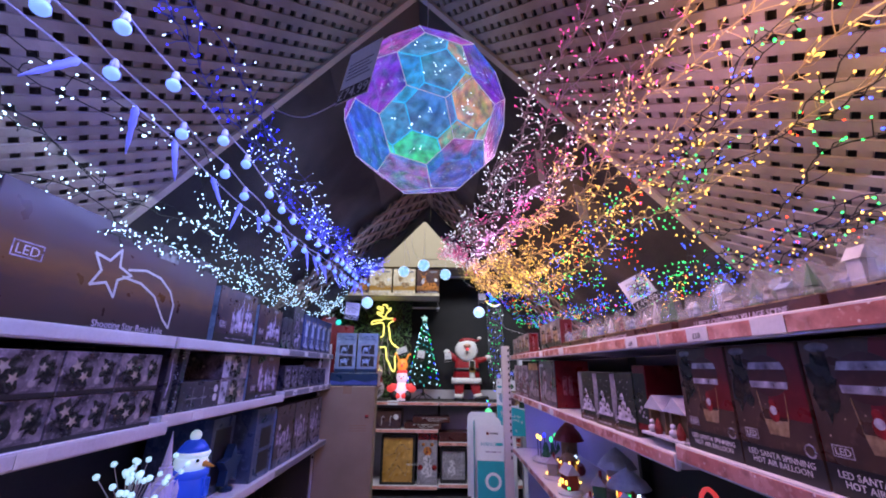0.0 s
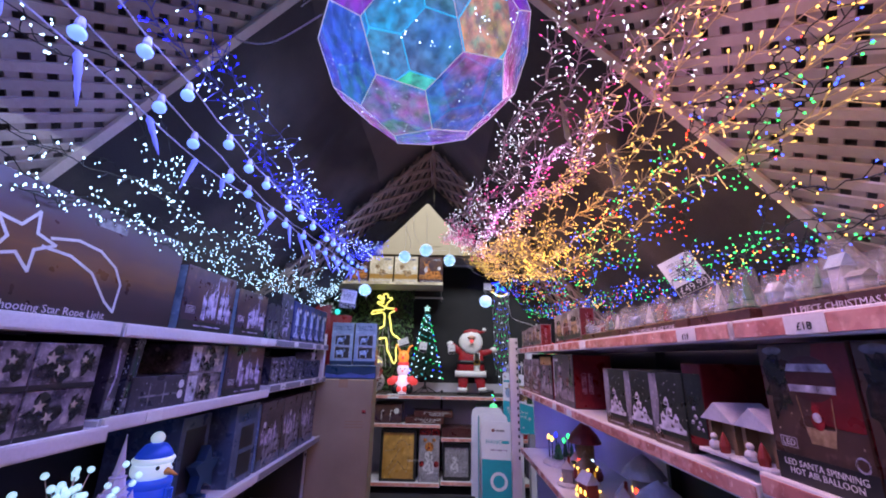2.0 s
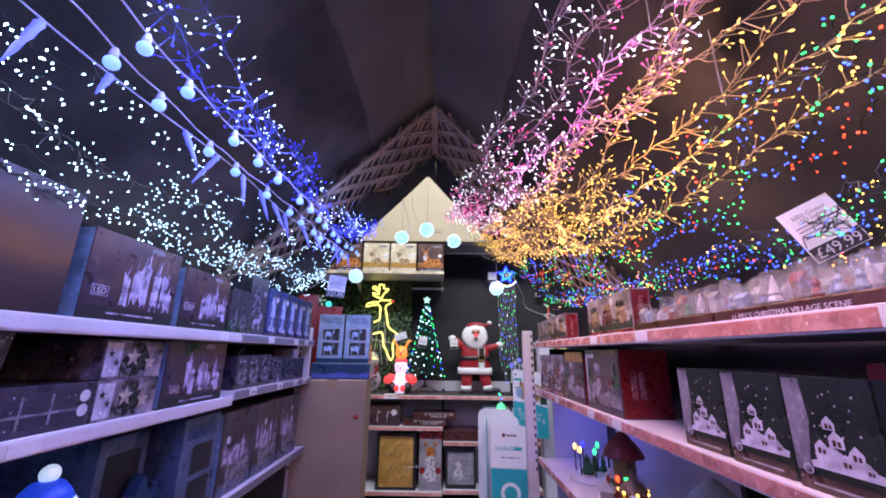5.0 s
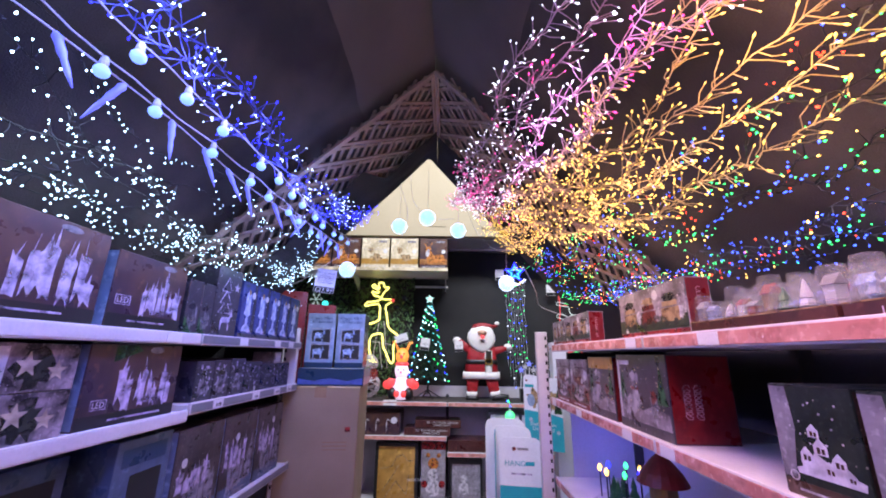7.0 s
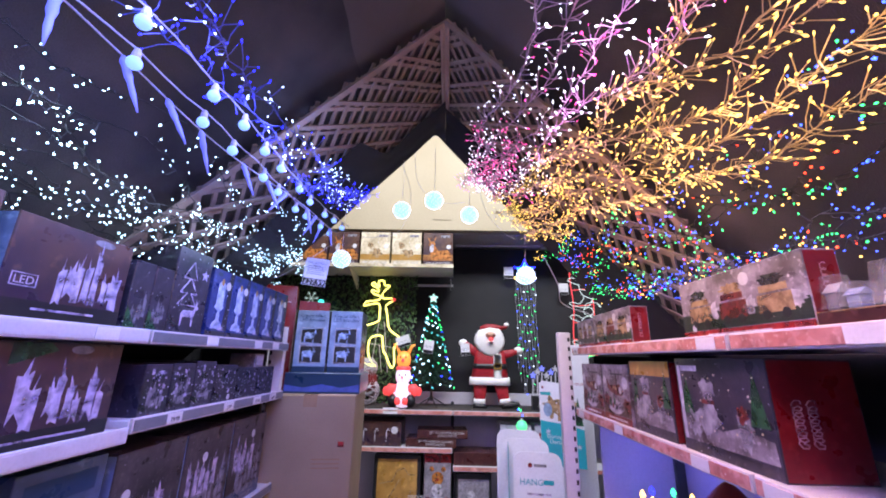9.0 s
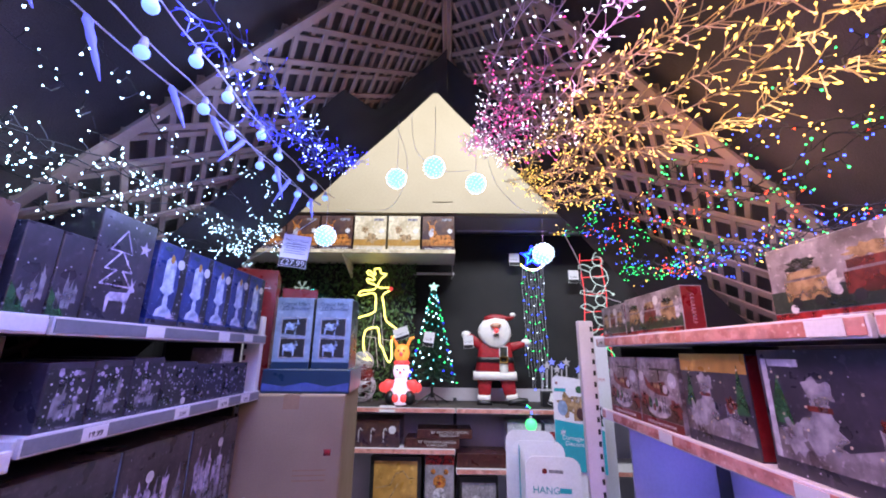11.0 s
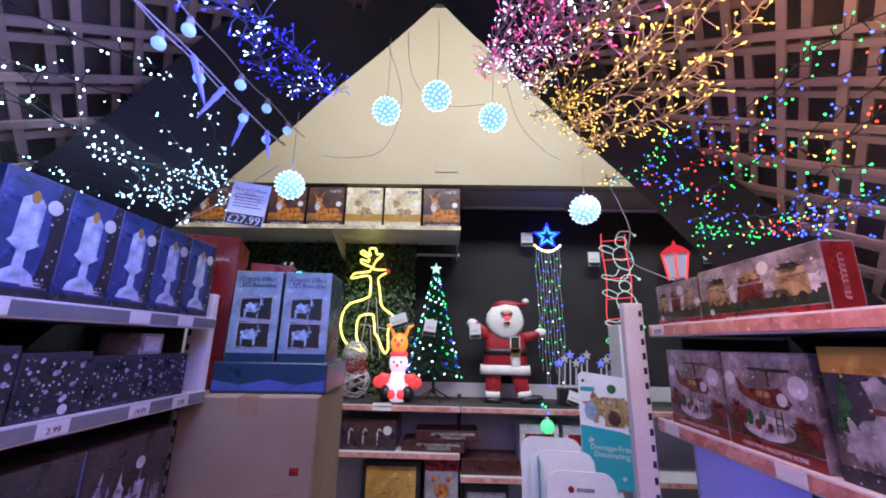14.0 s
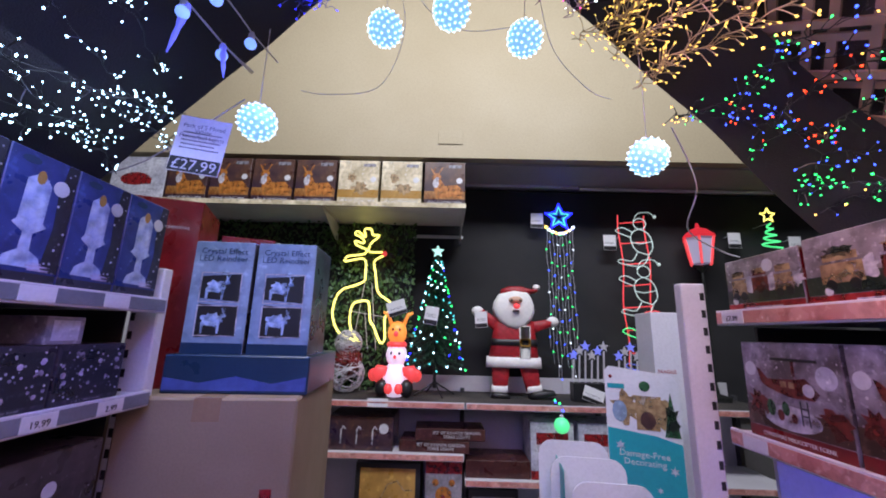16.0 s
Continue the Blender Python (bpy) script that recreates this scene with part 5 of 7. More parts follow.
def train_box(y0, y1, h):
    w = y1 - y0
    b = carton("train_set_box", w, 0.07, h, on_right((y0 + y1) / 2, 1.59), "long box with a toy train pictured and red ends", "box", "print_snowscene", "train set boxes", "print_red")
    prints("band", [rect(-w / 2, 0, w / 2, 0.022)], "red_ink", b, 0.0002)
    prints("scene", [rect(-w / 2, 0.024, w / 2, h * 0.42)], "print_grove", b, 0.0002)
    curl = prints("script", strokes([[(0.006 * math.sin(j * 1.3), 0.03 + (h - 0.06) * j / 40 + 0.005 * math.cos(j * 1.3)) for j in range(41)]], 0.0018), "pink_ink", b)
    curl.matrix_local = pose(w / 2 + 0.001, 0.035, 0, 0, 0, 90)
    for k in range(3):
        u = -w * 0.3 + w * 0.3 * k
        prints("wagon", [rect(u - w * 0.11, 0.045, u + w * 0.11, 0.085), rect(u - w * 0.09, 0.09, u + w * 0.09, 0.105)], ("tan_ink", "rust_ink", "tan_ink")[k], b)
        prints("load", [ragged(u, h * 0.72, w * 0.09, 400 + k, 0.35)], ("grove_ink", "tan_ink", "grove_ink")[k], b, 0.0006)
        prints("snow", [ragged(u + w * 0.13, 0.07, 0.024, 410 + k, 0.9)], "white_ink", b, 0.0003)
        prints("wheel", [disc(u - w * 0.06, 0.042, 0.011), disc(u + w * 0.06, 0.042, 0.011)], "black_ink", b, 0.0009)
    sticker(b, w * 0.12, h - 0.03, 0.016)
    sticker(b, -w * 0.38, 0.03, 0.009)
    caption(b, 0, 0.008, w * 0.5, 1, "white_ink")


train_box(3.225, 3.455, 0.14)
train_box(2.83, 3.215, 0.148)
train_box(2.07, 2.49, 0.162)

# the middle shelf on the red side
for k in range(4):
    b = carton("balloon_toy_box", 0.178, 0.30, 0.235, on_right(0.42 + 0.1825 * k, 1.315), "red-brown box picturing a striped hot air balloon toy", "box", "print_brown", "hot air balloon boxes", "print_red")
    prints("scene", [[(0.0, 0.10), (0.087, 0.10), (0.087, 0.232), (0.03, 0.232), (0.012, 0.17)]], "print_red", b, 0.0002)
    prints("ground", [[(-0.087, 0.046), (0.087, 0.046), (0.087, 0.098), (0.0, 0.105), (-0.087, 0.09)]], "print_brown", b, 0.0002)
    prints("fir", [ragged(-0.056, 0.16, 0.03, 200 + k, 1.9)], "grove_ink", b, 0.0003)
    prints("balloon", [disc(0.012, 0.175, 0.046, 20, 0.82)], "print_darkred", b, 0.0005)
    prints("stripe", [[(-0.032, 0.186), (0.056, 0.186), (0.05, 0.199), (-0.026, 0.199)], [(-0.03, 0.152), (0.054, 0.152), (0.056, 0.164), (-0.032, 0.164)]], "white_ink", b, 0.0009)
    prints("basket", [[(-0.008, 0.07), (0.034, 0.07), (0.04, 0.096), (-0.014, 0.096)]], "tan_ink", b, 0.0006)
    prints("ropes", strokes([[(-0.014, 0.096), (-0.02, 0.145)], [(0.04, 0.096), (0.044, 0.145)]], 0.0016), "tan_ink", b, 0.0006)
    prints("santa_print", [disc(0.012, 0.107, 0.012, 12, 1.2), disc(0.012, 0.125, 0.008)], "red_ink", b, 0.0008)
    prints("beard", [disc(0.012, 0.113, 0.008, 10)], "white_ink", b, 0.0012)
    prints("logo", [disc(-0.055, 0.222, 0.022, 14, 0.35)], "grey_ink", b, 0.0005)
    badge(b, -0.055, 0.065, 0.016, "white_ink")
    prints("band", [rect(-0.089, 0.0, 0.089, 0.045)], "black_ink", b, 0.0002, 0.0002)
    prints("picture", strokes([disc(0.07, 0.055, 0.01, 12) + disc(0.07, 0.055, 0.01, 12)[:1]], 0.003), "white_ink", b)
    lettering("LED SANTA SPINNING\nHOT AIR BALLOON", 0.0145, "white_ink", b, 0, 0.027)
for k in range(2):
    h = thing("nativity_house", on_right(1.11 + 0.108 * k, 1.315, 0.632) @ Matrix.Scale(0.86, 4), "little snow-roofed house ornament with figures", "ornament", "snowy houses")
    part("wall", Soup().box(-0.05, 0.05, 0.03, 0.11, 0.008, 0.085, 0.002).box(-0.05, -0.038, 0.0, 0.03, 0.008, 0.085).box(0.038, 0.05, 0.0, 0.03, 0.008, 0.085), "toy_tan", h)
    part("roof", Soup().add([(-0.062, -0.012, 0.082), (0.062, -0.012, 0.082), (0.062, 0.118, 0.082), (-0.062, 0.118, 0.082), (0, -0.012, 0.128), (0, 0.118, 0.128)], [(0, 4, 5, 3), (4, 1, 2, 5), (0, 1, 4), (3, 5, 2), (0, 3, 2, 1)]), "snow_paint", h)
    part("snow_base", Soup().box(-0.06, 0.06, -0.03, 0.115, 0, 0.009, 0.002), "snow_paint", h)
    part("snowman", Soup().ball((-0.015, -0.012, 0.022), 0.014).ball((-0.015, -0.012, 0.042), 0.009), "snow_paint", h)
    part("santa_figure", Soup().lathe([(0.011, 0.008), (0.013, 0.025), (0.007, 0.045), (0.001, 0.058)], 10, (0.02, -0.01, 0)), "toy_red", h)
b = carton("framed_scene_box", 0.072, 0.18, 0.195, on_right(1.308, 1.3151, 0.636, 4), "red framed box with a snowy scene", "box", "print_red")
prints("picture", [rect(-0.032, 0.02, 0.032, 0.17)], "print_grove", b)
chalet(b, 0, 0.03, 0.05, 0.09)
for k, yy in enumerate((1.42, 1.59, 1.765)):
    b = carton("snow_chalet_box", 0.158, 0.26, 0.195, on_right(yy, 1.29, 0.625, 3), "box picturing a white snowy village on dark firs", "box", "print_grove", "snow village boxes", "print_brown")
    chalet(b, 0.012, 0.04, 0.115, 0.115)
    prints("panel", [[(-0.077, 0.03), (-0.052, 0.03), (-0.036, 0.12), (-0.042, 0.19), (-0.077, 0.19)]], "print_grey", b, 0.0002)
    prints("band", [rect(-0.074, 0.0, 0.074, 0.026)], "print_brown", b, 0.0002)
    prints("picture", strokes([disc(-0.055, 0.034, 0.008, 12) + disc(-0.055, 0.034, 0.008, 12)[:1]], 0.0025), "white_ink", b)
    caption(b, 0, 0.01, 0.1, 1, "white_ink", 0.004)
    prints("picture", [disc(0.05 * math.sin(j * 2.4), 0.13 + 0.035 * math.cos(j * 1.7), 0.0022, 6) for j in range(14)], "white_ink", b)
for y0, y1, h, dp in ((2.22, 2.57, 0.25, 0.19), (2.61, 2.88, 0.24, 0.17)):
    w = y1 - y0
    b = carton("animated_scene_box", w, dp, h, on_right((y0 + y1) / 2, 1.29), "large box with a lit window and snow scene, deep red ends", "box", "print_night", "scene boxes", "print_red")
    prints("snow", [[(-w * 0.48, 0.03), (w * 0.48, 0.03), (w * 0.47, h * 0.3), (w * 0.2, h * 0.36), (0.0, h * 0.28), (-w * 0.25, h * 0.4), (-w * 0.48, h * 0.34)]], "print_snowscene", b, 0.0003)
    prints("snowman", [ragged(-w * 0.12, h * 0.42, 0.046, 503, 1.1), ragged(-w * 0.11, h * 0.66, 0.033, 504), ragged(w * 0.24, h * 0.33, 0.03, 501, 1.4), ragged(-w * 0.32, h * 0.3, 0.035, 502)], "faded_ink", b, 0.0007)
    prints("fir", [[(w * 0.3, h * 0.4), (w * 0.46, h * 0.4), (w * 0.38, h * 0.9)], [(-w * 0.45, h * 0.4), (-w * 0.3, h * 0.4), (-w * 0.37, h * 0.8)]], "green_ink", b, 0.0005)
    prints("scarf", [rect(-w * 0.19, h * 0.53, -w * 0.04, h * 0.57), ragged(w * 0.24, h * 0.48, 0.02, 505)], "rust_ink", b, 0.001)
    if y0 > 2.6:
        prints("heading", [rect(-w / 2, h * 0.8, w / 2, h)], "print_gold", b, 0.0004)
    else:
        prints("frame", [rect(-w * 0.47, 0.03, -w * 0.43, h - 0.02), rect(-w * 0.42, h - 0.035, -w * 0.2, h - 0.02)], "print_frost", b, 0.0006)
    sc_ = prints("script", strokes([[(u + 0.011 * math.sin(j * 1.15), 0.07 + 0.09 * j / 40 + 0.008 * math.cos(j * 1.15)) for j in range(41)] for u in (-0.016, 0.016)], 0.0026), "pink_ink", b)
    sc_.matrix_local = pose(w / 2 + 0.001, dp * 0.35, 0, 0, 0, 90)
    prints("picture", [disc(w * 0.4 * math.sin(j * 2.4), h * 0.55 + 0.07 * math.cos(j * 1.7), 0.003, 6) for j in range(18)], "print_silver_and_glare", b, 0.0009)
for y0, y1 in ((2.905, 3.165), (3.175, 3.435)):
    w = y1 - y0
    b = carton("helicopter_toy_box", w, 0.26, 0.225, on_right((y0 + y1) / 2, 1.29), "box picturing a red-brown toy helicopter over a snowy scene", "box", "print_snowscene", "helicopter boxes")
    prints("scene", [rect(-w / 2, 0.028, w / 2, 0.075)], "print_brown", b, 0.0002)
    prints("picture", [disc(-0.005, 0.058, 0.075, 16, 0.36)], "white_ink", b, 0.0004)
    prints("picture", [[(-0.085, 0.165), (-0.075, 0.16), (-0.055, 0.14), (0.02, 0.145), (0.045, 0.15), (0.075, 0.12), (0.06, 0.105), (0.0, 0.105), (-0.06, 0.12), (-0.075, 0.13)], rect(0.015, 0.15, 0.022, 0.185)], "rust_ink", b, 0.0009)
    prints("picture", [ragged(-0.09, 0.08, 0.03, 301), ragged(0.1, 0.07, 0.032, 302)], "rust_ink", b, 0.0006)
    prints("figure", [disc(-0.03, 0.062, 0.009, 10, 1.4), disc(0.005, 0.06, 0.008, 10, 1.3)], "rust_ink", b, 0.0013)
    prints("window", [rect(-0.02, 0.125, -0.004, 0.138), rect(0.002, 0.125, 0.016, 0.138)], "tan_ink", b, 0.0013)
    prints("picture", [rect(-0.04, 0.184, 0.08, 0.19)] + strokes([[(0.025, 0.05), (0.025, 0.1)], [(0.042, 0.05), (0.042, 0.1)], [(0.025, 0.07), (0.042, 0.07)], [(0.025, 0.085), (0.042, 0.085)]], 0.003), "black_ink", b, 0.0012)
    prints("picture", [disc(0.05, 0.125, 0.014)], "print_frost", b, 0.0013)
    prints("picture", [disc(-0.055, 0.075, 0.012, 10, 1.6), disc(-0.015, 0.078, 0.01, 10, 1.6)], "green_ink", b, 0.0012)
    sticker(b, -0.105, 0.16, 0.017)
    prints("sticker", [disc(0.095, 0.155, 0.024, 18)], "print_frost", b, 0.0009)
    prints("band", [rect(-w / 2, 0.0, w / 2, 0.026)], "print_red", b, 0.0004)
    lettering("CHRISTMAS HELICOPTER SCENE", 0.0125, "white_ink", b, 0, 0.008, 0.0012)

# lit ornaments on the lower shelf of the red side
glow("ornament_gold", (1.0, 0.42, 0.04), 0.5, (0.3, 0.15, 0.03))
sc = thing("lamp_village_ornament", pose(0.78, 3.02, 0.87), "snowy village ornament with tiny street lamps and coloured lights", "ornament")
part("snow_base", Soup().lathe([(0.13, 0), (0.135, 0.012), (0.11, 0.03), (0.05, 0.04)], 20), "snow_paint", sc)
for k in range(7):
    a = k * 0.9
    x, yv = 0.09 * math.cos(a), 0.09 * math.sin(a)
    pl = part("street_lamp", Soup().tube([(x, yv, 0.02), (x, yv, 0.14)], 0.003, 6), "black_ink", sc)
    part("lantern", Soup().lathe([(0.005, 0.14), (0.011, 0.155), (0.006, 0.165), (0.001, 0.172)], 8, (x, yv, 0)), ("led_amber", "led_green", "led_blue", "led_amber")[k % 4], pl)
for k in range(6):
    x, yv = 0.055 * math.cos(k), 0.055 * math.sin(k * 1.3)
    part("fir_tree", Soup().lathe([(0.004, 0.03), (0.022, 0.045), (0.01, 0.075), (0.015, 0.078), (0.001, 0.125)], 9, (x, yv, 0)), "toy_green", sc)
cr = thing("carousel_ornament", pose(0.72, 2.42, 0.87), "golden lit carousel ornament", "ornament")
part("drum", Soup().lathe([(0.05, 0), (0.055, 0.02), (0.05, 0.03)], 16), "toy_tan", cr)
for k in range(8):
    part("post", Soup().tube([(0.042 * math.cos(k * 0.785), 0.042 * math.sin(k * 0.785), 0.03), (0.042 * math.cos(k * 0.785), 0.042 * math.sin(k * 0.785), 0.12)], 0.004, 6), "ornament_gold", cr)
part("canopy", Soup().lathe([(0.055, 0.12), (0.058, 0.13), (0.035, 0.155), (0.012, 0.17), (0.012, 0.19), (0.001, 0.205)], 16), "toy_tan", cr)
for k in range(14):
    part("bulb", Soup().ball((0.056 * math.cos(k * 0.449), 0.056 * math.sin(k * 0.449), 0.128 - 0.1 * (k % 2)), 0.006, 6, 8), "led_amber", cr)
for yy, xx, mat, h in ((2.72, 0.82, "toy_red", 0.30), (2.2, 0.9, "toy_grey", 0.24), (1.95, 0.84, "toy_green", 0.2), (1.55, 0.86, "toy_red", 0.2)):
    o = thing("domed_house_ornament", pose(xx, yy, 0.87), "domed house ornament with a snowy roof", "ornament", "domed ornaments")
    part("base", Soup().lathe([(0.085, 0), (0.09, 0.02), (0.08, 0.05)], 18), mat, o)
    part("tower", Soup().lathe([(0.05, 0.05), (0.05, h * 0.62)], 14), "toy_tan" if mat != "toy_grey" else "toy_grey", o)
    part("roof", Soup().lathe([(0.095, h * 0.62), (0.075, h * 0.75), (0.03, h * 0.92), (0.001, h)], 18), mat if mat == "toy_red" else "snow_paint", o)
    for k in range(4):
        part("lit_window", Soup().box(-0.008, 0.008, -0.052, -0.0505, 0.08, 0.105), ("led_amber", "led_red", "led_green", "led_paleblue")[k], o).matrix_local = pose(0, 0, 0, 0, 0, -110 + 45 * k)
rp = thing("rope_light_arch", pose(0.75, 1.22, 0.87), "red and green rope light arch on the lower shelf", "ornament")
part("tube", Soup().tube([(0, 0.1 * math.cos(a), 0.31 * math.sin(a)) for a in [math.pi * k / 16 for k in range(17)]], 0.006, 7), "neon_red", rp)


# more small lit ornaments crowding the lower shelf
q = random.Random(77)
for k in range(13):
    yy, xx, s = 0.95 + 0.165 * k + q.uniform(-0.03, 0.03), 0.66 + 0.11 * (k % 2) + q.uniform(-0.02, 0.02), q.uniform(0.8, 1.25)
    if abs(yy - 2.42) < 0.1 or yy > 2.85 or abs(yy - 1.22) < 0.08:
        continue
    o = thing("village_house_ornament", pose(xx, yy, 0.87, 0, 0, q.uniform(-120, -60)) @ Matrix.Scale(s, 4), "small snowy house ornament with lit windows", "ornament", "village ornaments")
    part("snow_base", Soup().lathe([(0.055, 0), (0.058, 0.01), (0.045, 0.02)], 14), "snow_paint", o)
    part("wall", Soup().box(-0.032, 0.032, -0.026, 0.026, 0.018, 0.085, 0.002), ("toy_red", "toy_tan", "toy_grey", "toy_green")[k % 4], o)
    part("roof", Soup().add([(-0.04, -0.034, 0.083), (0.04, -0.034, 0.083), (0.04, 0.034, 0.083), (-0.04, 0.034, 0.083), (-0.036, 0, 0.125), (0.036, 0, 0.125)], [(0, 1, 5, 4), (3, 4, 5, 2), (0, 4, 3), (1, 2, 5), (0, 3, 2, 1)]), "snow_paint", o)
    part("chimney", Soup().box(0.012, 0.024, 0.004, 0.016, 0.1, 0.14, 0.001), "toy_red", o)
    for u in (-0.016, 0.016):
        part("lit_window", Soup().box(u - 0.006, u + 0.006, -0.0275, -0.0262, 0.042, 0.06), "led_amber", o)
    part("bulb", Soup().ball((0.04, -0.03, 0.035), 0.006, 6, 8), ("led_green", "led_red", "led_amber", "led_blue")[k % 4], o)
    part("bulb", Soup().ball((-0.042, -0.028, 0.03), 0.006, 6, 8), ("led_amber", "led_paleblue", "led_red", "led_amber")[k % 4], o)
    part("fir_tree", Soup().lathe([(0.003, 0.015), (0.014, 0.03), (0.007, 0.055), (0.01, 0.057), (0.001, 0.095)], 8, (-0.046, 0.006, 0)), "toy_green", o)

# ---------- price tickets ----------
def ticket(name, w, h, m, price="", dark=False, lines=0, words="", label="white paper price ticket"):
    t = thing(name, m, label, "price ticket", "price tickets")
    box_part("card", (-w / 2, w / 2, 0, 0.0012, 0, h), "white_card", t, 0)
    if dark:
        prints("band", [rect(-w / 2 + 0.002, 0.002, w / 2 - 0.002, h * 0.26)], "black_ink", t)
    if price:
        lettering(price, h * (0.26 if dark else 0.62), "white_ink" if dark else "black_ink", t, 0, h * (0.05 if dark else 0.2), 0.0012)
    if words:
        lettering(words, h * 0.105, "grey_ink", t, 0, h * 0.8)
    if lines:
        prints("small_print", [rect(-w * 0.38, h * (0.42 + 0.07 * k), w * (0.38 - 0.1 * (k % 2)), h * (0.44 + 0.07 * k)) for k in range(lines)], "grey_ink", t)
    return t


for yy, z, x, txt in ((3.32, 1.345, LF, "2.99"), (3.16, 1.345, LF, "19.99"), (2.93, 1.345, LF, "2.99"), (2.62, 1.345, LF, "19.99"), (3.28, 1.585, LF, ""), (3.1, 1.585, LF, ""), (2.75, 1.585, LF, ""), (2.3, 1.585, LF, ""), (0.95, 1.31, -0.92, ""), (1.6, 1.325, LF, "")):
    ticket("price_ticket", 0.07, 0.03, pose(x + 0.0165, yy, z - 0.029, 0, 0, 90), txt)
for yy, z, txt in ((3.40, 1.59, "£7.99"), (2.35, 1.59, ""), (1.95, 1.59, ""), (1.22, 1.59, "£19"), (0.9, 1.59, "£18"), (0.7, 1.59, ""), (3.38, 1.29, ""), (2.95, 1.29, ""), (2.45, 1.29, ""), (2.2, 1.29, "")):
    ticket("price_ticket", 0.075, 0.03, pose(RF - 0.0165, yy, z - 0.029, 0, 0, -90), txt)
ticket("hanging_tag", 0.115, 0.14, pose(-0.755, 3.2, 1.862, 0, 6, 8), "£27.99", True, 5, "Pack of 5 Mixed\nWhite\nFlowerball Lights", "white hanging price tag below the globe lights")
ticket("hanging_tag", 0.105, 0.125, pose(0.80, 1.48, 1.735, 0, -26, -25), "£49.99", True, 4, "3000 Cluster\nLED Lights\nMulti", "white hanging price tag under the multicolour lights")
ticket("hanging_tag", 0.10, 0.14, pose(0.56, 1.42, 2.06, 0, -12, 48), "", False, 5, "", "white hanging tag among the warm lights")
ticket("hanging_tag", 0.08, 0.13, pose(0.385, 1.36, 2.19, 0, -10, 58), "", False, 5, "", "white hanging tag among the pink lights")
ticket("hanging_tag", 0.12, 0.16, pose(-0.225, 0.775, 2.11, -6, 8, -38), "£74.99", True, 5, "", "white price tag tied to the light ball")

# ---------- the end of the aisle: cartons and stands ----------
ct = thing("cardboard_carton", pose(-0.565, 3.50, 0.0, 0, 0, 7), "tall plain brown cardboard carton with taped top", "carton")
box_part("body", (-0.46, 0, 0, 0.62, 0.0, 1.33), "kraft_card", ct, 0.006)
box_part("tape", (-0.27, -0.2, -0.0006, 0.0, 1.27, 1.33), "packing_tape", ct, 0)
box_part("tape", (-0.27, -0.2, -0.0006, 0.62, 1.33, 1.3306), "packing_tape", ct, 0)
prints("stamp", [rect(-0.075, 1.08, -0.045, 1.105)], "red_ink", ct)
prints("small_print", [rect(-0.2, 0.98 + 0.02 * k, -0.06, 0.986 + 0.02 * k) for k in range(3)], "packing_tape", ct)
nb = thing("navy_tray_box", pose(-0.765, 3.535, 1.3306, 0, 0, 5), "dark blue printed card tray on the carton", "box")
box_part("box", (-0.205, 0.205, 0, 0.4, 0, 0.108), "navy_card", nb, 0.004)
prints("wave_print", [[(-0.2, 0.01), (0.2, 0.01), (0.2, 0.05), (0.1, 0.03), (0.0, 0.05), (-0.1, 0.03), (-0.2, 0.045)]], "toy_blue", nb)
ink("crystal_ink", (0.50, 0.66, 0.92), (0.22, 0.34, 0.66), 0.35, 60)
for k, (xx, turn) in enumerate(((-0.855, 4), (-0.665, 4))):
    b = carton("crystal_reindeer_box", 0.178, 0.2, 0.34, pose(xx, 3.545 + 0.014 * k, 1.4392, 0, 0, turn), "pale blue box with two crystal reindeer pictures", "box", "print_skyblue", "reindeer boxes", "print_night")
    lettering("Crystal Effect\nLED Reindeer", 0.026, "navy_card", b, 0, 0.302)
    for v in (0.155, 0.055):
        tip = 0.009 if v > 0.1 else -0.007
        prints("window", [[(-0.055, v + tip), (0.06, v), (0.06, v + 0.085), (-0.055, v + 0.085 - tip)]], "black_ink", b)
        prints("deer", [deer_shape(-0.005, v + 0.004, 0.082), ragged(-0.012, v + 0.045, 0.03, int(v * 999), 0.7)], "crystal_ink", b, 0.0009)
        prints("border", strokes([[(-0.057, v - 0.002), (0.062, v - 0.002), (0.062, v + 0.087), (-0.057, v + 0.087), (-0.057, v - 0.002)]], 0.003), "white_ink", b, 0.0012)
    prints("band", [rect(-0.089, 0, 0.089, 0.032)], "navy_card", b, 0.0002)
for xx, yy, h in ((-1.085, 3.58, 0.60), (-0.985, 3.92, 0.55)):
    b = carton("red_light_box", 0.2, 0.26, h, pose(xx, yy, 1.3306, 0, 0, 20), "tall red box with a dark side window", "box", "print_red", "red boxes")
    lettering("OUTDOOR CHRISTMAS", 0.013, "white_ink", b, 0.0, h - 0.1)
    part("side_window", Soup().box(0.1, 0.1006, 0.05, 0.21, 0.05, h - 0.12), "print_grey", b)
    prints("label", [rect(-0.06, 0.1, 0.03, 0.3)], "white_card", b)
box_part("stand", (-0.62, -0.46, 0.1, 0.6, 0.0, 1.3296), "kraft_card", ct, 0.004)

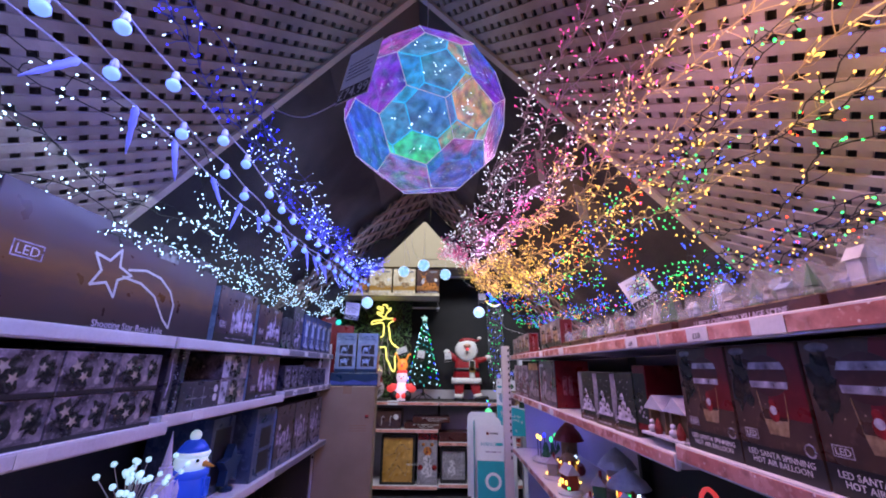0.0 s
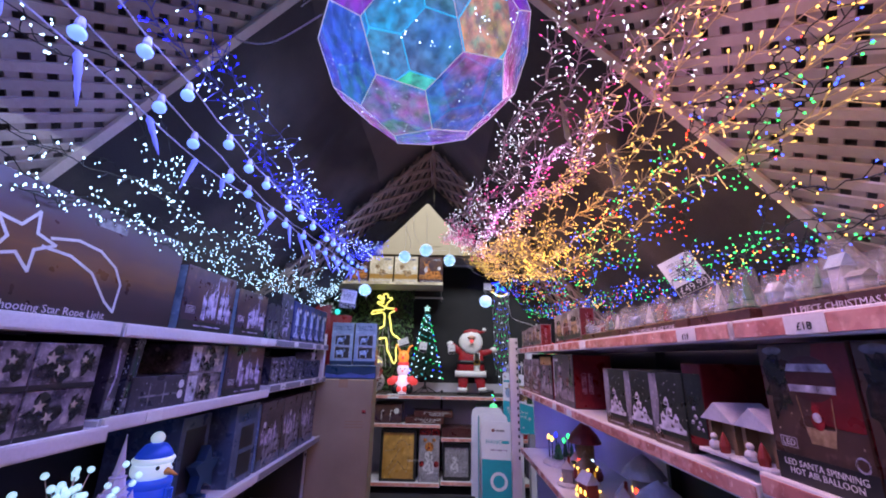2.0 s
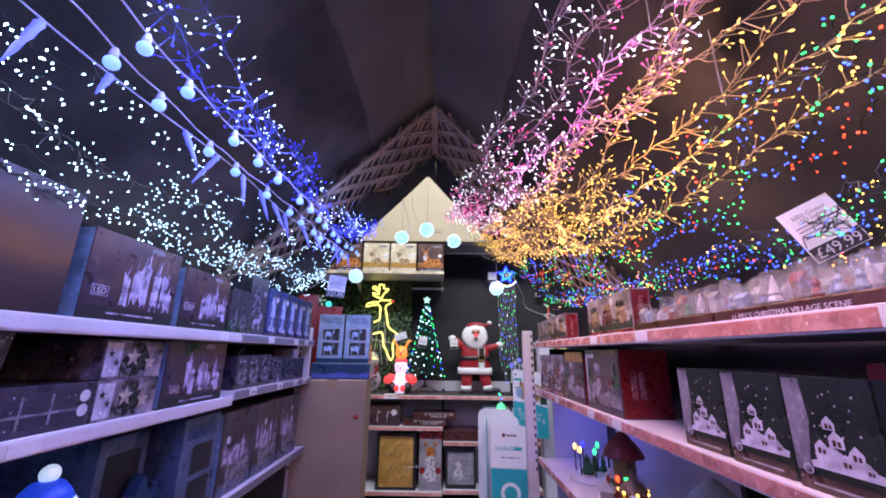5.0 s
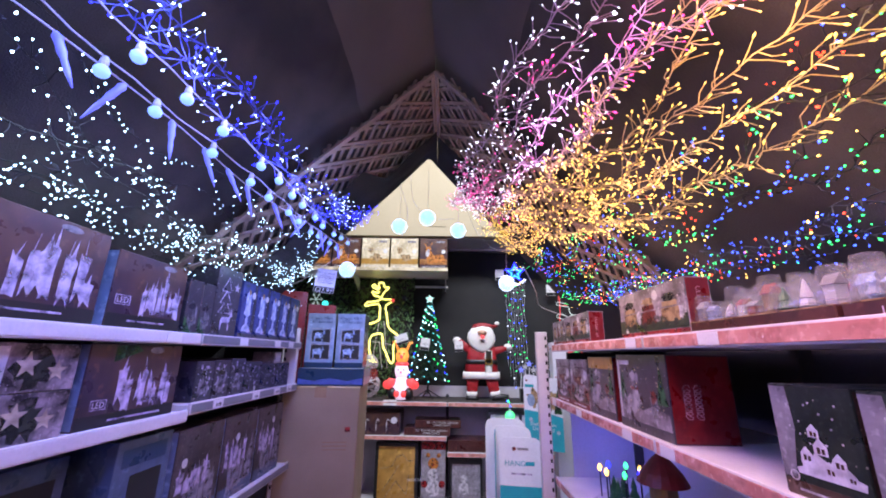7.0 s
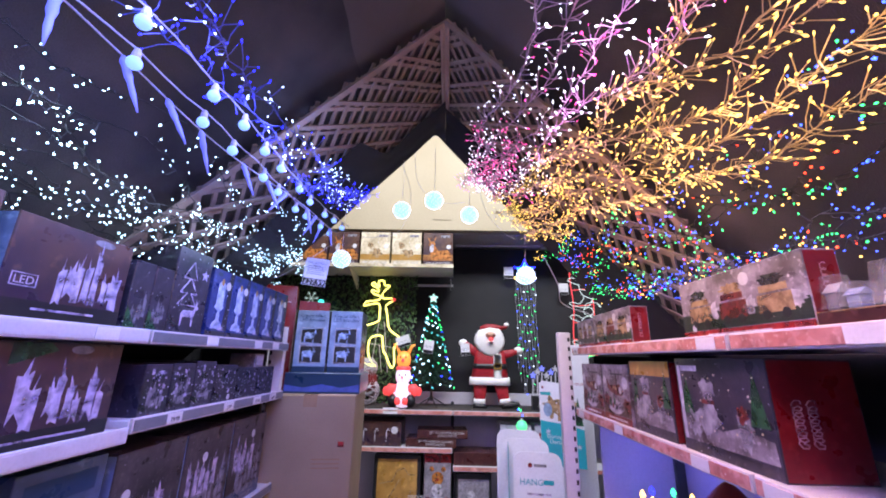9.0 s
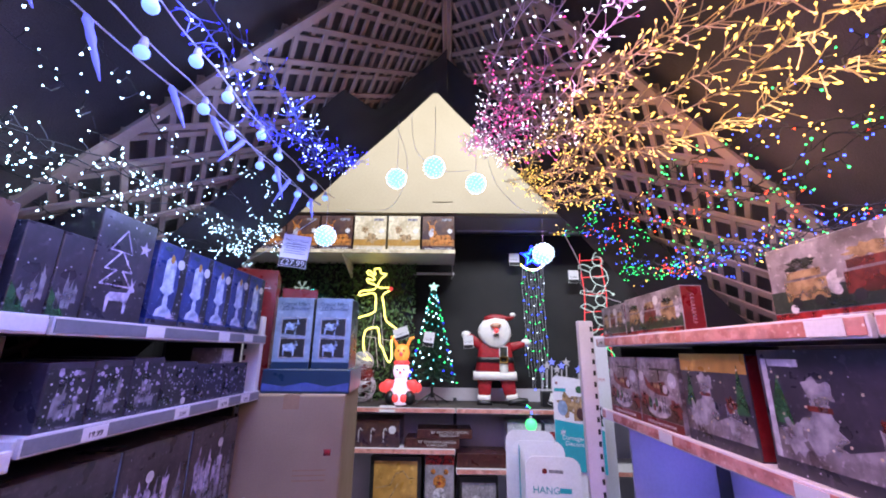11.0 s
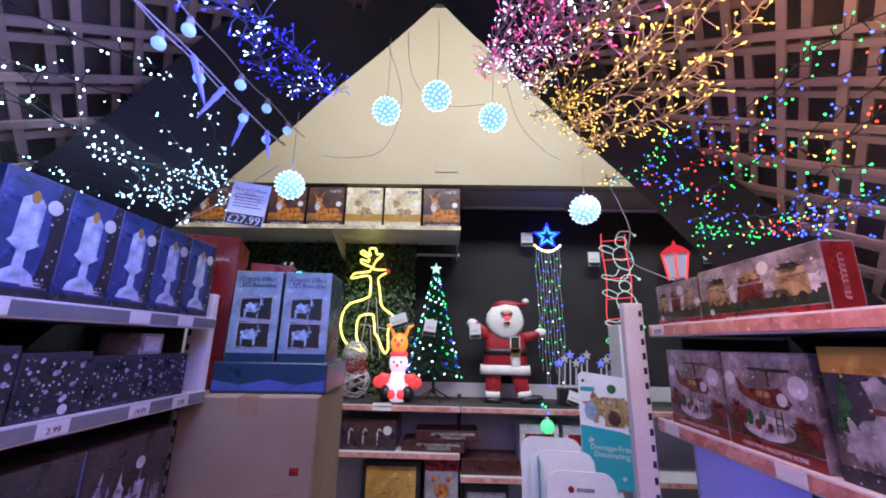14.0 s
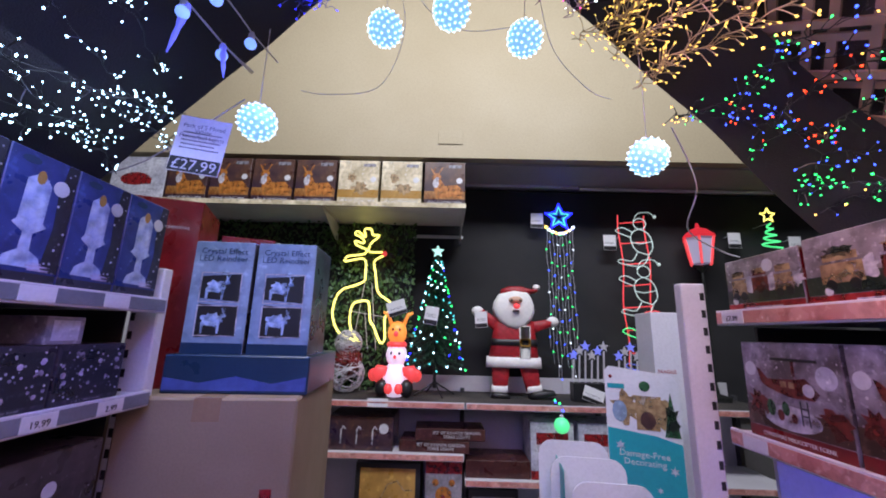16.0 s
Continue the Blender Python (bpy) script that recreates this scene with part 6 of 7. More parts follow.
surface("card_white", (0.74, 0.74, 0.82), (0.66, 0.66, 0.75), 0.5, 0, 4, 90, 0.04)
hs = thing("hanging_hook_display", pose(0.46, 4.02, 0.0, 0, 0, -8), "white and teal card display stand with rounded top", "display stand")
for k in range(3):
    y0 = 0.11 * k
    out = [(-0.15, 0.28), (0.15, 0.28), (0.15, 0.98)] + [(0.15 - 0.06 + 0.06 * math.cos(a), 0.98 + 0.06 * math.sin(a)) for a in (0.4, 0.8, 1.2, 1.57)] + [(-0.15 + 0.06 - 0.06 * math.cos(a), 0.98 + 0.06 * math.sin(a)) for a in (1.57, 1.2, 0.8, 0.4)] + [(-0.15, 0.98)]
    out = [(u + (0.03, -0.035, -0.075)[k], v + (-0.07, -0.015, 0.02)[k]) for u, v in out]
    pn = part("panel", Soup().slab(out, -y0, 0.006), "card_white", hs)
    if k == 0:
        prints("teal_print", [rect(-0.117, 0.25, 0.177, 0.66)], "teal_card", pn, 0.0065)
        prints("ring_print", [disc(0.03, 0.49, 0.075, 22)], "card_white", pn, 0.0072)
        prints("ring_print", [disc(0.03, 0.49, 0.05, 22)], "teal_card", pn, 0.008)
        prints("logo", [disc(-0.015, 0.895, 0.014)], "red_ink", pn, 0.0065)
        prints("logo", [rect(0.008, 0.887, 0.085, 0.903)], "grey_ink", pn, 0.0065)
        prints("logo", [rect(0.062, 0.79, 0.125, 0.815)], "teal_card", pn, 0.0065)
        lettering("HANG", 0.05, "teal_card", pn, -0.01, 0.785, 0.0072)
        prints("small_print", [rect(-0.04, 0.73, 0.105, 0.742)], "pale_ice_ink", pn, 0.0065)
box_part("side_wall", (-0.15, -0.146, 0.002, 0.3, 0.28, 1.0), "teal_card", hs, 0.0005)
for k in range(7):
    box_part("hook", (-0.1 + 0.03 * (k % 3), 0.1, 0.03 + 0.03 * k, 0.033 + 0.03 * k, 0.86 + 0.012 * k, 0.866 + 0.012 * k), "card_white", hs, 0)
box_part("foot", (-0.15, 0.15, 0.0, 0.3, 0, 0.279), "teal_card", hs, 0.004)
hd = thing("header_card", pose(0.70, 4.18, 1.0, 0, 0, -22), "printed header card with a fireplace picture and teal base", "display card")
part("card", Soup().slab([(-0.14, -0.15), (0.15, -0.15), (0.15, 0.33), (0.13, 0.36), (-0.12, 0.39), (-0.14, 0.37)], 0, 0.006), "card_white", hd)
box_part("stem", (-0.04, 0.04, 0.002, 0.02, -1.0, 0.3), "card_white", hd, 0.001)
prints("teal_print", [[(-0.138, -0.148), (0.148, -0.148), (0.148, 0.085), (0.05, 0.11), (-0.138, 0.13)]], "teal_card", hd, 0.0065)
prints("fireplace", [rect(-0.02, 0.13, 0.07, 0.25), rect(-0.03, 0.25, 0.08, 0.27)], "tan_ink", hd, 0.0068)
prints("hearth", [disc(0.025, 0.17, 0.03, 14, 1.2)], "print_dusk", hd, 0.0076)
prints("wreath", [disc(0.02, 0.31, 0.022, 12), [(0.085, 0.11), (0.145, 0.11), (0.116, 0.29)]], "green_ink", hd, 0.0072)
prints("print_photo", [ragged(-0.06, 0.22, 0.06, 701, 1.1), ragged(0.09, 0.2, 0.035, 702, 1.6)], "tan_ink", hd, 0.0066)
prints("print_photo", [ragged(0.115, 0.18, 0.03, 703, 2.2)], "grove_ink", hd, 0.0074)
prints("snowflake_print", [star(-0.09, 0.06, 0.022, 0.4, 6), star(0.11, -0.02, 0.02, 0.4, 6), star(-0.1, -0.08, 0.016, 0.4, 6), star(0.05, -0.1, 0.014, 0.4, 6)], "print_frost", hd, 0.0073)
prints("blur_print", [disc(-0.085, 0.2, 0.03, 12, 1.5)], "print_skyblue", hd, 0.007)
prints("logo", [disc(-0.115, 0.345, 0.008)], "red_ink", hd, 0.0068)
prints("logo", [rect(-0.13, 0.295, -0.06, 0.315)], "teal_card", hd, 0.0068)
lettering("Damage-Free\nDecorating", 0.036, "white_ink", hd, 0.0, 0.02, 0.0075)
wb = carton("white_fragile_box", 0.125, 0.2, 1.64, pose(0.88, 4.25, 0, 0, 0, -6), "tall narrow white box with faint red lettering", "box", "card_white")
lettering("FRAGILE", 0.022, "red_ink", wb, -0.01, 1.36)

# ---------- the back display ----------
structure("display_mat", Soup().box(-1.6, 1.95, 4.955, 5.43, 1.0855, 1.092, 0.001), "black_cloth", "dark green-black felt over the display top", "display top")
surface("leaf_green", (0.05, 0.115, 0.04), (0.10, 0.19, 0.07), 0.4, 0, 30, 90, 0.2)
surface("needle_green", (0.016, 0.07, 0.04), (0.035, 0.11, 0.06), 0.5, 0, 30, 90, 0.1)
q = random.Random(5)
hedge = thing("hedge_panel", pose(-1.3, 5.41, 1.1), "artificial box hedge panel hung on the back wall", "hedge")
box_part("mesh_backing", (-1.1, 0.85, 0.01, 0.02, 0.0, 1.25), "black_ink", hedge, 0)
lv = Soup()
for _ in range(5200):
    x, z = q.uniform(-1.1, 0.88), q.uniform(-0.0, 1.27)
    if x < -0.1 and z < 0.75:
        continue
    y = -q.random() * 0.075
    s = q.uniform(0.015, 0.025)
    m = Matrix.Translation((x, y, z)) @ Euler((1.0 + q.uniform(-0.7, 0.7), q.uniform(-0.8, 0.8), q.uniform(-1.2, 1.2))).to_matrix().to_4x4()
    lv.add([(0, -s, 0), (s * 0.55, -s * 0.2, s * 0.2), (s * 0.4, s * 0.5, s * 0.15), (0, s, 0), (-s * 0.4, s * 0.5, s * 0.15), (-s * 0.55, -s * 0.2, s * 0.2)], [(0, 1, 2, 3), (0, 3, 4, 5)], m)
tagged(part("leaves", lv, "leaf_green", hedge), kind="stuff")

# the shelf of sitting deer boxes
dsh = thing("wall_shelf", pose(-0.04, 4.98, 2.4), "grey steel wall shelf on brackets above the hedge", "shelf")
for k in range(3):
    box_part("shelf_board", (-1.0 * (k + 1) + 0.002, -1.0 * k - 0.002, -0.03, 0.44, -0.025, 0.0), "lilac_white_steel", dsh, 0.002)
    box_part("shelf_edge", (-1.0 * (k + 1) + 0.002, -1.0 * k - 0.002, -0.04, -0.031, -0.028, 0.006), "print_silver_and_glare", dsh, 0.001)
    bk = Soup().add([(-1.0 * k - 0.02 - w, y, z) for w in (0, 0.006) for y, z in ((-0.01, -0.028), (0.44, -0.028), (0.44, -0.17), (0.38, -0.17))], [(0, 1, 2, 3), (7, 6, 5, 4), (0, 4, 5, 1), (1, 5, 6, 2), (2, 6, 7, 3), (3, 7, 4, 0)])
    part("bracket", bk, "lilac_white_steel", dsh)
for k in range(7):
    # boxes 1 and 2 have a glossy reflection painted over their dark print
    b = carton("sitting_deer_box", 0.292, 0.25, 0.335, pose(-0.195 - 0.312 * k, 4.985, 2.4005, 0, 0, q.uniform(-1.5, 1.5)), "dark box picturing a glowing orange sitting deer", "box", "print_silver_and_glare" if k in (1, 2) else "print_dusk", "sitting deer boxes")
    prints("ground", [rect(-0.146, 0.05, 0.146, 0.11)], "print_amber" if k not in (1, 2) else "print_gold", b, 0.0003)
    if k not in (1, 2):
        prints("deer", [[(-0.06, 0.06), (0.12, 0.06), (0.13, 0.12), (0.09, 0.16), (0.0, 0.15), (-0.03, 0.2), (-0.07, 0.2), (-0.075, 0.12)], disc(-0.06, 0.215, 0.033, 12)], "orange_ink", b, 0.0007)
        prints("antlers", strokes([[(-0.075, 0.24), (-0.1, 0.285)], [(-0.045, 0.24), (-0.02, 0.29)], [(-0.085, 0.26), (-0.07, 0.29)]], 0.008), "orange_ink", b, 0.0007)
        prints("chest", [disc(-0.065, 0.17, 0.022, 12, 1.6), disc(-0.055, 0.205, 0.014, 10)], "white_ink", b, 0.0012)
        prints("snow", [ragged(0.05, 0.09, 0.07, 600 + k, 0.3)], "orange_ink", b, 0.0006)
    else:
        prints("deer", [ragged(0.01, 0.12, 0.06, 610 + k, 0.8), ragged(-0.05, 0.2, 0.035, 620 + k)], "tan_ink", b, 0.0007)
    sticker(b, 0.105, 0.19, 0.022)
    prints("logo", [rect(0.03, 0.288, 0.12, 0.312)], "grey_ink", b)
    lettering("ACRYLIC SITTING DEER", 0.023, "white_ink", b, 0, 0.018)
b = carton("standing_santa_box", 0.4, 0.25, 0.33, pose(-2.43, 4.985, 2.4005), "pale pink box with a red figure pictured", "box", "print_frost", "", "print_dusk")
prints("picture", [disc(-0.02, 0.16, 0.11, 16, 0.45), rect(-0.1, 0.12, 0.1, 0.17)], "red_ink", b)
part("wall_plate", Soup().box(-0.09, 0.09, -0.004, 0, -0.05, 0.05, 0.001).box(0.035, 0.043, -0.008, -0.004, -0.004, 0.004, 0.001), "cream_paint", thing("access_panel", pose(-0.16, 4.966, 2.92), "flush cream access panel with a small lock", "panel"))

# neon rope deer
neon = thing("rope_light_reindeer", pose(-0.78, 5.30, 1.36), "yellow neon rope light reindeer with a red nose", "light figure")
for ln in ([(-0.159, 0.723), (-0.031, 0.742), (-0.018, 0.778), (-0.092, 0.809), (-0.107, 0.846), (-0.041, 0.826), (-0.048, 0.863), (-0.111, 0.899), (-0.092, 0.924), (-0.029, 0.876), (-0.041, 0.937), (0.011, 0.943), (0.026, 0.897), (0.079, 0.89), (0.019, 0.828), (0.007, 0.763), (0.11, 0.759)],
           [(0.118, 0.729), (0.052, 0.683), (0.068, 0.585), (0.095, 0.449), (0.177, 0.384), (0.207, 0.346), (0.158, 0.26), (0.164, 0.103), (0.131, 0.079), (0.075, 0.193), (0.049, 0.23), (0.035, 0.333), (0.013, 0.38), (-0.082, 0.359), (-0.106, 0.283), (-0.096, 0.18), (-0.044, 0.099), (-0.012, 0.076)],
           [(-0.159, 0.723), (-0.176, 0.682), (-0.029, 0.701), (-0.013, 0.583), (-0.028, 0.52), (-0.165, 0.47)],
           [(-0.169, 0.47), (-0.221, 0.404), (-0.239, 0.27), (-0.18, 0.141), (-0.043, 0.08)]):
    part("neon_tube", Soup().tube(run([(x, 0, z) for x, z in ln], len(ln) * 4), 0.0078, 7), "neon_yellow", neon, "", True)
part("nose", Soup().ball((0.13, -0.01, 0.745), 0.02, 7, 10), "neon_red", neon)
fr = Soup()
for a, c in (((0.0, 0.62), (-0.08, 0.0)), ((0.04, 0.52), (0.10, 0.02)), ((-0.1, 0.3), (0.17, 0.26)), ((0.0, 0.3), (0.04, 0.02))):
    fr.tube([(a[0], 0.012, a[1]), (c[0], 0.012, c[1])], 0.003, 5)
fr.tube([(0.0, 0.012, 0.0), (0.0, 0.012, -0.27)], 0.003, 5)
part("wire_frame", fr, "wire_clear", neon)

# wire bauble figure beside it
wire_ball = thing("wicker_snowman", pose(-0.86, 5.22, 1.09), "red and white wicker ball snowman", "ornament")
for cz, r, mat in ((0.13, 0.125, "wire_clear"), (0.22, 0.1, "toy_red"), (0.34, 0.095, "wire_clear")):
    sp = Soup()
    for k in range(26):
        ax = Vector((q.gauss(0, 1), q.gauss(0, 1), q.gauss(0, 1))).normalized()
        u = ax.orthogonal().normalized()
        w = ax.cross(u)
        sp.tube([Vector((0, 0, cz)) + (u * math.cos(a) + w * math.sin(a)) * r for a in [2 * math.pi * j / 16 for j in range(16)]], 0.0028, 4, closed=True)
    part("woven_ball", sp, mat, wire_ball)

# the small lit tree
tree = thing("christmas_tree", pose(-0.235, 5.2, 1.092), "small dark green artificial tree with coloured star lights", "christmas tree")
part("trunk", Soup().tube([(0, 0, 0.05), (0, 0, 0.98)], 0.012, 7, 0.005), "black_ink", tree)
for k in range(4):
    a = k * math.pi / 2 + 0.4
    part("foot", Soup().tube([(0, 0, 0.09), (0.07 * math.cos(a), 0.07 * math.sin(a), 0.05), (0.15 * math.cos(a), 0.15 * math.sin(a), 0.006)], 0.006, 6), "black_ink", tree)
glow("led_teal", (0.1, 0.75, 0.8), 1.6)
nd, stl = Soup(), {m: [] for m in ("led_green", "led_blue", "led_cool", "led_amber", "led_teal")}
for k in range(230):
    z = 0.2 + 0.78 * (k / 230)
    rad = 0.2 * (1 - (z - 0.2) / 0.84) + 0.015
    a = k * 2.399
    tip = Vector((rad * math.cos(a), rad * math.sin(a), z - 0.03))
    root = Vector((0, 0, z + 0.02))
    nd.tube([root, tip], 0.0035, 3, 0.001)
    for j in range(34):
        t = 0.12 + 0.88 * j / 34
        p0 = root.lerp(tip, t)
        d = Vector((q.gauss(0, 1), q.gauss(0, 1), q.gauss(0, 0.8))).normalized() + (tip - root).normalized() * 0.7
        e = p0 + d.normalized() * 0.034
        sd = d.cross(Vector((0, 0, 1))).normalized() * 0.0038
        nd.add([p0 - sd, p0 + sd, e], [(0, 1, 2)])
    if k % 5 < 3 and math.sin(a) < 0.3:
        stl[q.choice(("led_green", "led_teal", "led_teal", "led_cool", "led_cool", "led_blue", "led_teal", "led_green"))].append(tip + Vector((0, -0.012, 0.004)))
tagged(part("needles", nd, "needle_green", tree), kind="stuff")
star_me = {}
for mat, pts in stl.items():
    star_me[mat] = Soup().slab(star(0, 0, 0.0085, 0.45), 0, 0.003).mesh("star_light", mat)
    for p_ in pts:
        part("star_light", star_me[mat], None, tree).matrix_local = Matrix.Translation(p_) @ pose(0, 0, 0, 0, q.uniform(0, 60), q.uniform(-30, 30))
glow("star_top_glow", (0.5, 0.9, 0.8), 0.7)
part("tree_star", Soup().slab(star(0, 1.02, 0.05, 0.45), 0, 0.012), "star_top_glow", tree, "pale green star on top")
ticket("price_ticket", 0.09, 0.12, pose(-0.27, 4.99, 1.57, 0, 8, 0), "", True, 3)

# the tinsel santa and the stacked acrylic figure: plain dolls
surface("tinsel_red", (0.42, 0.014, 0.024), (0.26, 0.009, 0.014), 0.45, 0, 40, 160, 0.5)
surface("tinsel_white", (0.90, 0.88, 0.86), (0.82, 0.80, 0.79), 0.6, 0, 40, 160, 0.35)
surface("doll_skin", (0.70, 0.44, 0.32), (0.62, 0.37, 0.26), 0.6)


def blob(outline, y0, y1, puff=0.85):
    """A padded shape cut to an outline in x and z, thick from y0 to y1."""
    sp = Soup()
    n = len(outline)
    cx, cz = sum(p[0] for p in outline) / n, sum(p[1] for p in outline) / n
    rings = [(y0, puff * 0.82), (y0 + (y1 - y0) * 0.12, 0.95), (y0 + (y1 - y0) * 0.4, 1.0), (y0 + (y1 - y0) * 0.75, 0.97), (y1, puff)]
    pts = [(cx + (x - cx) * s, y, cz + (z - cz) * s) for y, s in rings for x, z in outline]
    area = sum(outline[i][0] * outline[(i + 1) % n][1] - outline[(i + 1) % n][0] * outline[i][1] for i in range(n))
    fs = [(r * n + i, (r + 1) * n + i, (r + 1) * n + (i + 1) % n, r * n + (i + 1) % n) for r in range(4) for i in range(n)]
    fs += [tuple(range(n)), tuple(range(4 * n, 5 * n))[::-1]]
    if area < 0:
        fs = [g[::-1] for g in fs]
    return sp.add(pts, fs)


coat = blob([(-0.175, 0.29), (0.16, 0.29), (0.145, 0.45), (0.13, 0.6), (0.0, 0.62), (-0.13, 0.6), (-0.15, 0.45)], -0.075, 0.075)
arms = blob([(-0.09, 0.6), (-0.12, 0.505), (-0.245, 0.625), (-0.235, 0.67), (-0.205, 0.69)], -0.05, 0.05)
arms2 = blob([(0.11, 0.595), (0.12, 0.5), (0.245, 0.56), (0.25, 0.6), (0.21, 0.615)], -0.05, 0.05)
cuffs = Soup().ball((-0.245, 0, 0.675), 0.042, 8, 12).ball((0.258, 0, 0.6), 0.042, 8, 12)
trim = blob([(-0.19, 0.23), (0.177, 0.23), (0.172, 0.315), (-0.185, 0.315)], -0.085, 0.085)
front = Soup().box(0.03, 0.1, -0.088, -0.07, 0.3, 0.56, 0.006)
belt = blob([(-0.158, 0.4), (0.155, 0.4), (0.15, 0.458), (-0.153, 0.458)], -0.086, 0.086)
buckle = Soup().box(0.03, 0.1, -0.1, -0.087, 0.398, 0.46, 0.003)
clasp = Soup().box(0.045, 0.085, -0.103, -0.099, 0.412, 0.446, 0.002)
legs = blob([(-0.145, 0.05), (-0.05, 0.05), (-0.03, 0.25), (-0.15, 0.25)], -0.05, 0.05)
legs2 = blob([(0.075, 0.05), (0.17, 0.05), (0.15, 0.25), (0.03, 0.25)], -0.05, 0.05)
feet = blob([(-0.16, 0.0), (-0.03, 0.0), (-0.045, 0.04), (-0.15, 0.045)], -0.09, 0.05)
feet2 = blob([(0.09, 0.0), (0.26, 0.035), (0.25, 0.065), (0.18, 0.07), (0.1, 0.05)], -0.09, 0.05)
bcuff = blob([(-0.155, 0.035), (-0.045, 0.035), (-0.045, 0.095), (-0.15, 0.095)], -0.058, 0.058)
bcuff2 = blob([(0.075, 0.04), (0.18, 0.055), (0.17, 0.11), (0.075, 0.095)], -0.058, 0.058)
beard = blob([(-0.10, 0.82), (-0.135, 0.76), (-0.147, 0.7), (-0.13, 0.64), (-0.1, 0.59), (-0.05, 0.545), (0.01, 0.527), (0.07, 0.553), (0.115, 0.61), (0.135, 0.673), (0.132, 0.73), (0.115, 0.79), (0.09, 0.834), (0.0, 0.85)], -0.1, 0.05, 0.98)
face = Soup().ball((0.006, -0.09, 0.765), 0.05, 8, 12, 0.62)
shat = blob([(-0.1, 0.815), (-0.085, 0.86), (-0.03, 0.885), (0.05, 0.882), (0.11, 0.862), (0.165, 0.855), (0.15, 0.835), (0.095, 0.815)], -0.07, 0.05)
pomp = Soup().ball((0.155, -0.01, 0.88), 0.026, 7, 10)
nose = Soup().ball((0.008, -0.145, 0.712), 0.022, 7, 10)
eyes = Soup().ball((-0.022, -0.137, 0.762), 0.008).ball((0.034, -0.137, 0.762), 0.008).box(-0.014, 0.028, -0.118, -0.1, 0.672, 0.682)
R_, W_, K_ = "tinsel_red", "tinsel_white", "black_ink"
ob = new("santa_figure", multi("santa_figure", [(x, R_) for x in (coat, arms, arms2, legs, legs2, shat)] + [(x, W_) for x in (cuffs, trim, front, bcuff, bcuff2, beard, pomp)] + [(x, K_) for x in (belt, feet, feet2, eyes, clasp)] + [(buckle, "print_gold"), (face, "doll_skin"), (nose, "neon_red")]))
ob.matrix_world = pose(0.325, 5.2, 1.092, 0, 0, -4) @ Matrix.Diagonal((1.06, 0.87, 0.87, 1))
tagged(ob, "tinsel santa figure waving in a red coat", "figure")
ticket("price_ticket", 0.085, 0.11, pose(0.085, 5.1, 1.56, 0, -4, 0), "", True, 3)

glow("acrylic_red", (1.0, 0.08, 0.08), 0.65, (0.6, 0.05, 0.06))
glow("acrylic_pale", (0.85, 0.68, 0.95), 0.7, (0.8, 0.72, 0.8))
glow("acrylic_orange", (1.0, 0.30, 0.06), 0.85, (0.7, 0.3, 0.06))
snow = Soup().lathe([(0.05, 0.0), (0.088, 0.05), (0.09, 0.11), (0.06, 0.17), (0.05, 0.18)], 16).ball((0, 0, 0.235), 0.075, 8, 14)
deer = Soup().ball((0, -0.005, 0.36), 0.07, 8, 14).tube([(-0.04, 0, 0.4), (-0.075, 0, 0.47), (-0.11, 0, 0.48)], 0.015, 7, 0.008).tube([(0.04, 0, 0.4), (0.075, 0, 0.47), (0.11, 0, 0.48)], 0.015, 7, 0.008)
hat2 = Soup().lathe([(0.07, 0.28), (0.074, 0.295), (0.06, 0.31)], 16)
sc1 = blob([(-0.17, 0.13), (-0.13, 0.08), (-0.06, 0.12), (-0.05, 0.165), (-0.13, 0.175)], -0.08, 0.04)
sc2 = blob([(0.17, 0.13), (0.13, 0.08), (0.06, 0.12), (0.05, 0.165), (0.13, 0.175)], -0.08, 0.04)
mitts = Soup().ball((-0.155, -0.03, 0.12), 0.036, 7, 10).ball((0.155, -0.03, 0.12), 0.036, 7, 10).ball((-0.035, -0.085, 0.05), 0.03, 7, 10).ball((0.035, -0.085, 0.05), 0.03, 7, 10)
boots = Soup().ball((-0.085, -0.05, 0.05), 0.05, 7, 10).ball((0.085, -0.05, 0.05), 0.05, 7, 10)
dk = Soup().ball((-0.028, -0.066, 0.245), 0.009).ball((0.028, -0.066, 0.245), 0.009).ball((-0.025, -0.065, 0.38), 0.009).ball((0.025, -0.065, 0.38), 0.009)
nz = Soup().ball((0, -0.078, 0.355), 0.017).ball((0, -0.085, 0.225), 0.012)
ob = new("snowman_reindeer_light", multi("snowman_reindeer_light", ((snow, "acrylic_pale"), (deer, "acrylic_orange"), (hat2, "acrylic_red"), (sc1, "acrylic_red"), (sc2, "acrylic_red"), (mitts, "acrylic_red"), (boots, "black_ink"), (dk, "black_ink"), (nz, "neon_red"))))
ob.matrix_world = pose(-0.50, 5.12, 1.092) @ Matrix.Diagonal((0.95, 1.0, 1.16, 1))
tagged(ob, "lit acrylic snowman carrying a reindeer on its head", "light figure")
ticket("price_ticket", 0.13, 0.1, pose(-0.49, 5.05, 1.63, 0, -18, 0), "", True, 2)
ticket("price_ticket", 0.13, 0.05, pose(-0.58, 4.934, 1.055, -4, 0, 0), "", False, 3)

def pin(ob, z=0.0, x=0.0, reach=0.16):
    """The nail that holds a thing to the back wall."""
    part("pin", Soup().tube([(x, -0.002, z), (x, reach, z)], 0.0025, 6), "wire_clear", ob)


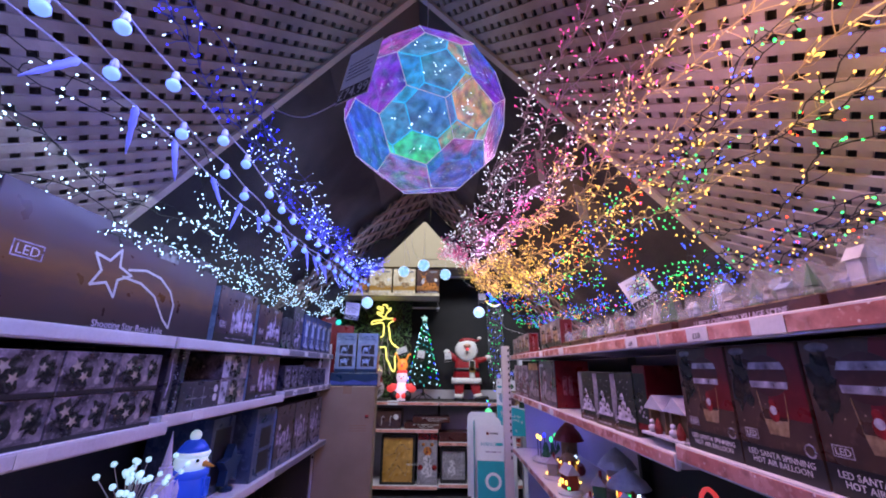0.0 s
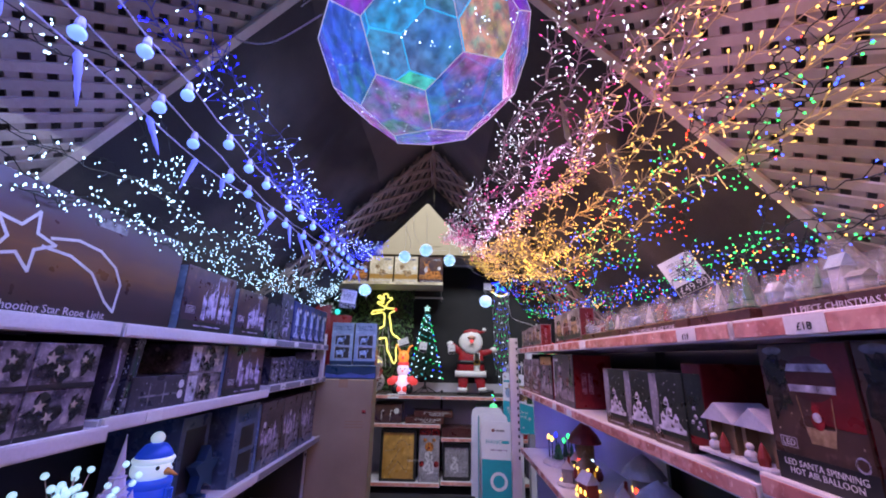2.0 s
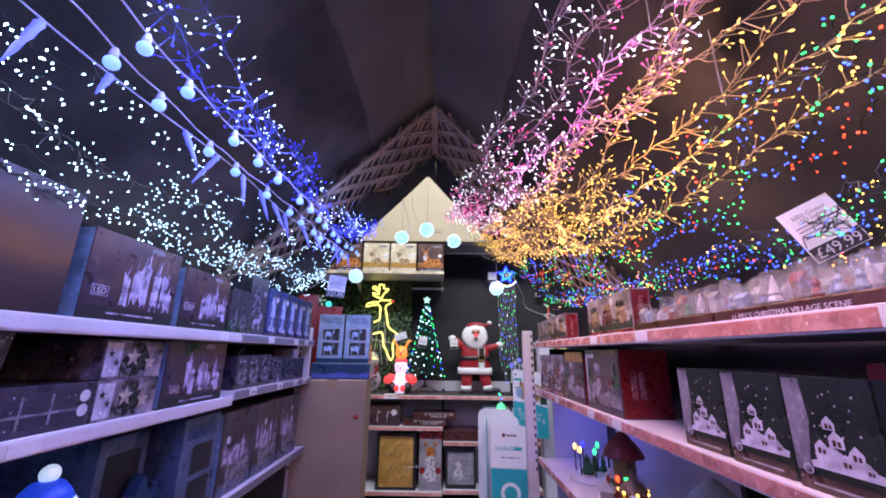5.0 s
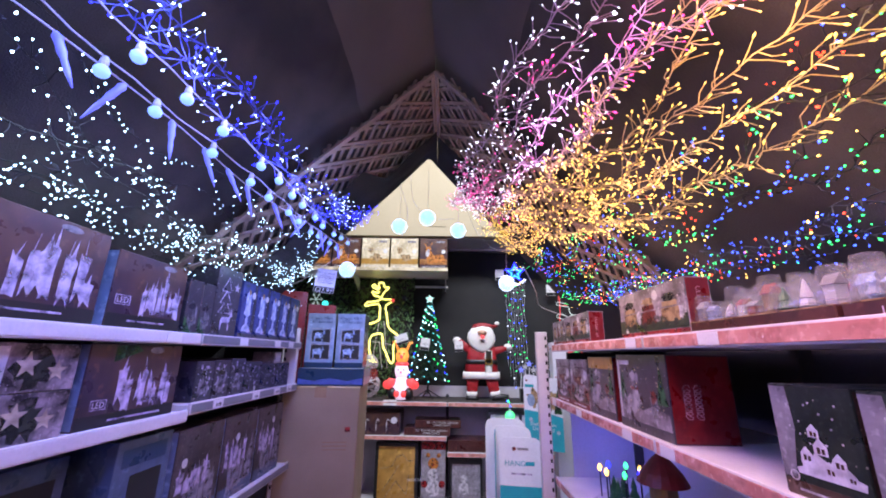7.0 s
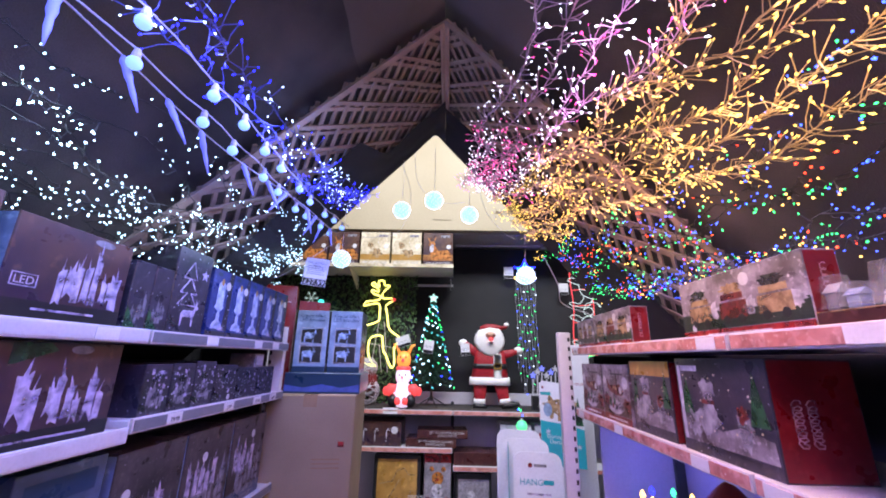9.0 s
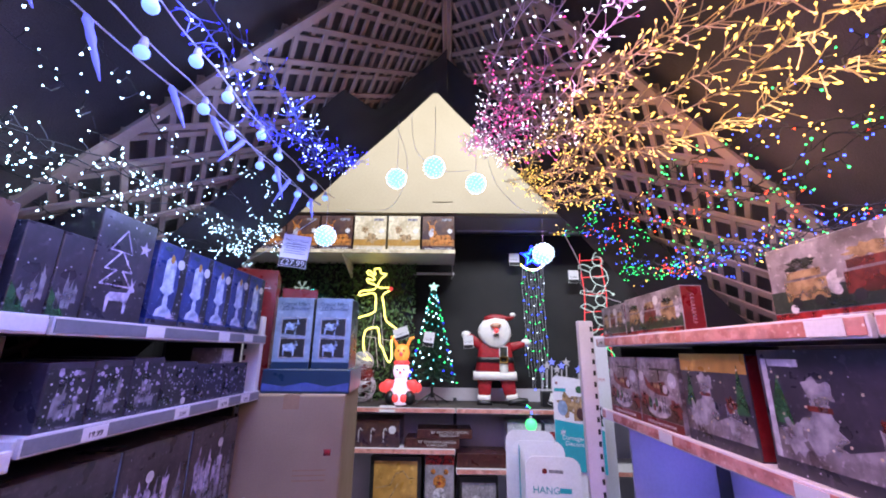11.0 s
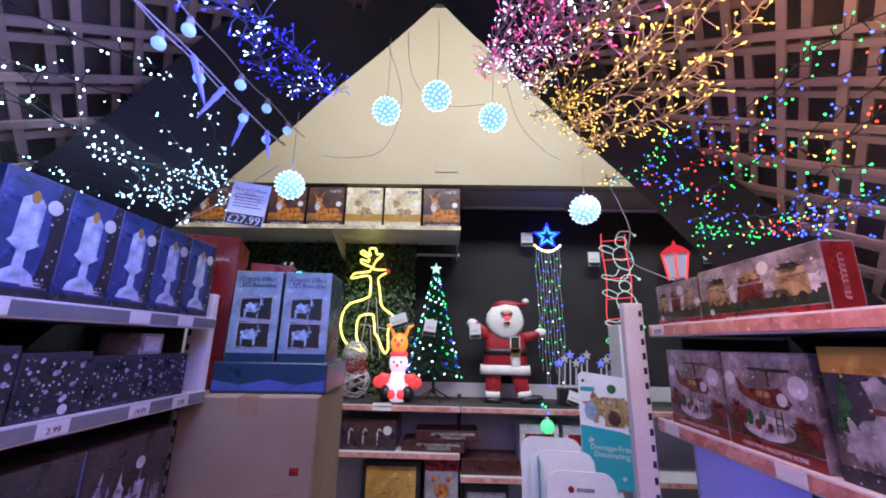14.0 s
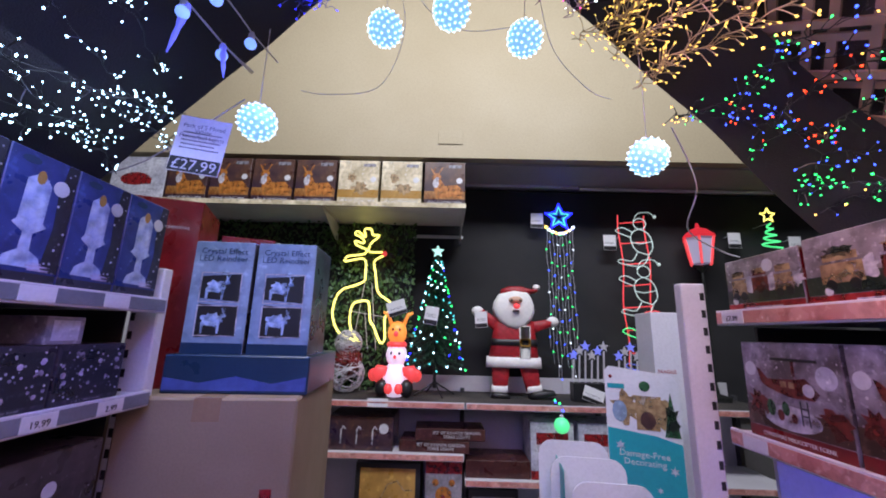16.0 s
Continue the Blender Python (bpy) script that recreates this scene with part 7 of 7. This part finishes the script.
# star with hanging threads of light
sd = thing("star_curtain_light", pose(0.73, 5.38, 2.455), "blue and green lit star with hanging threads of lights", "light curtain")
for r, mat in ((0.115, "led_blue"), (0.085, "neon_green"), (0.05, "acrylic_blue")):
    o = [(x, -0.01, z) for x, z in star(0, 0, r, 0.42)]
    part("star_tube", Soup().tube(o, 0.008, 6, closed=True), mat, sd)
for k in range(9):
    u = (k - 4) * 0.027
    z0 = -0.15 + 0.0011 * (k - 4) ** 2 * 3
    ln = [Vector((u * (0.92 + 0.06 * math.sin(j * 0.7 + k)) + 0.005 * math.sin(j * 1.9 + k * 2), -0.015, z0 - 0.085 * j)) for j in range(12 + (k * 5) % 4)]
    th = part("light_thread", Soup().tube(ln, 0.0016, 4), "wire_clear", sd)
    part("bead", Soup().ball((u, -0.015, z0 + 0.012), 0.011, 6, 8), "led_rosewhite" if k % 3 else "led_amber", th)
    for j in range(k % 2, len(ln), 2):
        mat = ("led_green", "led_azure", "led_green", "led_azure", "led_green", "led_rosewhite", "led_azure")[(j * 2 + k) % 7]
        part("bulb", Soup().ball(ln[j], 0.0058, 5, 7), mat, th)
pin(sd, 0.05)
# rope light ladder with climbing figures
ld = thing("rope_light_ladder", pose(1.32, 5.40, 1.31), "red rope light ladder with climbing white figures", "light figure")
for u in (-0.10, 0.11):
    part("rail", Soup().tube([(u + 0.012 * math.sin(j), -0.01, 1.18 * j / 12) for j in range(13)], 0.0045, 6), "neon_red", ld)
for j in range(7):
    part("rung", Soup().tube([(-0.1, -0.012, 0.09 + 0.17 * j), (0.11, -0.012, 0.11 + 0.17 * j)], 0.0042, 6), "neon_red", ld)
for j, (z, mat) in enumerate(((0.16, "neon_green"), (0.56, "neon_white"), (0.95, "neon_white"))):
    body = run([(0.105, -0.03, z - 0.1), (0.005, -0.03, z - 0.06), (-0.025, -0.03, z + 0.05), (0.045, -0.03, z + 0.11), (0.125, -0.03, z + 0.06), (0.145, -0.03, z - 0.04), (0.105, -0.03, z - 0.1)], 20)
    part("body_outline", Soup().tube(body, 0.0042, 6), mat, ld)
    part("belt_outline", Soup().tube([(-0.02, -0.032, z), (0.045, -0.034, z - 0.012), (0.145, -0.032, z + 0.01)], 0.004, 6), mat, ld)
    part("head_outline", Soup().tube([(0.055 + 0.05 * math.cos(a), -0.03, z + 0.155 + 0.045 * math.sin(a)) for a in [2 * math.pi * k / 14 for k in range(14)]], 0.004, 6, closed=True), mat, ld)
    part("hat_outline", Soup().tube(run([(0.005, -0.03, z + 0.17), (0.045, -0.03, z + 0.24), (0.135, -0.03, z + 0.25), (0.17, -0.03, z + 0.22)], 12), 0.004, 6), "neon_red" if j == 0 else mat, ld)
    part("arm_outline", Soup().tube(run([(-0.005, -0.03, z + 0.08), (-0.085, -0.03, z + 0.12), (-0.14, -0.03, z + 0.09), (-0.025, -0.03, z + 0.04)], 12), 0.004, 6), mat, ld)
    part("leg_outline", Soup().tube(run([(0.025, -0.03, z - 0.07), (-0.025, -0.03, z - 0.15), (-0.115, -0.03, z - 0.14), (-0.125, -0.03, z - 0.17), (0.045, -0.03, z - 0.19), (0.115, -0.03, z - 0.09)], 16), 0.004, 6), "led_icicle" if j == 0 else mat, ld)
    part("pompom", Soup().ball((0.18, -0.03, z + 0.215), 0.014), mat, ld)
pin(ld, 1.0, -0.1)
# red lantern
ln = thing("red_lantern", pose(1.80, 5.32, 1.09), "red street lantern with a lit snowy scene inside", "lantern")
part("post", Soup().lathe([(0.09, 0.0), (0.09, 0.03), (0.02, 0.05), (0.009, 0.12), (0.009, 0.93), (0.05, 0.98)], 12), "wire_black", ln)
# roof and bars get a faint glow of their own to look bright red
glow("lantern_red_glow", (1.0, 0.03, 0.05), 0.4, (0.4, 0.02, 0.03))
glow("lantern_glass", (0.6, 0.5, 0.85), 0.2, (0.4, 0.4, 0.5))
part("glass", Soup().lathe([(0.07, 1.0), (0.105, 1.2)], 6), "lantern_glass", ln)
for k in range(6):
    a = k * math.pi / 3
    part("bar", Soup().tube([(0.072 * math.cos(a), 0.072 * math.sin(a), 0.99), (0.109 * math.cos(a), 0.109 * math.sin(a), 1.205)], 0.009, 6), "neon_red", ln)
part("roof", Soup().lathe([(0.125, 1.2), (0.12, 1.215), (0.06, 1.27), (0.02, 1.285), (0.015, 1.31), (0.001, 1.33)], 6), "lantern_red_glow", ln)
part("snow_scene", Soup().ball((0, 0, 1.07), 0.045), "acrylic_red", ln)
# small spiral tree light
sp = thing("spiral_tree_light", pose(2.40, 5.38, 2.24), "small green spiral tree light with a yellow star", "light figure")
part("spiral", Soup().tube([(0.085 * (1 - j / 40) * math.cos(j * 0.6), 0.02 * math.sin(j * 0.6) - 0.02, 0.20 * j / 40) for j in range(40)], 0.007, 6), "neon_green", sp)
o = [(x, -0.02, z) for x, z in star(0, 0.265, 0.06, 0.45)]
part("star", Soup().tube(o, 0.006, 6, closed=True), "neon_yellow", sp)
pin(sp, 0.2)
# little star sticks in a black trough
tr = thing("star_stick_lights", pose(0.80, 5.12, 1.092), "clear star stick lights in a black trough", "light figure")
box_part("trough", (-0.1, 0.13, -0.03, 0.06, 0, 0.12), "black_ink", tr, 0.004)
for k in range(6):
    x = -0.09 + 0.042 * k
    stx = part("stick", Soup().tube([(x, 0.01, 0.12), (x + 0.01, 0.01, 0.27 + 0.03 * (k % 3))], 0.006, 6), "wire_clear", tr)
    part("star", Soup().slab([(x + 0.01 + a, 0.3 + 0.03 * (k % 3) + c) for a, c in star(0, 0, 0.036, 0.42)], -0.015, 0.012), "wire_clear" if k % 2 else "led_icicle", stx)
ticket("price_ticket", 0.14, 0.09, pose(0.80, 5.04, 1.10, -10, 20, 0), "", True, 2)
tr2 = copy_thing(tr, pose(1.12, 5.14, 1.092))
for x, z in ((0.56, 2.37), (1.14, 2.20), (2.14, 2.24), (2.62, 2.22)):
    pin(ticket("price_ticket", 0.10, 0.125, pose(x, 5.40, z), "", True, 2), 0.11)

# a teal bulb and a white snowflake on the hedge, a green ball hung over the shelf's edge
tb = thing("teal_bulb_light", pose(-1.41, 5.33, 2.06), "small glowing teal bulb on the hedge", "light")
glow("teal_glow", (0.05, 0.85, 0.75), 1.3)
part("bulb", Soup().ball((0, -0.03, 0), 0.036, 8, 12), "teal_glow", tb, "", True)
part("cap", Soup().lathe([(0.014, 0.03), (0.016, 0.045), (0.006, 0.06)], 10, (0, -0.03, 0)), "wire_black", tb)
pin(tb, 0.05)
sf = thing("snowflake_light", pose(-1.52, 5.31, 2.11), "white snowflake light on the hedge", "light")
for k in range(6):
    c, d = math.cos(k * math.pi / 3), math.sin(k * math.pi / 3)
    arm = part("arm", Soup().tube([(0, 0, 0), (0.075 * c, 0, 0.075 * d)], 0.004, 6), "neon_white", sf)
    for g in (-0.6, 0.6):
        e, h = math.cos(k * math.pi / 3 + g), math.sin(k * math.pi / 3 + g)
        part("barb", Soup().tube([(0.045 * c, 0, 0.045 * d), (0.045 * c + 0.026 * e, 0, 0.045 * d + 0.026 * h)], 0.003, 5), "neon_white", arm)
pin(sf)
gb = thing("green_ball_light", pose(0.557, 4.90, 0.985), "glowing green ball hung on a blue lit wire", "light")
part("ball", Soup().ball((0, 0, 0), 0.046, 10, 14), "neon_green", gb, "", True)
part("cap", Soup().lathe([(0.012, 0.043), (0.014, 0.055), (0.005, 0.062)], 10), "wire_clear", gb)
part("wire", Soup().tube(run([(0, 0, 0.06), (0.01, 0.0, 0.1), (0.0, 0.03, 0.115), (-0.01, 0.12, 0.112), (0.03, 0.22, 0.115)], 16), 0.0025, 5), "wire_lit_blue", gb)
for k, (x, y, z) in enumerate(((0.008, -0.004, 0.085), (0.0, 0.03, 0.121), (-0.008, 0.1, 0.118), (0.01, 0.17, 0.118))):
    part("bulb", Soup().ball((x, y, z), 0.007, 6, 8), "led_azure" if k % 2 == 0 else "led_green", gb)

# boxes under the display top
b = carton("candy_cane_box", 0.42, 0.3, 0.2, pose(-0.69, 4.99, 0.7855), "black box with candy cane stake lights pictured", "box", "print_dusk")
for u in (-0.12, -0.02, 0.08):
    prints("cane", strokes([[(u, 0.04), (u, 0.12), (u + 0.012, 0.14), (u + 0.026, 0.125)]], 0.008), "white_ink", b)
sticker(b, 0.15, 0.13, 0.03)
for x, z, tw_ in ((-0.22, 0.7855, -2), (-0.12, 0.856, 2)):
    b = carton("stake_light_box", 0.44, 0.22, 0.068, pose(x, 4.99, z, 0, 0, tw_), "flat dark red box of garden stake lights", "box", "print_darkred", "stake light boxes")
    lettering("SET OF 4 SANTA GARDEN\nSTAKE LIGHTS", 0.026, "white_ink", b, 0.04, 0.038)
b = carton("rope_light_box", 0.40, 0.3, 0.52, pose(-0.50, 4.99, 0.2005), "black box with a gold window and neon outline", "box", "black_ink")
prints("window", [rect(-0.17, 0.03, 0.17, 0.49)], "print_gold", b)
prints("neon", strokes([[(-0.15, 0.3), (-0.04, 0.32), (0.0, 0.4), (0.06, 0.42), (0.1, 0.37), (0.15, 0.37)], [(-0.1, 0.06), (0.0, 0.2), (0.1, 0.09), (0.12, 0.25)], [(-0.12, 0.12), (-0.02, 0.26), (0.02, 0.33)]], 0.008), "tan_ink", b, 0.0009)
lettering("NEON ROPE", 0.03, "white_ink", b, 0.185, 0.2, m=None)
b = carton("snowman_light_box", 0.225, 0.26, 0.56, pose(-0.155, 4.985, 0.2005), "red-topped box with the snowman reindeer pictured", "box", "print_grey", "", "print_red")
prints("band", [rect(-0.112, 0.47, 0.112, 0.56)], "red_ink", b, 0.0003)
prints("picture", [disc(0, 0.15, 0.07, 14), disc(0, 0.26, 0.05, 14)], "white_ink", b)
prints("picture", [disc(0, 0.35, 0.05, 14), disc(-0.05, 0.42, 0.02), disc(0.05, 0.42, 0.02)], "orange_ink", b)
prints("picture", [disc(-0.08, 0.18, 0.03), disc(0.08, 0.18, 0.03), disc(0, 0.34, 0.012)], "red_ink", b, 0.0009)
b = carton("snowy_pair_box", 0.30, 0.26, 0.37, pose(0.15, 4.985, 0.2205), "black-edged box with a snowman pictured", "box", "black_ink")
prints("picture", [rect(-0.13, 0.04, 0.13, 0.33)], "print_grey", b)
prints("picture", [disc(-0.02, 0.13, 0.05), disc(-0.02, 0.21, 0.035)], "white_ink", b, 0.0009)
b = carton("stake_light_box", 0.40, 0.26, 0.1, pose(0.18, 4.99, 0.6505), "flat dark box on the lower shelf", "box", "print_darkred", "stake light boxes")
for x in (0.52, 0.82):
    b = carton("santa_legs_box", 0.27, 0.26, 0.33, pose(x, 4.99, 0.6505), "box with red and white santa legs pictured", "box", "print_frost", "santa legs boxes")
    prints("picture", [rect(-0.1, 0.2, 0.1, 0.27), disc(-0.05, 0.16, 0.04)], "red_ink", b)
    prints("picture", [disc(0.05, 0.13, 0.06)], "white_ink", b, 0.0009)
    prints("band", [rect(-0.135, 0, 0.135, 0.05)], "red_ink", b, 0.0004)

# ---------- flower balls hung at the tent mouth ----------
petal = Soup()
for k in range(110):
    zc = 1 - 2 * (k + 0.5) / 110
    rr = math.sqrt(1 - zc * zc)
    d = Vector((rr * math.cos(k * 2.4), rr * math.sin(k * 2.4), zc))
    u = d.orthogonal().normalized()
    w = d.cross(u)
    c = d * 0.0505
    for j in range(5):
        g = 2 * math.pi * j / 5
        e = (u * math.cos(g) + w * math.sin(g)) * 0.0062 + d * 0.002
        f = (u * math.cos(g + 0.6) + w * math.sin(g + 0.6)) * 0.0034
        h = (u * math.cos(g - 0.6) + w * math.sin(g - 0.6)) * 0.0034
        petal.add([c, c + h, c + e, c + f], [(0, 1, 2, 3)])
pips = Soup()
for k in range(110):
    zc = 1 - 2 * (k + 0.5) / 110
    rr = math.sqrt(1 - zc * zc)
    d = Vector((rr * math.cos(k * 2.4), rr * math.sin(k * 2.4), zc))
    pips.bud(d * 0.0495, d, 0.006, 0.0024, 5)
proto = thing("flower_ball_light", pose(-0.165, 3.22, 2.335) @ Matrix.Scale(0.93, 4), "pale blue LED flower ball hung on a thin wire", "light ball", "flower ball lights")
part("core", Soup().ball((0, 0, 0), 0.05, 10, 16), "ball_core", proto, "", True)
part("petal_shell", petal, "ball_petal", proto)["kind"] = "stuff"
part("bulb_cluster", pips, "ball_pip", proto)["kind"] = "stuff"
part("wire", Soup().tube([(0, 0, 0.05), (0.004, 0, 0.2), (0, 0, 0.34)], 0.0012, 4), "wire_clear", proto)
for x, z in ((-0.334, 2.278), (0.023, 2.255), (-0.631, 2.006), (0.306, 1.935)):
    copy_thing(proto, pose(x, 3.22, z, 0, 0, x * 90) @ Matrix.Scale(0.93, 4))

# loose leads
for nm, pts, r in (("lead", [(-0.35, 3.25, 2.572), (-0.30, 3.33, 2.4), (-0.36, 3.34, 2.2), (-0.5, 3.33, 2.16), (-0.58, 3.33, 2.17)], 0.0011),
                   ("lead", [(-0.28, 3.25, 2.645), (-0.26, 3.32, 2.48), (-0.14, 3.32, 2.37), (0.0, 3.3, 2.36)], 0.0011),
                   ("lead", [(0.06, 3.25, 2.51), (0.12, 3.32, 2.32), (0.22, 3.34, 2.2), (0.28, 3.33, 2.16)], 0.0011),
                   ("lead", [(0.42, 3.3, 2.06), (0.5, 3.35, 1.92), (0.56, 3.5, 1.84), (0.72, 3.6, 1.80), (0.78, 3.6, 1.78)], 0.0022),
                   ("lead", [(-0.7, 3.27, 2.1), (-0.95, 3.3, 1.94), (-1.12, 3.32, 1.9), (-1.25, 3.34, 1.91)], 0.002),
                   ("lead", [(-0.29, 0.95, 2.25), (-0.42, 1.0, 2.22), (-0.55, 1.08, 2.3), (-0.58, 1.1, 2.34)], 0.002)):
    o = new("cable", Soup().tube(run(pts, 24), r, 5).mesh("cable", "wire_clear"))
    tagged(o, "thin pale lead drooping between the lights", "cable", "loose leads")
